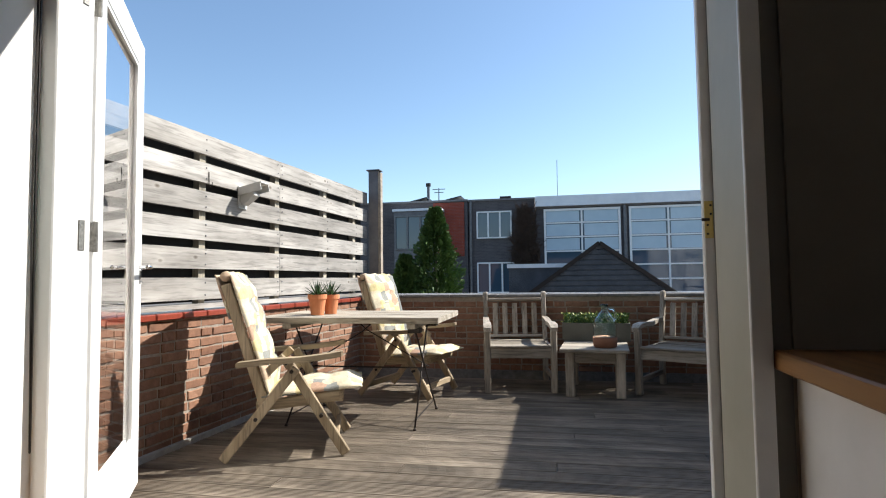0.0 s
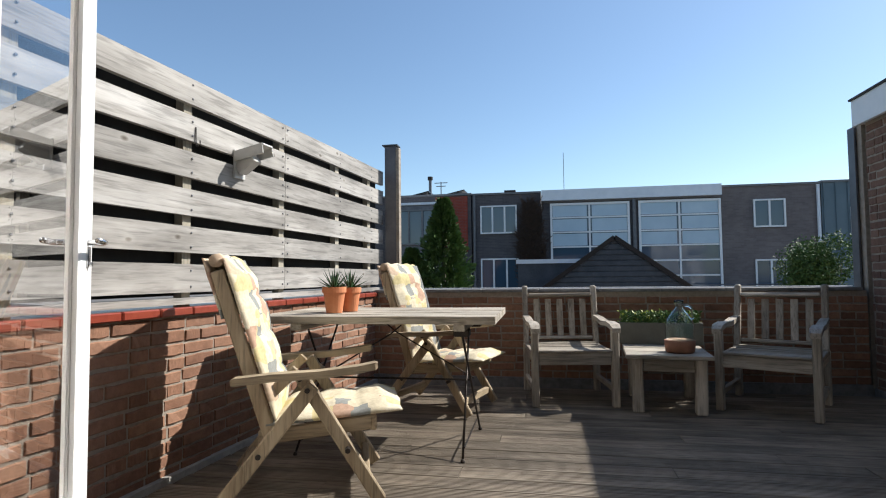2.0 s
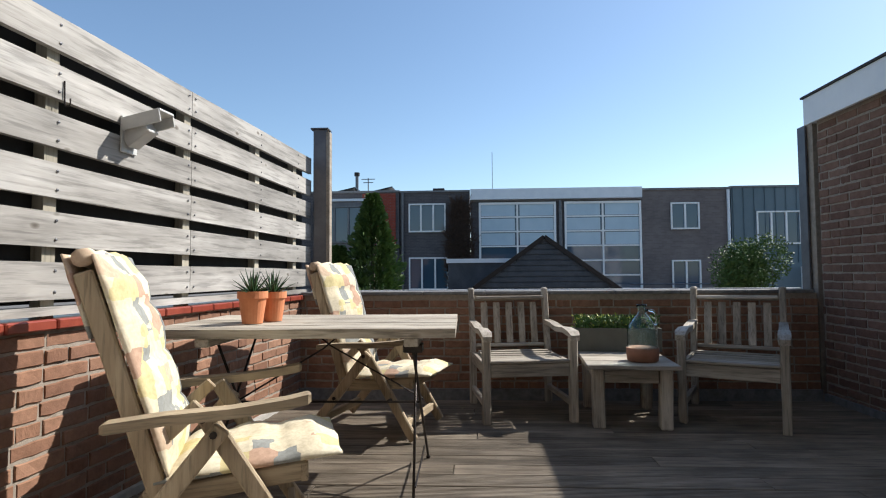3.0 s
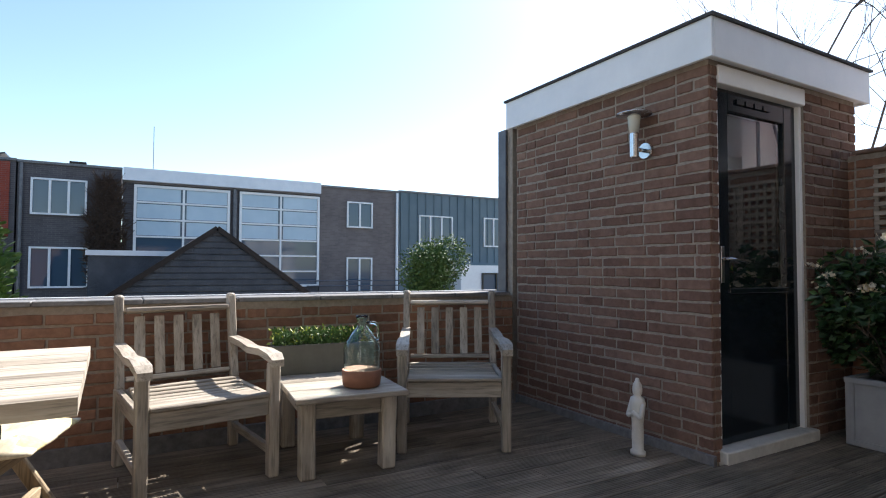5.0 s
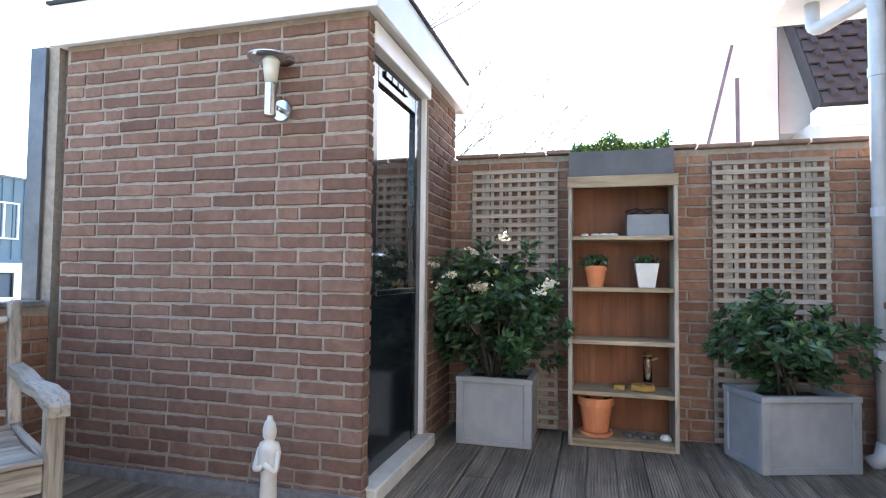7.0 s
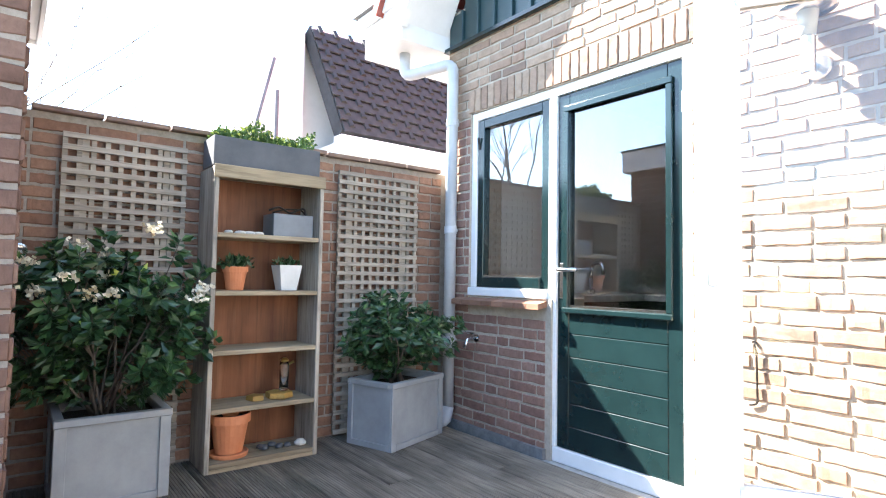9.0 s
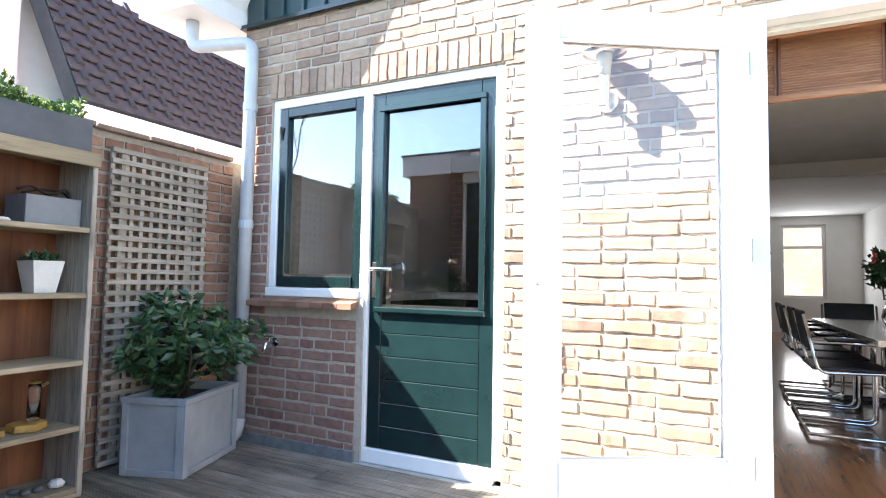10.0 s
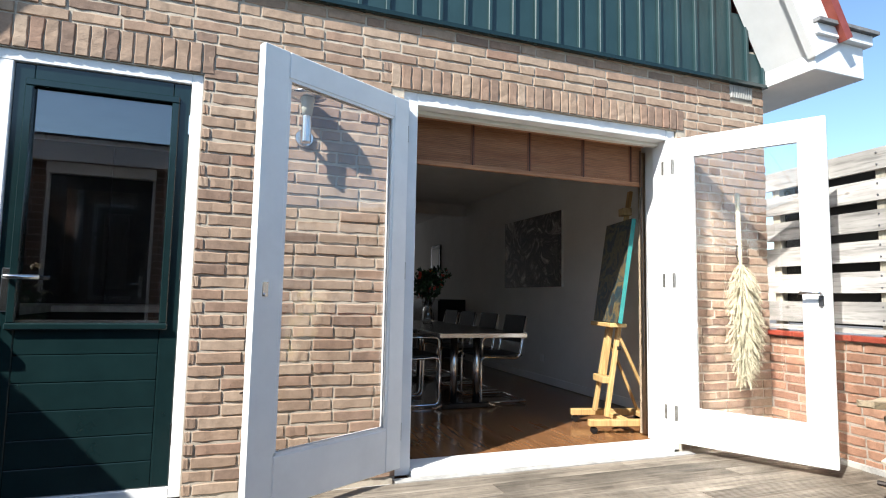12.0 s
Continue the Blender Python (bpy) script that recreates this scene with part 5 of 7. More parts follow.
part("lamp_body", beam(B(), (0.01, 0, -0.06), (0.11, 0, 0.01), 0.07, 0.07), gm, fl, bevel=0.004)
part("wall_plate", box(B(), 0.001, 0.012, -0.05, 0.05, -0.11, 0.05), gm, fl, bevel=0.002)
hk = thing("hook", W_M @ pose(0.001, -2.68, 1.655), "small bent iron hook on the fence", "hook")
part("wire", tube(B(), rounded([(0.004, 0, 0.06), (0.006, 0, -0.04), (0.03, 0.0, -0.04), (0.03, 0, -0.01)], 0.012), 0.003, 6), IRON, hk)

# ---- east side: trellis, shelves, planters ----
def trellis(y0, y1, z0, z1, label):
    t = thing("trellis", Matrix.Translation((BX - 0.032, y0, z0)), label, "trellis", "square wall trellises")
    W, H = y1 - y0, z1 - z0
    n = max(2, round(W / 0.06))
    for i in range(n + 1):
        y = 0.011 + (W - 0.022) * i / n
        part("upright", box(B(), -0.013, -0.001, y - 0.011, y + 0.011, 0, H), TRELLIS, t)
    for y in (0.09, W - 0.09):
        part("batten", box(B(), -0.0005, 0.0315, y - 0.02, y + 0.02, 0.0, H), TRELLIS, t)
    k = round(H / 0.059)
    for i in range(k + 1):
        z = 0.012 + (H - 0.024) * i / k
        part("lath", box(B(), -0.026, -0.0135, 0, W, z - 0.0125, z + 0.0125), TRELLIS, t)
    return t


trellis(3.83, 4.38, 0.02, 1.655, "weathered square trellis on the boundary wall behind a shrub")
trellis(2.33, 2.935, 0.02, 1.66, "weathered square trellis on the boundary wall near the house")

SHX0, SHX1, SHY0, SHY1, SHZ = 3.50, 3.775, 3.155, 3.755, 1.545
sh = thing("shelf_unit", Matrix.Identity(4), "weathered open wooden shelf unit with five shelves", "shelf unit")
part("side", box(B(), SHX0, SHX1, SHY0, SHY0 + 0.024, 0.002, SHZ), TEAK_Z, sh, bevel=0.003)
part("side", box(B(), SHX0, SHX1, SHY1 - 0.024, SHY1, 0.002, SHZ), TEAK_Z, sh, bevel=0.003)
part("back", box(B(), SHX1 - 0.012, SHX1 - 0.001, SHY0 + 0.0245, SHY1 - 0.0245, 0.03, SHZ - 0.03), SHELF_B, sh, "reddish brown plank back")
part("top", box(B(), SHX0 - 0.006, SHX1 - 0.001, SHY0 + 0.0245, SHY1 - 0.0245, SHZ - 0.024, SHZ), SHELF_W, sh, bevel=0.003)
part("top_board", box(B(), SHX0 - 0.014, SHX0 - 0.001, SHY0 - 0.004, SHY1 + 0.004, SHZ - 0.06, SHZ + 0.006), SHELF_W, sh, bevel=0.003)
SHELVES = (0.045, 0.315, 0.606, 0.908, 1.205)
for z in SHELVES:
    part("shelf", box(B(), SHX0 + 0.002, SHX1 - 0.0125, SHY0 + 0.0245, SHY1 - 0.0245, z - 0.024, z), SHELF_W, sh, bevel=0.003)
part("plinth", box(B(), SHX0 + 0.003, SHX0 + 0.02, SHY0 + 0.0245, SHY1 - 0.0245, 0.002, 0.02), SHELF_W, sh)
trough(pose(3.64, 3.46, SHZ + 0.007, 0, 0, 90), 0.585, 0.2, 0.155, "anthracite planter trough on top of the shelf unit", SLATE_BOX)
def box_tuft(r):
    x = r.uniform(-0.27, 0.27)
    return (x, r.uniform(-0.08, 0.08), 0.01 + r.random() * (0.055 + 0.06 * max(0.0, math.sin(x * 19 + 0.6)) + 0.02 * r.random()))


leafy("box_plant", pose(3.64, 3.46, SHZ + 0.13, 0, 0, 90), "yellow green box plants in the trough", "plant", 2800,
      box_tuft, 0.026, LEAF_B, [(LEAF_Y, 520, 0.024, "yellow_tips")], 0.8, 21)
flowerpot(pose(3.62, 3.60, 0.909), 0.066, 0.125, "terracotta pot with a small succulent on a shelf", "shelf pots")
leafy("rosette_plant", pose(3.62, 3.60, 1.015), "small grey green succulent in a terracotta pot", "plant", 130, lambda r: (r.gauss(0, 0.035), r.gauss(0, 0.035), r.uniform(0.01, 0.06)), 0.04, LEAF_A, (), 1.0, 31)
wp = thing("white_pot", pose(3.62, 3.315, 0.909, 0, 0, 45), "square tapered whitewashed pot on a shelf", "flower pot")
bm = B()
lathe(bm, [(0.062, 0), (0.092, 0.14), (0.086, 0.14), (0.08, 0.115)], 4)
part("pot", bm, mottled("whitewash", (0.6, 0.6, 0.57), (0.7, 0.7, 0.67), 10, 0.8, dirt=0.2), wp, bevel=0.003)
part("soil", lathe(B(), [(0.03, 0.11), (0.079, 0.11), (0.079, 0.12), (0.03, 0.122)], 4), SOIL, wp)
leafy("rosette_plant", pose(3.62, 3.315, 1.03), "small dark succulent in a white pot", "plant", 110, lambda r: (r.gauss(0, 0.032), r.gauss(0, 0.032), r.uniform(0.0, 0.045)), 0.035, LEAF_A, (), 1.0, 32)
trough(pose(3.63, 3.31, 1.206, 0, 0, 90), 0.23, 0.16, 0.125, "blue grey zinc box with rusty tools on the upper shelf", mottled("blue_zinc", (0.13, 0.15, 0.17), (0.19, 0.21, 0.235), 6, 0.5, 0.2, strength=0.1, dirt=0.2))
bm = B()
tube(bm, rounded([(0, -0.12, 0.0), (0.01, -0.11, 0.06), (0, -0.02, 0.02), (0.01, 0.04, 0.055), (0, 0.1, 0.03)], 0.02), 0.006, 6)
tube(bm, rounded([(0.03, -0.14, 0.01), (0.03, -0.1, 0.05), (0.02, 0.0, 0.045), (0.03, 0.07, 0.02)], 0.02), 0.005, 6)
tl = tagged(mesh_object("hand_tool", bm, IRON, smooth=True), "rusty bent garden tool lying in a zinc box", "tool")
tl.matrix_basis = pose(3.61, 3.33, 1.322)
for i, (y, L) in enumerate(((3.66, 0.07), (3.60, 0.06), (3.55, 0.05), (3.50, 0.04))):
    bm = B()
    lathe(bm, [(0.012, 0), (0.026, 0.003), (0.028, 0.012), (0.02, 0.022), (0.004, 0.025)], 10)
    ob = tagged(mesh_object("pebble", bm, STONE, smooth=True), "small pale flat stone on the upper shelf", "stone", "shelf stones")
    ob.matrix_basis = pose(3.56, y, 1.206, 0, 0, 40 * i) @ Matrix.Diagonal((1.2, 0.8, 0.7, 1))
big = flowerpot(pose(3.62, 3.60, 0.066), 0.105, 0.20, "large terracotta pot with a broken shard on the bottom shelf", "shelf pots")
part("saucer", lathe(B(), [(0.08, -0.021), (0.095, -0.018), (0.1, 0.0), (0.094, 0.004), (0.085, -0.008)], 24), TERRA, big)
sd2 = tagged(mesh_object("shard", beam(B(), (0, 0, 0), (0.01, 0.04, 0.06), 0.006, 0.07), TERRA, bevel=0.002), "broken terracotta shard in the large pot", "shard")
sd2.matrix_basis = pose(3.62, 3.58, 0.235)
lant = thing("lantern_glass", pose(3.62, 3.31, 0.352), "glass storm lantern on a brass stand", "lantern")
part("glass", lathe(B(), [(0.024, 0.0), (0.026, 0.01), (0.026, 0.14), (0.022, 0.16), (0.019, 0.155), (0.022, 0.138), (0.022, 0.012)], 16), GLASS, lant, smooth=True).visible_shadow = False
part("spout", tube(B(), [(0.0, -0.02, 0.14), (0.0, -0.055, 0.155)], 0.007, 6), BRASS, lant)
part("cap", lathe(B(), [(0.022, 0.16), (0.024, 0.168), (0.01, 0.18)], 12), BRASS, lant)
bw = thing("wooden_dish", pose(3.61, 3.34, 0.316), "honey coloured wooden block dish on a shelf", "dish")
ym = wood("honey_wood", (0.3, 0.17, 0.04), (0.42, 0.26, 0.07), (0.5, 0.32, 0.1), "y", 0.5, 8)
part("block", lathe(B(), [(0.06, 0), (0.075, 0.006), (0.072, 0.034), (0.05, 0.035)], 6), ym, bw, bevel=0.004)
part("block", lathe(B(), [(0.04, 0.0), (0.05, 0.004), (0.048, 0.028), (0.03, 0.03)], 5, 0.0, 0.13, 0), ym, bw, bevel=0.004)
bm = B()
for k in range(9):
    a = k * 0.7
    lathe(bm, [(0.01, 0), (0.022, 0.004), (0.018, 0.018), (0.006, 0.022)], 7, 0.03 * math.cos(a), 0.07 * math.sin(a * 1.7), 0)
rub = tagged(mesh_object("gravel", bm, SLATE_BOX, smooth=True), "handful of dark stones on the bottom shelf", "stones", kind="stuff")
rub.matrix_basis = pose(3.62, 3.36, 0.046)
bm = lathe(B(), [(0.012, 0), (0.03, 0.004), (0.034, 0.016), (0.02, 0.032), (0.005, 0.036)], 8)
ob = tagged(mesh_object("pebble", bm, STONE), "pale rough stone on the bottom shelf", "stone", "shelf stones")
ob.matrix_basis = pose(3.58, 3.22, 0.046, 0, 0, 20)


def square_planter(m, wx, wy, h, label):
    """Local x: depth, y: width; front at x = 0."""
    p = thing("square_planter", m, label, "planter", "grey square planters")
    t = 0.016
    for (xa, xb, ya, yb) in ((0, t, 0, wy), (wx - t, wx, 0, wy), (t, wx - t, 0, t), (t, wx - t, wy - t, wy)):
        part("panel", box(B(), xa, xb, ya, yb, 0.002, h - 0.012), PLANTER, p)
    e = 0.013
    for ya, yb in ((-e, 0.032), (wy - 0.032, wy + e)):
        part("corner_strip", box(B(), -e, -0.0005, ya, yb, 0.002, h - 0.012), PLANTER, p, bevel=0.002)
    part("rim", box(B(), -e - 0.004, t + 0.006, -e - 0.004, wy + e + 0.004, h - 0.03, h), PLANTER, p, bevel=0.003)
    part("rim", box(B(), wx - t - 0.006, wx + 0.004, -e - 0.004, wy + e + 0.004, h - 0.03, h), PLANTER, p, bevel=0.003)
    part("rim", box(B(), t + 0.0065, wx - t - 0.0065, -e - 0.004, t + 0.006, h - 0.03, h), PLANTER, p, bevel=0.003)
    part("rim", box(B(), t + 0.0065, wx - t - 0.0065, wy - t - 0.006, wy + e + 0.004, h - 0.03, h), PLANTER, p, bevel=0.003)
    part("foot_strip", box(B(), -e, -0.0005, 0.0325, wy - 0.0325, 0.002, 0.035), PLANTER, p, bevel=0.002)
    part("corner_strip", box(B(), 0.0, 0.035, wy + 0.0005, wy + e, 0.002, h - 0.031), PLANTER, p, bevel=0.002)
    part("corner_strip", box(B(), wx - 0.035, wx, wy + 0.0005, wy + e, 0.002, h - 0.031), PLANTER, p, bevel=0.002)
    part("foot_strip", box(B(), 0.0355, wx - 0.0355, wy + 0.0005, wy + e, 0.002, 0.035), PLANTER, p, bevel=0.002)
    part("soil", box(B(), t, wx - t, t, wy - t, 0.002, h - 0.045), SOIL, p)
    return p


square_planter(pose(3.355, 3.958, 0), 0.40, 0.41, 0.386, "square grey planter with a flowering shrub beside the shed")
A = math.atan2(0.316, 0.949)
square_planter(Matrix.Translation((3.447, 2.335, 0)) @ Matrix.Rotation(A, 4, "Z"), 0.33, 0.49, 0.384, "square grey planter with a dark shrub near the downpipe")
leafy("flowering_shrub", pose(3.54, 4.19, 0.34), "dark glossy flowering shrub with cream blossom clusters", "shrub", 3700,
      ellipsoid(-0.03, 0.03, 0.46, 0.40, 0.50, 0.36, 12, 5), 0.066, LEAF_A, [(LEAF_B, 420, 0.05, "young_leaves"), (LEAF_Y, 12, 0.06, "yellow_leaves")], 0.4, 41, 16, None, 150)
rng = random.Random(8)
shape = ellipsoid(-0.03, 0.03, 0.46, 0.40, 0.50, 0.36, 12, 5)
bl = bpy.data.objects["flowering_shrub"]
vs, fs = [], []
for k in range(17):
    for _ in range(80):
        c = Vector(shape(rng))
        if c.z > 0.5 and c.x < 0.02:
            break
    c = c + Vector((-0.06, 0, 0.03))
    for _ in range(26):
        q = c + Vector((rng.gauss(0, 0.02), rng.gauss(0, 0.02), rng.gauss(0, 0.011)))
        d = Vector((rng.gauss(0, 1), rng.gauss(0, 1), rng.gauss(0, 1))).normalized()
        e = d.orthogonal().normalized() * 0.011
        d = d * 0.011
        i = len(vs)
        vs += [q + d, q + e, q - d, q - e]
        fs.append((i, i + 1, i + 2, i + 3))
me = bpy.data.meshes.new("blossom")
me.from_pydata(vs, [], fs)
me.materials.append(PETAL)
ob = new("blossom", me)
ob.parent = bl
tagged(ob, "cream and white blossom clusters")
leafy("evergreen_shrub", pose(3.52, 2.62, 0.34), "dark evergreen shrub spilling over its planter", "shrub", 1750,
      ellipsoid(-0.02, 0.0, 0.30, 0.36, 0.46, 0.31, 9, 6), 0.066, LEAF_A, [(LEAF_B, 150, 0.045, "young_leaves")], 0.2, 42, 14, None, 85)

# downpipe, tap, hook, broom
dp = thing("downpipe", Matrix.Identity(4), "grey plastic downpipe with elbow at the house corner", "pipe", kind="structure")
part("pipe", tube(B(), rounded([(3.60, FY + 0.06, 0.1), (3.60, FY + 0.06, 2.50), (3.93, FY + 0.25, 2.45), (3.93, FY + 0.25, 2.64)], 0.07, 5), 0.04, 14), GREYPIPE, dp, smooth=True)
for z in (0.55, 1.3, 2.05):
    bm = B()
    tube(bm, [(3.60, FY + 0.06, z), (3.60, FY + 0.06, z + 0.05)], 0.045, 14)
    box(bm, 3.59, 3.61, FY - 0.005, FY + 0.03, z + 0.015, z + 0.035)
    part("clamp", bm, GREYPIPE, dp)
part("shoe", tube(B(), [(3.60, FY + 0.06, 0.12), (3.60, FY + 0.08, 0.04), (3.60, FY + 0.14, 0.005)], 0.043, 12), GREYPIPE, dp, smooth=True)
tap = thing("garden_tap", pose(3.37, FY, 0.60), "chrome garden tap on the brick wall", "tap")
part("body", tube(B(), rounded([(0, 0, 0), (0, 0.09, 0), (0, 0.11, -0.06)], 0.025), 0.012, 8), CHROME, tap, smooth=True)
part("flange", tube(B(), [(0, 0.0, 0), (0, 0.012, 0)], 0.026, 12), CHROME, tap)
part("handle", tube(B(), [(-0.035, 0.06, 0.035), (0.035, 0.06, 0.035)], 0.007, 6), CHROME, tap)
part("spindle", tube(B(), [(0, 0.06, 0), (0, 0.06, 0.035)], 0.008, 6), CHROME, tap)
hk2 = thing("door_hook", pose(1.63, FY, 0.62), "rusty iron door hook on the brick wall", "hook")
part("bar", tube(B(), rounded([(0, 0.004, 0.13), (0, 0.02, 0.125), (-0.01, 0.02, 0.1), (-0.012, 0.018, -0.12), (0.02, 0.018, -0.13)], 0.015), 0.005, 6), IRON, hk2)
part("eye", tube(B(), [(0.0, -0.003, 0.13), (0, 0.02, 0.13)], 0.008, 6), IRON, hk2)

broom = thing("dried_plant_bunch", pose(-1.62, FY + 0.09, 0.42), "bunch of dried straw stalks hung head down by the wall", "dried plant")
rng = random.Random(12)
bm = B()
for i in range(760):
    t = rng.random()
    z = 0.80 - t * 0.78
    a = rng.uniform(0, 6.28)
    r0 = 0.045 + 0.085 * math.sin(math.pi * min(1, 0.12 + t * 0.95))
    d = Vector((math.cos(a), abs(math.sin(a)) * 0.7 - 0.1, -0.7)).normalized()
    p0 = Vector((math.cos(a) * 0.012, 0.02 + math.sin(a) * 0.012, z + 0.05))
    L = r0 + rng.uniform(0.0, 0.06)
    mid = p0 + d * L * 0.6
    e = p0 + d * L + Vector((0, 0, -0.03 + rng.uniform(-0.02, 0.03)))
    mid += Vector((rng.uniform(-0.015, 0.015), rng.uniform(-0.01, 0.01), rng.uniform(-0.02, 0.01)))
    tube(bm, [p0, mid, e], 0.0042, 4, 0.002, False)
part("stalks", bm, STRAW, broom)
part("stem", tube(B(), [(0, 0.02, 0.0), (0.01, 0.02, 0.85), (0.0, 0.0, 1.35)], 0.012, 8, 0.016), STRAW, broom, smooth=True)
part("tie", tube(B(), rounded([(0.025, 0.02, 0.86), (0.05, 0.02, 0.92), (0.03, 0.02, 0.98)], 0.02), 0.004, 6), IRON, broom)


# ---- inside the house ----
blind = thing("roller_blind", pose(-0.165, FI + 0.02, 0), "brown bamboo blind rolled up behind the garden doors", "blind")
part("head_rail", box(B(), -0.93, 0.93, 0.0, 0.035, 2.13, 2.19), BLIND, blind, bevel=0.004)
bm = B()
for i in range(22):
    z = 1.865 + i * 0.0122
    box(bm, -0.92, 0.92, 0.004, 0.014, z, z + 0.0095)
part("slats", bm, BLIND, blind, "thin horizontal bamboo slats")
part("bottom_bar", box(B(), -0.92, 0.92, -0.008, 0.022, 1.835, 1.864), BLIND, blind, bevel=0.004)
for x in (-0.82, -0.41, 0.02, 0.44, 0.84):
    part("tape", box(B(), x - 0.014, x + 0.014, 0.0145, 0.018, 1.86, 2.135), mottled("blind_tape_%d" % round(x * 100), (0.15, 0.05, 0.02), (0.2, 0.07, 0.03), 9), blind)
    part("cord", tube(B(), [(x, 0.019, 1.84), (x, 0.019, 2.13)], 0.003, 5), IRON, blind)
part("pull_cord", tube(B(), rounded([(-0.90, 0.03, 2.1), (-0.91, 0.035, 1.2), (-0.90, 0.04, 0.5), (-0.895, 0.03, 1.3), (-0.89, 0.03, 2.1)], 0.05), 0.003, 5), IRON, blind)

bm = B()
n = 60
top, low = [], []
for i in range(n + 1):
    x = i / n * 0.22
    yy = 0.025 * math.sin(i * 1.05)
    top.append(bm.verts.new((x, yy, 2.12)))
    low.append(bm.verts.new((x, yy * 1.2, 0.03)))
for i in range(n):
    bm.faces.new((top[i], top[i + 1], low[i + 1], low[i]))
bmesh.ops.solidify(bm, geom=bm.faces[:], thickness=0.003)
cu = tagged(mesh_object("curtain", bm, mottled("beige_curtain", (0.45, 0.34, 0.22), (0.55, 0.43, 0.3), 40, 0.9), smooth=True), "narrow beige pleated curtain beside the garden doors", "curtain")
cu.matrix_basis = pose(-1.36, FI - 0.06, 0)


def easel():
    e = thing("easel", pose(-1.13, 1.45, 0.013, 0, 0, 76), "pale pine painter's easel on castors", "easel")
    for x in (-0.2, 0.2):
        part("base_beam", box(B(), x - 0.024, x + 0.024, -0.3, 0.3, 0.055, 0.105), PINE, e, bevel=0.005)
        for y in (-0.26, 0.26):
            part("castor", tube(B(), [(x - 0.012, y, 0.027), (x + 0.012, y, 0.027)], 0.026, 12), BLACK, e, "black castor wheel")
    part("cross_beam", box(B(), -0.176, 0.176, -0.03, 0.03, 0.06, 0.1), PINE, e, bevel=0.005)
    part("cross_beam", box(B(), -0.176, 0.176, 0.22, 0.27, 0.06, 0.1), PINE, e, bevel=0.005)
    for x in (-0.12, 0.12):
        part("mast", beam(B(), (x, -0.13, 0.105), (x * 0.6, 0.12, 1.62), 0.045, 0.03, (0, 1, 0)), PINE, e, bevel=0.004)
    part("mast", beam(B(), (0, -0.10, 0.4), (0, 0.13, 1.86), 0.045, 0.03, (0, 1, 0)), PINE, e, bevel=0.004)
    for x in (-0.16, 0.16):
        part("stay", beam(B(), (x, 0.245, 0.1), (x * 0.75, -0.03, 0.72), 0.025, 0.02, (0, 1, 0)), PINE, e, bevel=0.003)
    part("tray", box(B(), -0.2, 0.2, -0.13, 0.0, 0.78, 0.81), PINE, e, bevel=0.004)
    part("ledge", box(B(), -0.1, 0.1, -0.15, -0.06, 0.35, 0.40), PINE, e, bevel=0.004)
    part("clamp", box(B(), -0.05, 0.05, 0.05, 0.12, 1.66, 1.72), PINE, e, bevel=0.004)
    for x, z in ((-0.12, 0.62), (0.12, 0.62), (0.0, 1.3)):
        part("knob", tube(B(), [(x, -0.09 + z * 0.12, z), (x, -0.12 + z * 0.12, z)], 0.016, 8), BLACK, e)
    return e


def painting_mat(name, cols, scale, seed):
    m, n, l, b = mat_base(name, 0.5)
    a = noise_node(n, l, scale, 5, 0.65, (1, 1, 1))
    a.inputs["Distortion"].default_value = 1.5
    r = ramp(n, [(0.25 + 0.5 * i / (len(cols) - 1), c) for i, c in enumerate(cols)])
    l.new(a.outputs["Fac"], r.inputs["Fac"])
    l.new(r.outputs["Color"], b.inputs["Base Color"])
    return m


easel()
pm = Matrix.Translation((-1.13, 1.45, 0.013)) @ Matrix.Rotation(radians(76), 4, "Z")
pc2 = thing("canvas", pm @ pose(0, -0.065, 0.812, -8.5, 0, 0), "abstract blue and ochre painting on the easel", "painting")
part("canvas_face", box(B(), -0.24, 0.24, -0.024, -0.02, 0.0, 0.80), painting_mat("abstract_paint", [(0.01, 0.01, 0.014), (0.035, 0.025, 0.02), (0.012, 0.035, 0.045), (0.14, 0.1, 0.04), (0.01, 0.015, 0.025), (0.1, 0.09, 0.08)], 6, 1), pc2)
part("stretcher", box(B(), -0.24, 0.24, -0.0195, 0.012, 0.0, 0.80), mottled("teal_canvas_edge", (0.03, 0.22, 0.2), (0.05, 0.3, 0.27), 8, 0.8), pc2)
pw = thing("wall_painting", pose(-1.749, -1.0, 1.14), "large dark abstract canvas on the living room wall", "painting")
part("canvas_face", box(B(), 0.026, 0.03, -0.71, 0.71, 0, 0.87), painting_mat("dark_paint", [(0.75, 0.73, 0.7), (0.5, 0.47, 0.43), (0.12, 0.1, 0.09), (0.04, 0.036, 0.034), (0.3, 0.26, 0.22), (0.7, 0.67, 0.62)], 3.4, 2), pw)
part("stretcher", box(B(), 0.0, 0.0255, -0.71, 0.71, 0, 0.87), WHITE, pw)

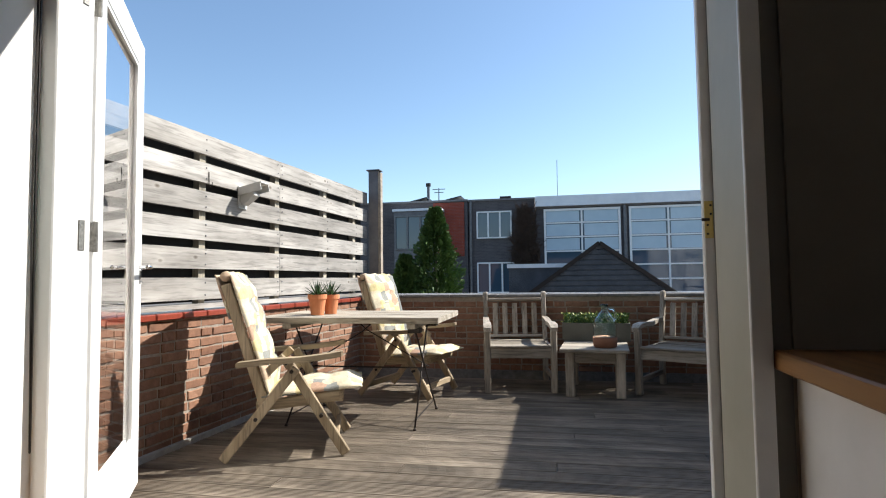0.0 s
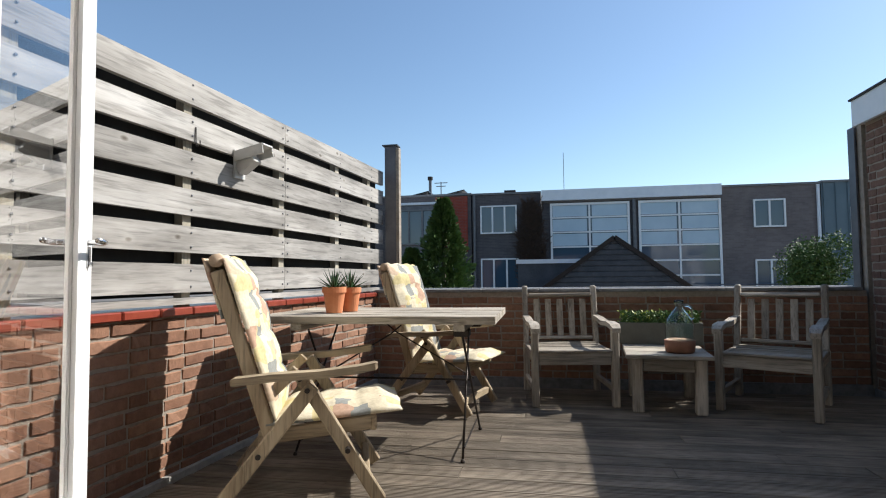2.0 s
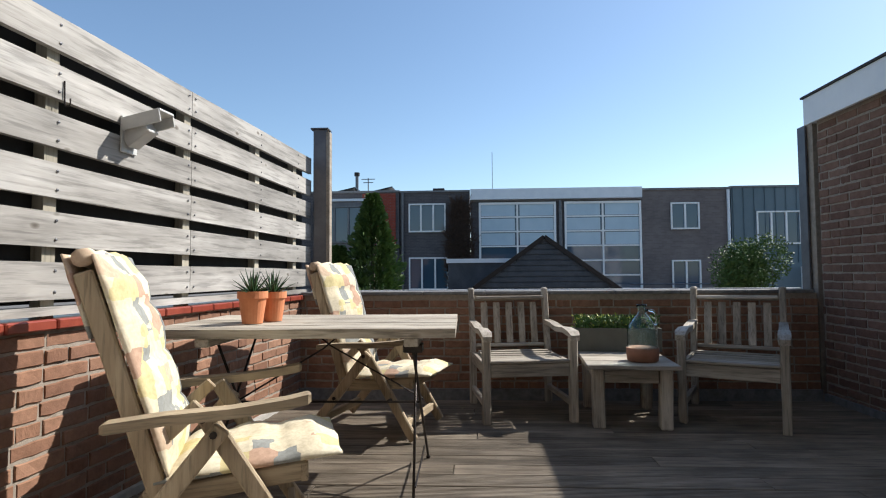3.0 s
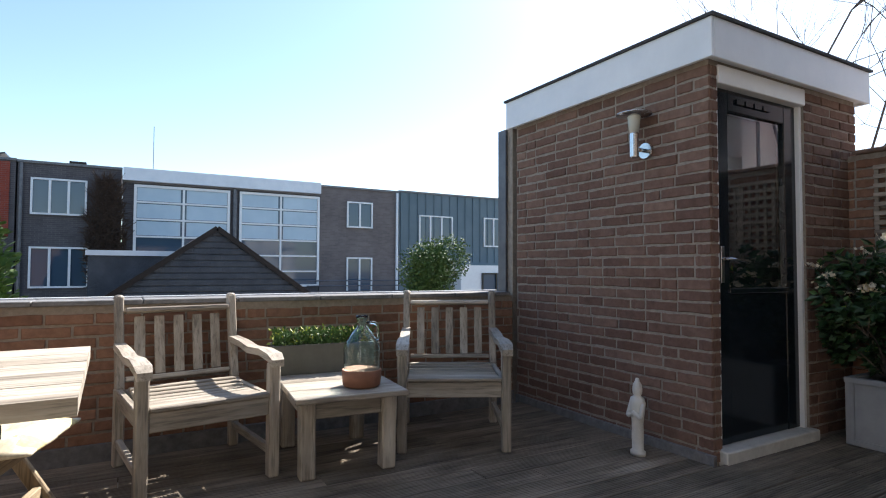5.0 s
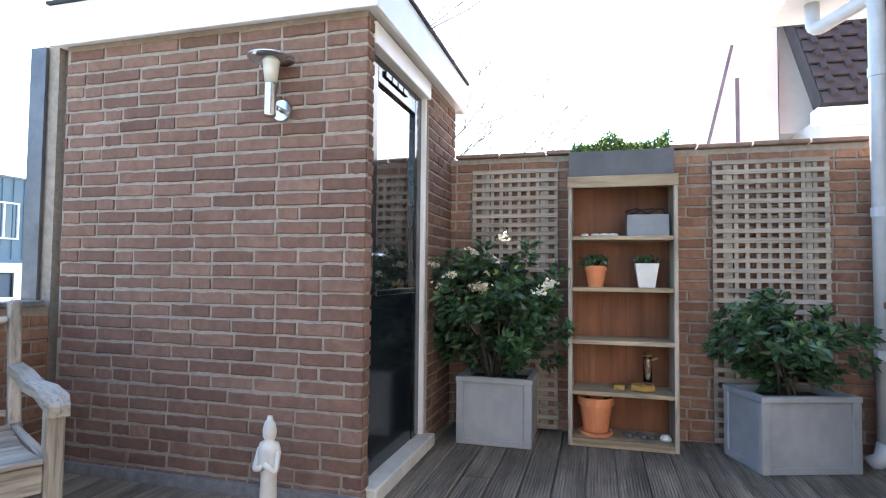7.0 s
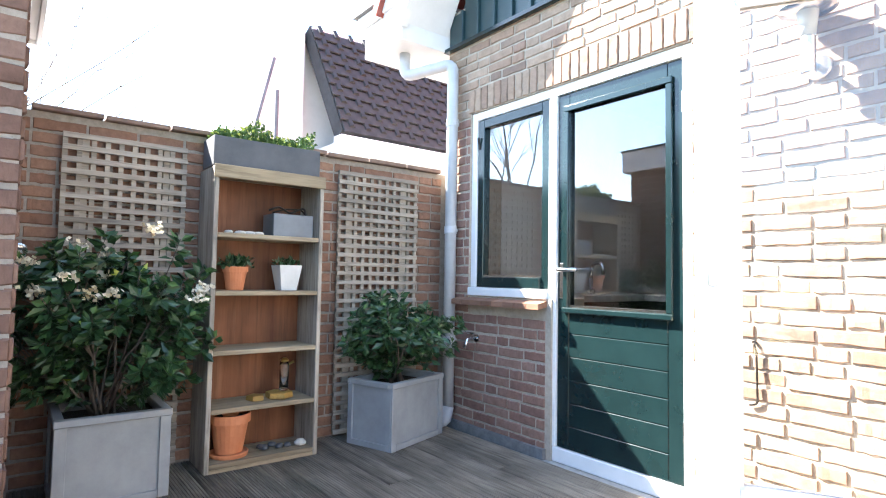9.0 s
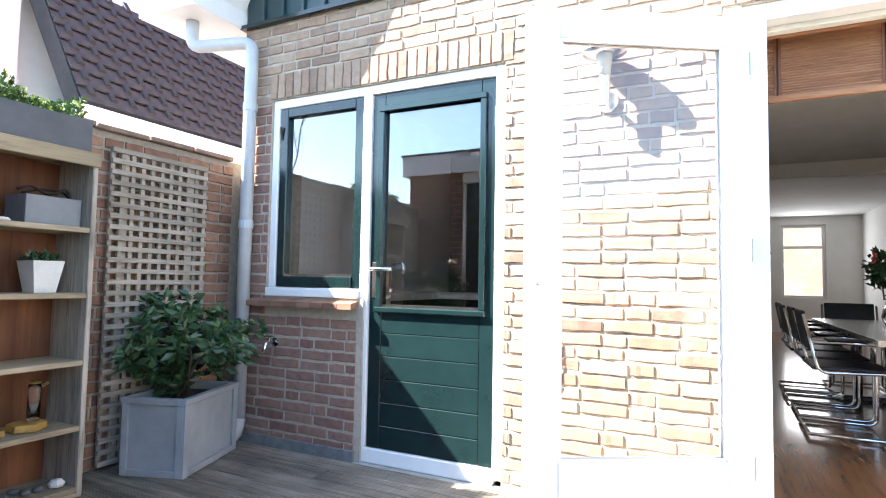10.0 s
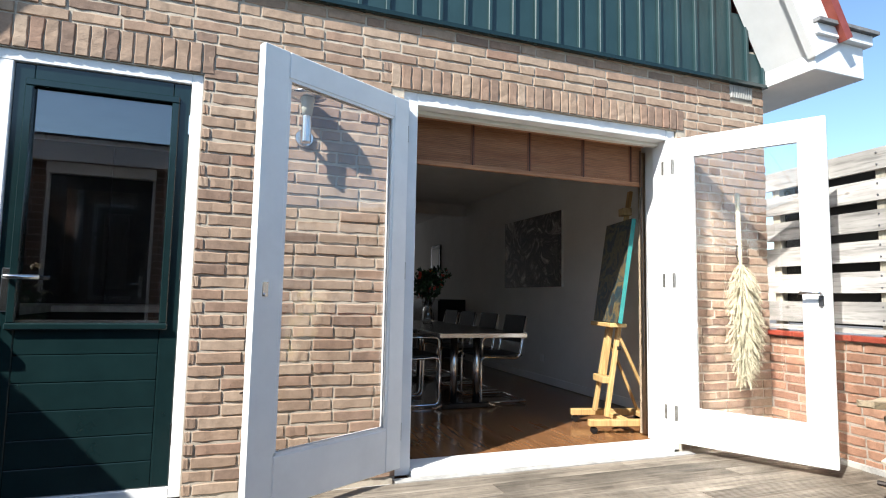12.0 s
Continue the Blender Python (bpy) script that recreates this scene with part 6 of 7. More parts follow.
# dining table: bar of black top on steel legs
TZ = 0.70
dt = thing("dining_table", pose(-0.27, -0.32, 0.013), "black topped dining table with pale edge and steel legs", "table")
part("tabletop", box(B(), -0.39, 0.39, -1.25, 1.15, TZ - 0.045, TZ - 0.012), BLACK, dt, bevel=0.003)
part("edge_band", box(B(), -0.40, 0.40, 1.1505, 1.175, TZ - 0.05, TZ - 0.012), STEEL, dt, bevel=0.003)
part("edge_band", box(B(), -0.402, -0.3905, -1.25, 1.15, TZ - 0.05, TZ - 0.012), STEEL, dt)
part("edge_band", box(B(), 0.3905, 0.402, -1.25, 1.15, TZ - 0.05, TZ - 0.012), STEEL, dt)
for y in (0.75, -0.95):
    for x in (-0.11, 0.11):
        part("leg", tube(B(), [(x, y, 0.05), (x, y, TZ - 0.05)], 0.032, 18), STEEL, dt, "brushed steel column", smooth=True)
    part("foot", box(B(), -0.22, 0.22, y - 0.05, y + 0.05, 0.004, 0.05), BLACK, dt, bevel=0.006)
    for s in (-1, 1):
        part("toe", beam(B(), (s * 0.22, y, 0.04), (s * 0.3, y + 0.0, 0.008), 0.06, 0.02), STEEL, dt, bevel=0.004)


def cantilever_chair(m):
    c = thing("cantilever_chair", m, "black cantilever dining chair on a chrome tube frame", "chair", "dining chairs")
    for s in (-1, 1):
        y = s * 0.24
        bm = B()
        tube(bm, rounded([(-0.22, y, 0.02), (0.24, y, 0.02), (0.24, y, 0.44), (-0.16, y * 0.97, 0.42), (-0.24, y * 0.95, 0.80)], 0.06), 0.0115, 8)
        part("tube_frame", bm, CHROME, c, smooth=True)
        bm = B()
        tube(bm, rounded([(0.23, y, 0.4), (0.235, y, 0.62), (-0.2, y, 0.62)], 0.06), 0.0115, 8)
        part("arm", bm, CHROME, c, smooth=True)
        part("arm_pad", box(B(), -0.12, 0.16, y - 0.02, y + 0.02, 0.632, 0.648), BLACK, c, bevel=0.005)
    part("rear_bar", tube(B(), [(-0.22, -0.24, 0.02), (-0.22, 0.24, 0.02)], 0.0115, 8), CHROME, c, smooth=True)
    part("seat", box(B(), -0.2, 0.24, -0.225, 0.225, 0.435, 0.46), LEATHER, c, bevel=0.008)
    part("backrest", beam(B(), (-0.195, 0, 0.56), (-0.24, 0, 0.82), 0.42, 0.02, (1, 0, 0)), LEATHER, c, bevel=0.006)
    return c


first = cantilever_chair(pose(-0.70, 0.12, 0.013, 0, 0, 0))
for x, y, a in ((-0.70, -0.5, 0), (-0.70, -1.1, 0), (-0.71, -1.68, 0), (0.18, 0.1, 180), (0.17, -0.5, 180), (0.18, -1.1, 180), (0.16, -1.68, 180), (-0.27, -2.0, 90)):
    copy_thing(first, pose(x, y, 0.013, 0, 0, a))
vase = thing("vase", pose(-0.3, -0.75, TZ), "clear glass vase on the dining table", "vase")
part("glass", lathe(B(), [(0.05, 0), (0.075, 0.06), (0.06, 0.14), (0.035, 0.2), (0.05, 0.24), (0.046, 0.238), (0.031, 0.2), (0.055, 0.14), (0.07, 0.06), (0.046, 0.006)], 20), GLASS, vase, smooth=True).visible_shadow = False
leafy("bouquet", pose(-0.3, -0.75, TZ + 0.2), "bouquet of mixed red flowers with dark leaves", "flowers", 420, ellipsoid(0, 0, 0.24, 0.24, 0.24, 0.2, 6, 9), 0.07, LEAF_A,
      [(mottled("red_petal", (0.5, 0.04, 0.03), (0.6, 0.12, 0.05), 20), 30, 0.06, "red_flowers")], 0.8, 51, 12)
cab = thing("sideboard", pose(-1.5, -3.8, 0.013), "low black sideboard along the wall", "cabinet")
part("body", box(B(), -0.22, 0.22, -0.7, 0.7, 0.05, 0.95), BLACK, cab, bevel=0.004)
part("door", box(B(), 0.2205, 0.24, -0.69, -0.01, 0.06, 0.93), BLACK, cab, bevel=0.003)
part("door", box(B(), 0.2205, 0.24, 0.01, 0.69, 0.06, 0.93), BLACK, cab, bevel=0.003)
sp = thing("loudspeaker", pose(0.5, -8.6, 0.013), "tall black loudspeaker on a foot", "loudspeaker")
part("cabinet", box(B(), -0.1, 0.1, -0.1, 0.1, 0.3, 1.0), BLACK, sp, bevel=0.004)
part("stem", tube(B(), [(0, 0, 0.02), (0, 0, 0.3)], 0.02, 8), BLACK, sp)
part("foot", box(B(), -0.12, 0.12, -0.12, 0.12, 0.0, 0.02), BLACK, sp)
mir = thing("picture_frame", pose(-1.749, -4.6, 1.35), "narrow dark framed picture on the wall", "picture")
part("frame", box(B(), 0, 0.03, -0.25, 0.25, 0, 0.6), BLACK, mir, bevel=0.004)
part("print", box(B(), 0.0302, 0.033, -0.2, 0.2, 0.05, 0.55), CREAM, mir)
sock = thing("wall_socket", pose(-1.734, -0.75, 0.3), "small white double wall socket", "socket")
part("plate", box(B(), -0.014, 0.0, -0.04, 0.04, -0.04, 0.04), WHITE, sock, bevel=0.004)
w2 = thing("window_2", pose(-0.71, -9.42, 0.75), "narrow white street window with a fanlight", "window", kind="structure")
for xa, xb, za, zb in ((-0.41, -0.35, 0, 1.57), (0.35, 0.41, 0, 1.57), (-0.35, 0.35, 0, 0.06), (-0.35, 0.35, 1.51, 1.57), (-0.35, 0.35, 1.06, 1.12)):
    part("frame", box(B(), xa, xb, 0, 0.07, za, zb), WHITE, w2, bevel=0.003)
for za, zb in ((0.06, 1.06), (1.12, 1.51)):
    g = part("pane", box(B(), -0.35, 0.35, 0.03, 0.034, za, zb), GLASS, w2)
    g.visible_shadow = False
# counter beside the garden doors
kc = thing("kitchen_counter", Matrix.Identity(4), "white counter with a thick oak worktop", "counter")
part("body", box(B(), 0.83, 1.319, -1.2, FI - 0.003, 0.014, 0.797), WHITE, kc, bevel=0.003)
part("worktop", box(B(), 0.79, 1.319, -1.22, FI - 0.003, 0.798, 0.838), WORKTOP, kc, "thick oiled oak worktop", bevel=0.004)
# kitchen behind the back door
ks = thing("kitchen_unit", Matrix.Identity(4), "dark kitchen unit under the back window", "kitchen unit")
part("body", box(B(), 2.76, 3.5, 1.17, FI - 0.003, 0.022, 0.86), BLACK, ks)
part("worktop", box(B(), 2.74, 3.51, 1.15, FI - 0.003, 0.861, 0.90), CONCRETE, ks)
fa = thing("kitchen_tap", pose(2.97, 1.42, 0.901, 0, 0, 160), "curved chrome kitchen tap", "tap")
part("spout", tube(B(), rounded([(0, 0, 0.0), (0, 0, 0.21), (0.14, 0, 0.21), (0.14, 0, 0.13)], 0.07, 6), 0.012, 8), CHROME, fa, smooth=True)
part("base", lathe(B(), [(0.026, 0), (0.026, 0.03), (0.014, 0.04)], 14), CHROME, fa)
ki = thing("kitchen_island", Matrix.Identity(4), "dark kitchen bench with sink behind the glass door", "kitchen unit")
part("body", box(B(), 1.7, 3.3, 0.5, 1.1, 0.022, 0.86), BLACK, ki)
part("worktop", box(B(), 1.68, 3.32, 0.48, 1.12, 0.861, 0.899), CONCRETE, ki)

# made-up cabinets: cover the pale back wall so the kitchen looks dark through the glass
tc_ = thing("tall_cabinet", Matrix.Identity(4), "unseen dark brown cabinets added to darken the kitchen", "cabinet")
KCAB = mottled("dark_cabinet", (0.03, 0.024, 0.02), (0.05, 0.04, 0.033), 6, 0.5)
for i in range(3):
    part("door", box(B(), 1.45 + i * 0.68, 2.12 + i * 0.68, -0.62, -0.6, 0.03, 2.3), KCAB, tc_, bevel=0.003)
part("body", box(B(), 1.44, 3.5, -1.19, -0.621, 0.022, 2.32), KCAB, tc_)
wl = bpy.data.lights.new("street_daylight", "AREA")
wl.shape, wl.size, wl.size_y, wl.energy, wl.color = "RECTANGLE", 0.7, 1.45, 4, (0.9, 0.95, 1.0)
new("street_daylight", wl).matrix_world = look((-0.71, -9.27, 1.53), (-0.71, 0, 1.2))

# ---- beyond the terrace ----
def far_window(parent, x0, x1, z0, z1, y, cols, rows, frame_mat, label):
    w = part("window", box(B(), x0, x1, y - 0.02, y + 0.1, z0, z1), bpy.data.materials["far_glass"], parent, label)
    f = 0.09 if rows > 1 else 0.06
    bm = B()
    for xa, xb, za, zb in ((x0, x1, z0, z0 + f), (x0, x1, z1 - f, z1), (x0, x0 + f, z0 + f, z1 - f), (x1 - f, x1, z0 + f, z1 - f)):
        box(bm, xa, xb, y - 0.09, y - 0.021, za, zb)
    for i in range(1, cols):
        x = x0 + (x1 - x0) * i / cols
        box(bm, x - 0.035, x + 0.035, y - 0.085, y - 0.021, z0 + f, z1 - f)
    for i in range(1, rows):
        z = z0 + (z1 - z0) * i / rows
        box(bm, x0 + f, x1 - f, y - 0.08, y - 0.021, z - 0.03, z + 0.03)
    part("frame", bm, frame_mat, w)
    return w


fg, n_, l_, b_ = mat_base("far_glass", 0.05, 0.0, 0.8)
b_.inputs["Base Color"].default_value = (0.05, 0.085, 0.125, 1)
PANEL = mottled("translucent_panel", (0.4, 0.52, 0.6), (0.5, 0.61, 0.68), 0.8, 0.3)
BLUECLAD = mottled("blue_grey_metal", (0.1, 0.15, 0.175), (0.14, 0.19, 0.215), 0.7, 0.5)
FY2 = 25.0


def wall_tex(name, c1, c2):
    m, n, l, b = mat_base(name, 0.9)
    tc = n.new("ShaderNodeTexCoord")
    mp = n.new("ShaderNodeMapping")
    mp.inputs["Rotation"].default_value = (radians(90), 0, 0)
    br = n.new("ShaderNodeTexBrick")
    br.inputs["Scale"].default_value = 4.0
    br.inputs["Color1"].default_value, br.inputs["Color2"].default_value = (*c1, 1), (*c2, 1)
    br.inputs["Mortar"].default_value = (0.2, 0.18, 0.17, 1)
    br.inputs["Mortar Size"].default_value = 0.012
    br.inputs["Brick Width"].default_value, br.inputs["Row Height"].default_value = 0.9, 0.26
    l.new(tc.outputs["Object"], mp.inputs["Vector"])
    l.new(mp.outputs["Vector"], br.inputs["Vector"])
    a = noise_node(n, l, 0.8, 5, 0.7)
    ra = ramp(n, [(0.3, (0.75, 0.75, 0.75)), (0.7, (1.1, 1.1, 1.1))])
    l.new(a.outputs["Fac"], ra.inputs["Fac"])
    l.new(mixc(n, l, 1.0, br.outputs["Color"], ra.outputs["Color"], "MULTIPLY"), b.inputs["Base Color"])
    return m


DARKB = wall_tex("dark_far_brick", (0.085, 0.075, 0.08), (0.11, 0.1, 0.1))
BROWNB = wall_tex("brown_far_brick", (0.15, 0.125, 0.12), (0.19, 0.16, 0.15))
REDB = wall_tex("red_far_cladding", (0.26, 0.04, 0.02), (0.3, 0.055, 0.028))
ROOFDARK = mottled("dark_shingle", (0.045, 0.05, 0.06), (0.08, 0.085, 0.095), 2.5, 0.8, strength=0.5, dist=0.05)


def house(name, x0, x1, top, material, label, depth=8):
    h = thing(name, Matrix.Identity(4), label, "house", "row of far houses")
    part("wall", box(B(), x0, x1, FY2, FY2 + depth, GROUND, top), material, h)
    part("roof_edge", box(B(), x0 - 0.02, x1 + 0.02, FY2 - 0.06, FY2 + depth, top, top + 0.08), LEAD, h)
    return h


h1 = house("far_house", -9.5, -3.35, 4.45, DARKB, "dark brick house with glazed bays and red upper cladding")
part("red_cladding", box(B(), -4.9, -3.5, FY2 - 0.05, FY2, 2.0, 4.4), REDB, h1, "red cladding panel")
part("bay", box(B(), -6.55, -4.7, FY2 - 0.7, FY2 - 0.001, -1.5, 4.0), ZINC, h1, "grey steel bay")
part("bay_roof", box(B(), -6.6, -4.4, FY2 - 0.8, FY2 - 0.0015, 4.0, 4.1), FASCIA, h1)
far_window(h1, -6.5, -4.75, 2.3, 3.8, FY2 - 0.72, 3, 1, LEAD, "dark bay window")
far_window(h1, -6.5, -4.75, 0.2, 1.9, FY2 - 0.72, 3, 1, LEAD, "dark bay window")
for x in (-6.2, -4.6):
    bm = B()
    beam(bm, (x, FY2 + 1, 4.55), (x + 0.9, FY2 + 1, 4.75), 1.2, 0.05)
    part("solar_panel", bm, BLACK, h1)
part("chimney_pipe", tube(B(), [(-5.35, FY2 + 1, 4.5), (-5.35, FY2 + 1, 5.35)], 0.07, 8), ZINC, h1)
part("chimney_cap", tube(B(), [(-5.35, FY2 + 1, 5.35), (-5.35, FY2 + 1, 5.5)], 0.12, 8), IRON, h1)
bm = B()
tube(bm, [(-4.85, FY2 + 1, 4.5), (-4.85, FY2 + 1, 5.25)], 0.025, 6)
for z, w in ((5.2, 0.3), (5.05, 0.22)):
    tube(bm, [(-4.85 - w, FY2 + 1, z), (-4.85 + w, FY2 + 1, z)], 0.018, 5)
part("aerial", bm, ZINC, h1)
h2 = house("far_house", -3.3, -0.4, 4.42, DARKB, "dark brick house overgrown with bare creeper")
far_window(h2, -2.95, -1.4, 2.75, 3.95, FY2, 3, 1, WHITE, "white framed window")
far_window(h2, -2.95, -1.3, 0.35, 1.7, FY2, 3, 1, WHITE, "white framed window")
part("drainpipe", tube(B(), [(-3.2, FY2 - 0.08, GROUND), (-3.2, FY2 - 0.08, 4.4)], 0.05, 6), ZINC, h2)
part("chimney", box(B(), -2.0, -1.5, FY2 + 1, FY2 + 1.5, 4.5, 4.75), IRON, h2)
rng = random.Random(3)
bm = B()
for i in range(2600):
    x = rng.gauss(-0.85, 0.42)
    z = rng.uniform(0.4, 4.0)
    if abs(x + 0.8) > 0.3 + 0.3 * math.sin(0.35 + z * 0.72):
        continue
    tube(bm, [(x, FY2 - 0.08, z), (x + rng.uniform(-0.3, 0.3), FY2 - 0.2 - rng.random() * 0.2, z + rng.uniform(-0.1, 0.4))], 0.02, 4, 0.008, False)
part("creeper", bm, mottled("dry_creeper", (0.06, 0.04, 0.03), (0.11, 0.07, 0.05), 8, 0.9), h2, "bare brown creeper")
h3 = house("far_house", -0.36, 6.62, 4.0, DARKB, "house with white roof band and two storey panel windows")
part("white_band", box(B(), -0.36, 6.62, FY2 - 0.25, FY2 - 0.001, 4.06, 4.5), FASCIA, h3, "white roof band")
for x0, x1 in ((-0.02, 3.16), (3.5, 6.62)):
    w = far_window(h3, x0, x1, 0.3, 3.95, FY2, 2, 6, WHITE, "tall white framed window wall")
    for i in range(2):
        xa = x0 + (x1 - x0) * i / 2 + 0.1
        for k in (3, 4, 5):
            za = 0.3 + 3.65 * k / 6 + 0.05
            part("panel", box(B(), xa, xa + (x1 - x0) / 2 - 0.2, FY2 - 0.04, FY2 - 0.0205, za, za + 0.5), PANEL, w, "pale blue panel")
part("drainpipe", tube(B(), [(3.33, FY2 - 0.08, GROUND), (3.33, FY2 - 0.08, 4.0)], 0.08, 6), ZINC, h3)
part("mast", tube(B(), [(0.6, FY2 + 1, 4.0), (0.6, FY2 + 1, 6.3)], 0.012, 5), ZINC, h3)
h4 = house("far_house", 6.66, 10.2, 4.38, BROWNB, "brown grey brick house with small white windows")
far_window(h4, 7.8, 8.95, 2.75, 3.85, FY2, 2, 1, WHITE, "small white window")
far_window(h4, 7.8, 8.95, -0.4, 1.5, FY2, 2, 1, WHITE, "small white window")
part("drainpipe", tube(B(), [(10.1, FY2 - 0.08, GROUND), (10.1, FY2 - 0.08, 4.35)], 0.06, 6), FASCIA, h4)
part("balcony_wall", box(B(), 5.8, 10.2, FY2 - 1.2, FY2 - 0.001, GROUND, 0.1), BROWNB, h4)
for z in (0.35, 0.55):
    part("rail", tube(B(), [(5.8, FY2 - 1.2, z), (10.2, FY2 - 1.2, z)], 0.025, 5), ZINC, h4)
h5 = house("far_house", 10.24, 19.0, 4.42, BLUECLAD, "blue grey metal clad house with white ground storey")
x = 10.3
while x < 19:
    part("standing_seam", box(B(), x, x + 0.03, FY2 - 0.05, FY2 - 0.001, 1.35, 4.4), BLUECLAD, h5)
    x += 0.42
part("white_storey", box(B(), 12.9, 19.0, FY2 - 0.9, FY2 - 0.0015, GROUND, 1.2), WHITE, h5, "white lower storey")
far_window(h5, 11.2, 12.95, 2.1, 3.45, FY2, 3, 1, WHITE, "white triple window")
far_window(h5, 14.7, 16.4, 2.1, 3.5, FY2, 3, 1, WHITE, "white triple window")
far_window(h5, 14.0, 15.6, -1.2, 0.85, FY2 - 0.9, 2, 1, BLACK, "dark glazed garden door")

gb = thing("gabled_outhouse", Matrix.Identity(4), "dark boarded gable roof in the yard below", "house")
GX, GY, GZ = 1.66, 17.17, 1.95
bm = B()
fr = [bm.verts.new(v) for v in ((GX - 5.2, GY, GZ - 3.75), (GX + 5.2, GY, GZ - 3.75), (GX, GY, GZ))]
bk = [bm.verts.new(v.co + Vector((0, 4.5, 0))) for v in fr]
bm.faces.new(fr); bm.faces.new(bk[::-1])
for i in range(3):
    bm.faces.new((fr[i], bk[i], bk[(i + 1) % 3], fr[(i + 1) % 3]))
part("gable", bm, ROOFDARK, gb)
z = GZ - 3.6
while z < GZ - 0.1:
    hw = (GZ - z) / 3.75 * 5.2
    part("board", box(B(), GX - hw + 0.1, GX + hw - 0.1, GY - 0.03, GY - 0.001, z, z + 0.135), ROOFDARK, gb, bevel=0.012)
    z += 0.15
for s in (-1, 1):
    part("roof_edge", beam(B(), (GX, GY - 0.05, GZ + 0.03), (GX + s * 5.2, GY - 0.05, GZ - 3.72), 0.12, 0.1, (0, 1, 0)), IRON, gb)
part("flat_roof", box(B(), -1.0, 2.0, GY + 0.6, GY + 4.5, GROUND, 1.38), ROOFDARK, gb)
part("roof_trim", box(B(), -1.05, 2.0, GY + 0.55, GY + 0.6, 1.3, 1.42), FASCIA, gb)


def conifer(x, y, base, top, r, seed, label):
    t = thing("conifer", pose(x, y, base), label, "tree", "conifers")
    H = top - base
    part("trunk", tube(B(), [(0, 0, 0), (0, 0, H * 0.95)], 0.12, 8, 0.02), BARK, t)
    rng = random.Random(seed)
    vs, fs = [], []
    for i in range(17000):
        u = rng.random() ** 0.8
        z = H * (0.08 + 0.92 * u)
        a = rng.uniform(0, 6.283)
        q = Vector((math.cos(a), math.sin(a), 0))
        lump = 0.72 + 0.4 * noise.noise(q * 2 + Vector((0, 0, z * 1.6 + seed))) + 0.5 * noise.noise(q * 5 + Vector((9, 0, z * 4.5 + seed)))
        rad = r * (1 - u) ** 0.8 * lump * rng.uniform(0.3, 1.0) ** 0.6 + 0.03
        c = Vector((math.cos(a) * rad, math.sin(a) * rad, z))
        d = Vector((math.cos(a), math.sin(a), rng.uniform(0.2, 1.0))).normalized()
        s = d.cross(Vector((rng.gauss(0, 1), rng.gauss(0, 1), rng.gauss(0, 1)))).normalized()
        L = rng.uniform(0.06, 0.15)
        k = len(vs)
        vs += [c, c + d * L * 0.6 + s * L * 0.3, c + d * L, c + d * L * 0.6 - s * L * 0.3]
        fs.append((k, k + 1, k + 2, k + 3))
    me = bpy.data.meshes.new("crown")
    me.from_pydata(vs, [], fs)
    me.materials.append(LEAF_C)
    ob = new("crown", me)
    ob.parent = t


conifer(-2.5, 14.0, GROUND, 2.72, 1.75, 4, "tall pointed green conifer beyond the terrace")
conifer(-3.15, 13.6, GROUND, 1.55, 1.3, 7, "lower dark conifer beyond the terrace")
leafy("climber_bush", pose(3.2, 9.0, 0.0), "round green climber on a pole beyond the parapet", "shrub", 6500, ellipsoid(0, 0, 0.86, 0.42, 0.42, 0.5, 9, 14), 0.045, LEAF_B, [(LEAF_C, 3500, 0.045, "dark_leaves")], 0.2, 61, 6, (0, 0, -3.19))


def bare_tree(m, H, seed, label):
    t = thing("bare_tree", m, label, "tree", "bare trees")
    rng = random.Random(seed)

    def grow(bm, p, d, L, r, depth):
        pts = [p]
        for k in range(3):
            d = (d + Vector((rng.gauss(0, 0.13), rng.gauss(0, 0.13), rng.gauss(0.05, 0.08)))).normalized()
            p = p + d * L / 3
            pts.append(p)
        tube(bm, pts, r, 6 if r > 0.03 else 4, r * 0.62, False)
        for _ in range((3 if depth > 1 else 4) if depth else 0):
            a = rng.uniform(0.3, 0.75)
            ax = d.orthogonal().normalized()
            ax.rotate(Matrix.Rotation(rng.uniform(0, 6.28), 3, d))
            nd = (d * math.cos(a) + ax * math.sin(a)).normalized()
            grow(bm, pts[rng.choice((2, 3, 3))], nd, L * rng.uniform(0.55, 0.8), r * 0.55, depth - 1)

    L = H * 0.42
    part("trunk", tube(B(), [(0, 0, 0), (0.04, 0.02, L * 0.5), (0.0, 0.05, L)], H * 0.017, 8, H * 0.011), BARK, t)
    for k in range(5):
        a = k * 1.2566 + rng.uniform(-0.3, 0.3)
        d = Vector((math.cos(a) * 0.55, math.sin(a) * 0.55, 0.85)).normalized()
        bm = B()
        grow(bm, Vector((0.0, 0.05, L * rng.uniform(0.85, 0.99))), d, L * rng.uniform(0.6, 0.8), H * 0.0042, 4)
        part("limb", bm, BARK, t)
    return t


bare_tree(pose(9.3, 7.6, GROUND), 8.6, 5, "bare leafless tree behind the shed")
bare_tree(pose(13.0, 6.7, GROUND), 6.9, 9, "bare leafless tree behind the boundary wall")

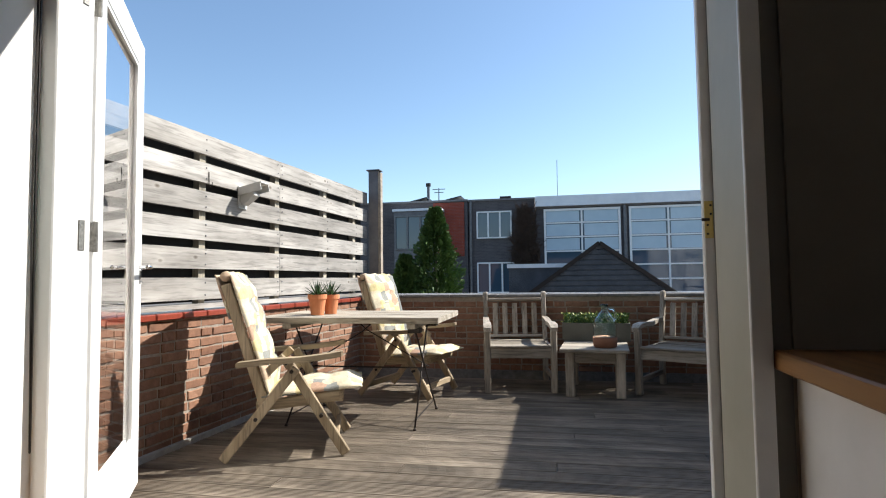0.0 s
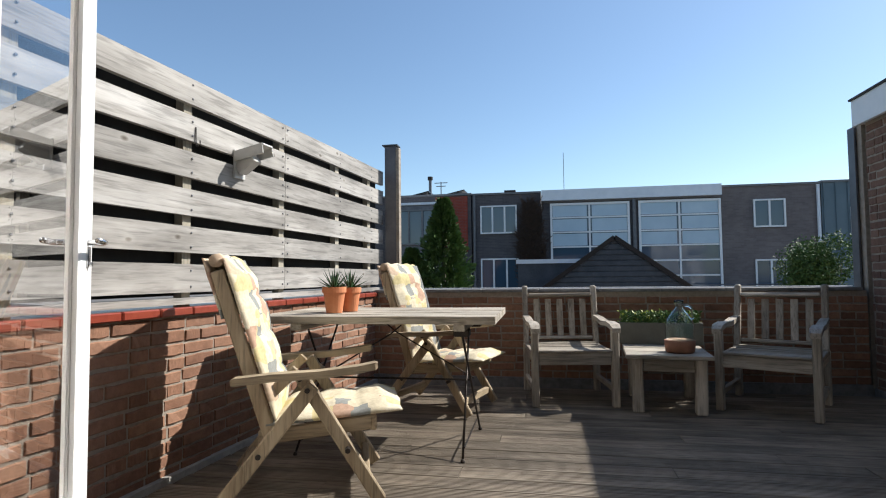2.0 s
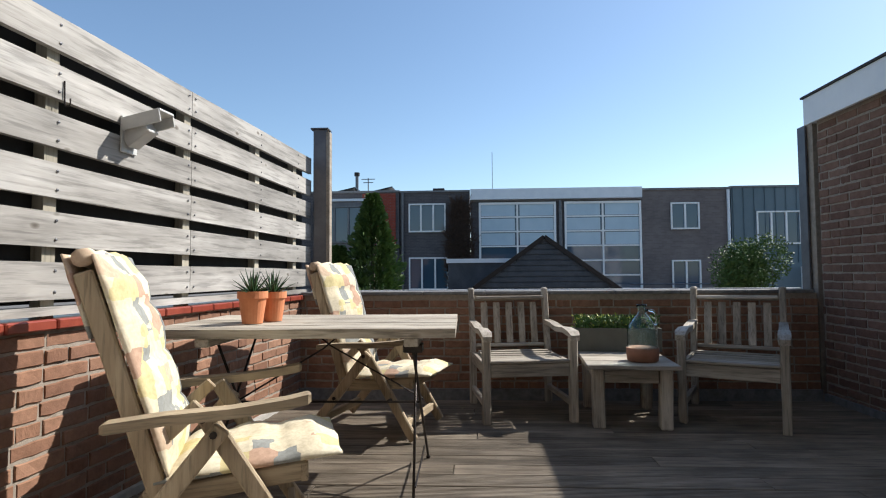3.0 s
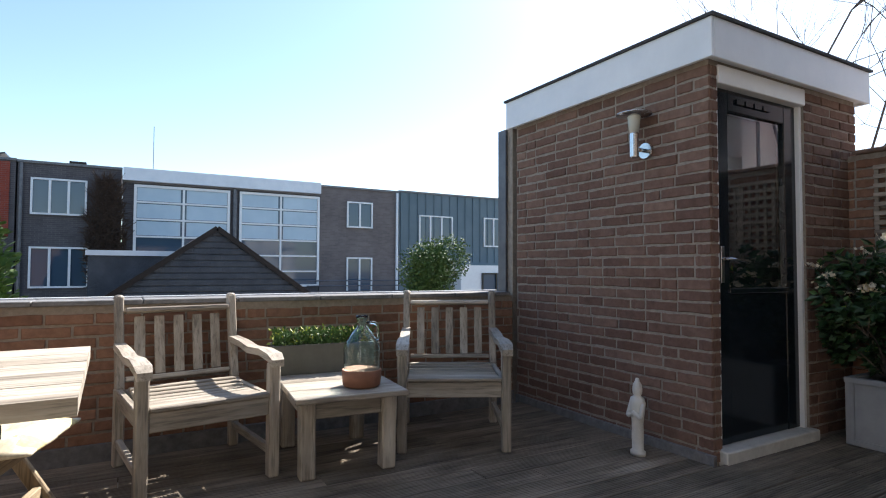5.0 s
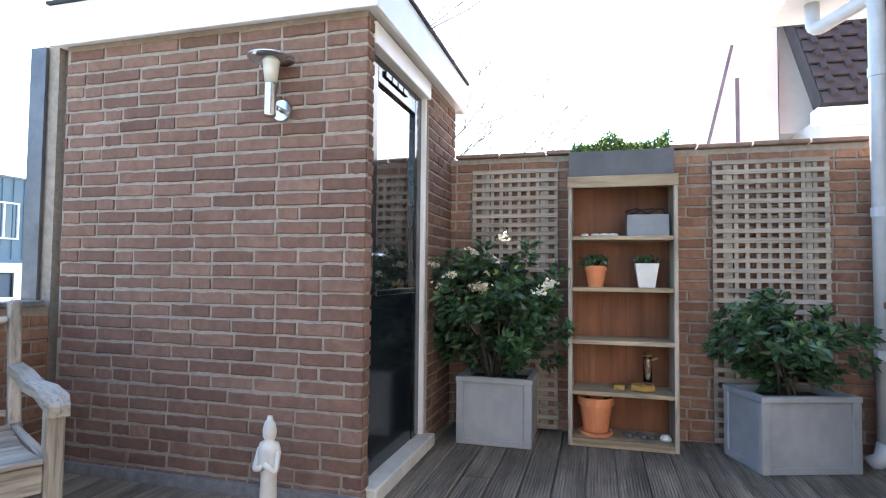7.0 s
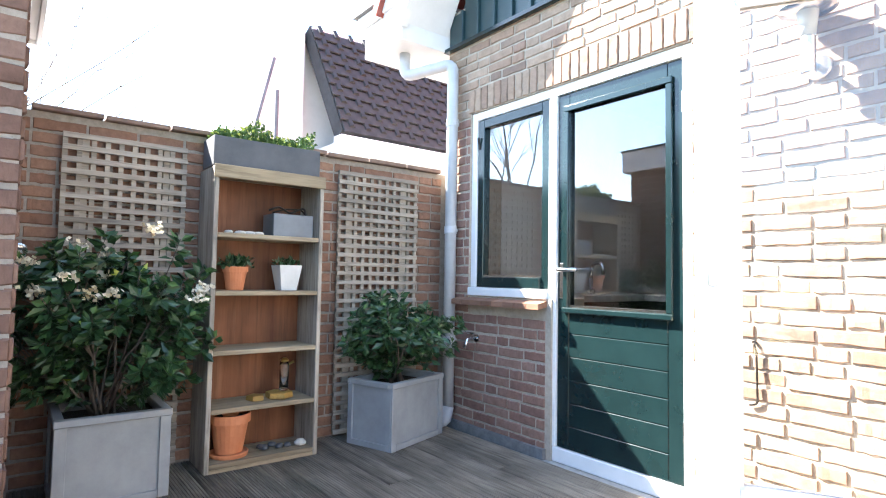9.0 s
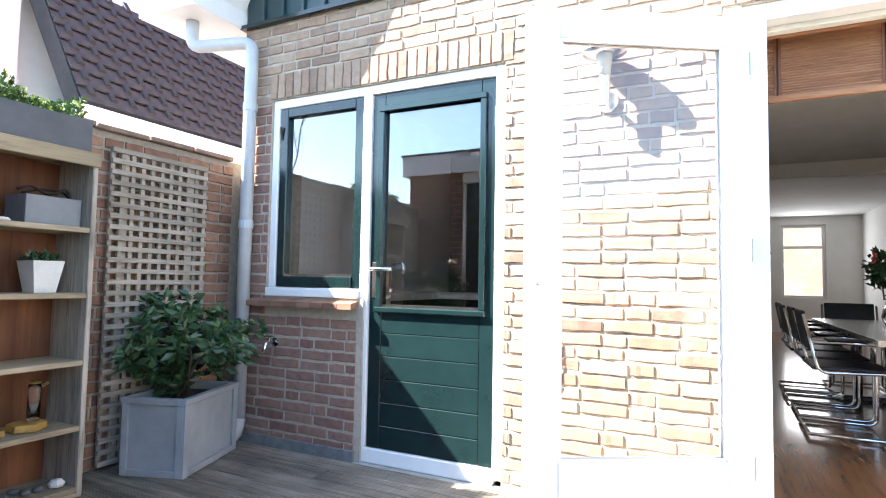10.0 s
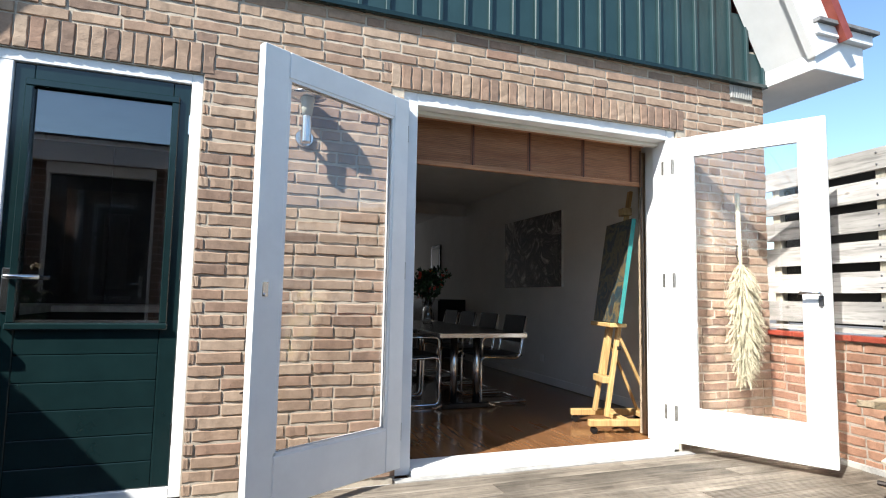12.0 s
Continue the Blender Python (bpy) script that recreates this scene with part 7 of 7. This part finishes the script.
# neighbour's roof beyond the boundary wall
nb = thing("neighbour_house", Matrix.Identity(4), "white neighbouring house with a steep dark tiled roof", "house")
bm = B()
ya, yb = 1.24, -6.0
v = [bm.verts.new(p) for p in ((7.0, ya, 2.88), (7.0, yb, 2.88), (7.8, yb, 4.49), (7.8, ya + 0.14, 4.49), (7.2, ya, 2.78), (7.2, yb, 2.78), (8.0, yb, 4.39), (8.0, ya + 0.14, 4.39))]
for f in ((0, 1, 2, 3), (7, 6, 5, 4), (0, 4, 5, 1), (1, 5, 6, 2), (2, 6, 7, 3), (3, 7, 4, 0)):
    bm.faces.new([v[i] for i in f])
NTILE = mottled("brown_roof_tile", (0.028, 0.028, 0.028), (0.06, 0.059, 0.058), 5, 0.8, strength=0.3)
part("roof_base", bm, NTILE, nb)
tm = B()
for i in range(1):
    tube(tm, [(-0.17 / 2, 0, 0.012), (0.17 / 2, 0, 0.0)], 0.05, 6)
    box(tm, -0.17, 0.0, -0.12, 0.12, 0.0, 0.02)
finish(tm)
tme = bpy.data.meshes.new("roof_tile")
tm.to_mesh(tme)
tm.free()
tme.materials.append(NTILE)
sl = Vector((0.8, 0, 1.61)).normalized()
for r in range(9):
    for c in range(18):
        y = ya - 0.12 - c * 0.24 + r * 0.016
        p = Vector((6.99, y, 2.89)) + sl * (0.1 + r * 0.2)
        ob = new("roof_tile", tme)
        ob.parent = nb
        ob.matrix_basis = Matrix.Translation(p) @ Matrix.Rotation(-math.atan2(1.61, 0.8) + 0.12, 4, "Y") @ Matrix.Rotation(0.0, 4, "X")
part("wall", box(B(), 7.3, 12, yb, ya - 0.1, GROUND, 2.8), WHITE, nb)
part("gutter", box(B(), 6.85, 7.05, yb, ya + 0.1, 2.62, 2.78), WHITE, nb, bevel=0.01)
part("flat_top", box(B(), 7.75, 12, yb, ya + 0.12, 4.3, 4.46), WHITE, nb)
part("rear_wall", box(B(), 8.1, 12, yb, ya + 0.1, 2.8, 4.3), WHITE, nb)
ex = thing("white_extension", Matrix.Identity(4), "white rendered rooftop extension with pitched side", "house")
bm = B()
v = []
for x in (7.85, 10.5):
    v.append([bm.verts.new((x, y, z)) for y, z in ((1.42, GROUND), (2.55, GROUND), (2.4, 2.7), (2.0, 4.6), (1.42, 4.6))])
bm.faces.new(v[0]); bm.faces.new(v[1][::-1])
for i in range(5):
    bm.faces.new((v[0][i], v[1][i], v[1][(i + 1) % 5], v[0][(i + 1) % 5]))
part("body", bm, WHITE, ex)
part("post", tube(B(), [(7.3, 2.35, 2.4), (7.3, 2.05, 3.7)], 0.02, 6), ZINC, ex)
part("post", tube(B(), [(7.3, 2.0, 2.4), (7.3, 2.0, 3.3)], 0.025, 6), ZINC, ex)
ob = solid("street_houses", box(B(), -14, 12, -19, -18, GROUND, 5.5), wall_tex("street_brick", (0.3, 0.17, 0.11), (0.38, 0.23, 0.15)), "buff brick houses across the street", "house", "structure")


# ---- pieces of walls and floor ----
def brick_mesh(k):
    rng = random.Random(k)
    bm = B()
    rings = []
    xs = (-1, -0.45, 0.1, 0.55, 1)
    edge = [(x, -1) for x in xs] + [(x, 1) for x in reversed(xs)]
    wave = [rng.uniform(-0.003, 0.0022) for _ in edge]
    for y, ix, iz in ((-0.012, 0.0, 0.0), (0.006, 0.0, 0.0), (0.011, 0.014, 0.004)):
        ring = []
        for (sx, sz), w in zip(edge, wave):
            ring.append(bm.verts.new((sx * (0.5 - ix), y + rng.uniform(-0.0022, 0.0022) * (y > 0), sz * (0.0262 - iz + w))))
        rings.append(ring)
    n = len(edge)
    for a, b in zip(rings, rings[1:]):
        for q in range(n):
            bm.faces.new((a[q], a[(q + 1) % n], b[(q + 1) % n], b[q]))
    for q in range(4):
        bm.faces.new((rings[-1][q], rings[-1][q + 1], rings[-1][n - 2 - q], rings[-1][n - 1 - q]))
    finish(bm)
    me = bpy.data.meshes.new("brick")
    bm.to_mesh(me)
    bm.free()
    return me


BRICK_MESHES = [brick_mesh(k) for k in range(10)]
BRICK_SETS = {}


def bricks(parent, m, length, height, material, joined, holes=(), inside=None, pitch=0.0635, limit=300, z0=0.0):
    """Irregular bond of whole and half bricks on a plane: local x along the wall, local y outwards. holes: (x0, x1, z0, z1). inside: (x0, x1, z0, z1) whose bricks become parts."""
    if material.name not in BRICK_SETS:
        BRICK_SETS[material.name] = []
        for me in BRICK_MESHES:
            c = me.copy()
            c.materials.append(material)
            BRICK_SETS[material.name].append(c)
    rng = random.Random(int(length * 1000) + int(height * 77))
    spots = []
    rows = int(height / pitch + 0.35)
    for r in range(rows):
        z = z0 + (r + 0.5) * pitch
        x = -0.11 if r % 2 else 0.0
        x -= rng.uniform(0, 0.03)
        while x < length:
            full = 0.21 if rng.random() < 0.74 else 0.099
            a, b = max(x, 0), min(x + full, length)
            spans = [(a, b)]
            for h0, h1, g0, g1 in holes:
                if z + pitch * 0.45 > g0 and z - pitch * 0.45 < g1:
                    nxt = []
                    for s, e in spans:
                        if e <= h0 or s >= h1:
                            nxt.append((s, e))
                        else:
                            if s < h0:
                                nxt.append((s, h0 - 0.003))
                            if e > h1:
                                nxt.append((h1 + 0.003, e))
                    spans = nxt
            for s, e in spans:
                if e - s > 0.018:
                    spots.append(((s + e) / 2, z, e - s))
            x += full + 0.0115
    count, bm_v, bm_f = 0, [], []
    for cx, z, ln in spots:
        out = -0.006 + rng.uniform(-0.003, 0.003)
        dz = rng.uniform(-0.0025, 0.0025)
        ry = rng.uniform(-0.006, 0.006)
        use = count < limit and (inside is None or (inside[0] <= cx <= inside[1] and inside[2] <= z <= inside[3]))
        local = Matrix.Translation((cx, out, z + dz)) @ Matrix.Rotation(ry, 4, "Y") @ Matrix.Diagonal((ln, 1, 1, 1))
        me = rng.choice(BRICK_SETS[material.name])
        if use:
            ob = new("brick", me)
            ob.parent = parent
            ob.matrix_parent_inverse = parent.matrix_basis.inverted()
            ob.matrix_basis = m @ local
            count += 1
        else:
            base = len(bm_v)
            mm = m @ local
            bm_v += [mm @ v.co for v in me.vertices]
            bm_f += [[base + i for i in p.vertices] for p in me.polygons]
    if bm_v:
        me = bpy.data.meshes.new("brickwork")
        me.from_pydata(bm_v, [], bm_f)
        me.materials.append(joined)
        ob = new("brickwork", me)
        ob.parent = parent
        ob.matrix_parent_inverse = parent.matrix_basis.inverted()
        tagged(ob, kind="stuff")


# facade: local x runs from the west corner to the east, local y faces the terrace
FM = Matrix.Translation((HX0, FY, 0))


def fx(x):
    return x - HX0


bricks(facade, FM, HX1 - HX0, 2.66, BRICK_BUFF, BRICK_BUFF_J,
       holes=[(fx(DOOR_X0), fx(DOOR_X1), -1, DOOR_Z + 0.108), (fx(-1.23), fx(0.9), DOOR_Z + 0.002, DOOR_Z + 0.108), (fx(WIN_X0 + 0.02), fx(KIT_X1), 0.82, KIT_Z + 0.108), (fx(KIT_X0), fx(WIN_X0 + 0.06), -1, KIT_Z + 0.108), (fx(-1.89), fx(-1.67), 2.51, 2.615), (fx(WIN_X0 + 0.06), 9, -1, 2.09)],
       inside=(fx(0.84), fx(3.7), 0.0, 2.1), limit=190)
bricks(facade, FM, HX1 - HX0, 2.1, BRICK_RUSSET, BRICK_RUSSET_J, holes=[(-1, fx(WIN_X0 + 0.06), -1, 3), (fx(WIN_X0 + 0.02), fx(KIT_X1), 0.82, 3)], limit=110)
for name, xa, xb, z in (("soldier_course_doors", -1.23, 0.9, DOOR_Z + 0.055), ("soldier_course_kitchen", KIT_X0 - 0.05, KIT_X1 + 0.04, KIT_Z + 0.055)):
    sc = thing(name, Matrix.Identity(4), "row of upright bricks over the opening", "lintel", kind="structure")
    rng = random.Random(len(name))
    low = z - 0.055
    high = (int((low + 0.108) / 0.0635 - 0.05) + 1) * 0.0635 - 0.005
    x = xa
    while x < xb - 0.03:
        ob = new("brick", rng.choice(BRICK_SETS[BRICK_BUFF.name]))
        ob.parent = sc
        ob.matrix_basis = Matrix.Translation((x + 0.029, FY - 0.004 + rng.uniform(0, 0.005), (low + high) / 2 + 0.002)) @ Matrix.Rotation(math.pi / 2, 4, "Y") @ Matrix.Diagonal((high - low - 0.006, 1, 1.06, 1))
        x += 0.063
# low west wall, far parapet, shed, boundary wall
bricks(wall_west, W_M @ Matrix.Translation((0, 0, 0)) @ Matrix.Rotation(-math.pi / 2, 4, "Z"), W_LEN, 0.765, BRICK_RED, BRICK_RED_J)
bricks(wall_north, PAR_M @ Matrix.Translation((4.03, 0, 0)) @ Matrix.Rotation(math.pi, 4, "Z"), 4.03, 0.795, BRICK_RED, BRICK_RED_J)
SM = Matrix.Translation((SX0, SY0, 0)) @ Matrix.Rotation(math.pi / 2, 4, "Z")
bricks(shed_wall, SM, SY1 - SY0, SZ, BRICK_RED_SHADED, BRICK_RED_SHADED_J, limit=260)
bricks(shed_wall, Matrix.Translation((SX1, SY0, 0)) @ Matrix.Rotation(math.pi, 4, "Z"), SX1 - SX0, SZ, BRICK_RED_SHADED, BRICK_RED_SHADED_J, holes=[(SX1 - 3.28, SX1 - 2.43, -1, 2.1)], limit=40)
bricks(wall_east, Matrix.Translation((BX, FY, 0)) @ Matrix.Rotation(math.pi / 2, 4, "Z"), SY0 - FY, 1.745, BRICK_RED, BRICK_RED_J)

# deck boards with their grooves
deck = thing("floor_deck", Matrix.Identity(4), "weathered grooved timber deck boards", "deck", kind="structure")


def deck_mesh(length, wdt):
    bm = B()
    pts = [(-wdt / 2, -0.026), (-wdt / 2, -0.004)]
    k = 9
    step = (wdt - 0.008) / k
    for i in range(k):
        x = -wdt / 2 + 0.004 + i * step
        pts += [(x, 0.0), (x + step * 0.52, 0.0), (x + step * 0.6, -0.006), (x + step * 0.92, -0.006)]
    pts += [(wdt / 2 - 0.004, 0.0), (wdt / 2, -0.004), (wdt / 2, -0.026)]
    ends = [[bm.verts.new((xx, y, z)) for y, z in pts] for xx in (-length / 2, length / 2)]
    for i in range(len(pts)):
        j = (i + 1) % len(pts)
        bm.faces.new((ends[0][i], ends[0][j], ends[1][j], ends[1][i]))
    bm.faces.new(ends[0][::-1])
    bm.faces.new(ends[1])
    finish(bm)
    me = bpy.data.meshes.new("deck_board")
    bm.to_mesh(me)
    bm.free()
    me.materials.append(DECK)
    return me


rng = random.Random(5)
y, row = FY + 0.105, 0
while y < PAR_Y - 0.1:
    xw = (W_M @ Vector((0.04, y - 6.5, 0))).x
    xe = BX - 0.005 if y < SY0 - 0.08 else SX0 - 0.035
    cuts = [xw, xw + (1.35, 2.3, 0.8, 2.9)[row % 4] + rng.uniform(-0.1, 0.1), xe]
    if xe - cuts[1] > 3.0:
        cuts.insert(2, cuts[1] + 2.4)
    for a, b in zip(cuts, cuts[1:]):
        ob = new("deck_board", deck_mesh(b - a - 0.005, 0.14))
        ob.parent = deck
        ob.matrix_basis = Matrix.Translation(((a + b) / 2, y + 0.07, rng.uniform(-0.0015, 0.0015))) @ Matrix.Rotation(rng.uniform(-0.0007, 0.0007), 4, "Z")
    y += 0.1455
    row += 1
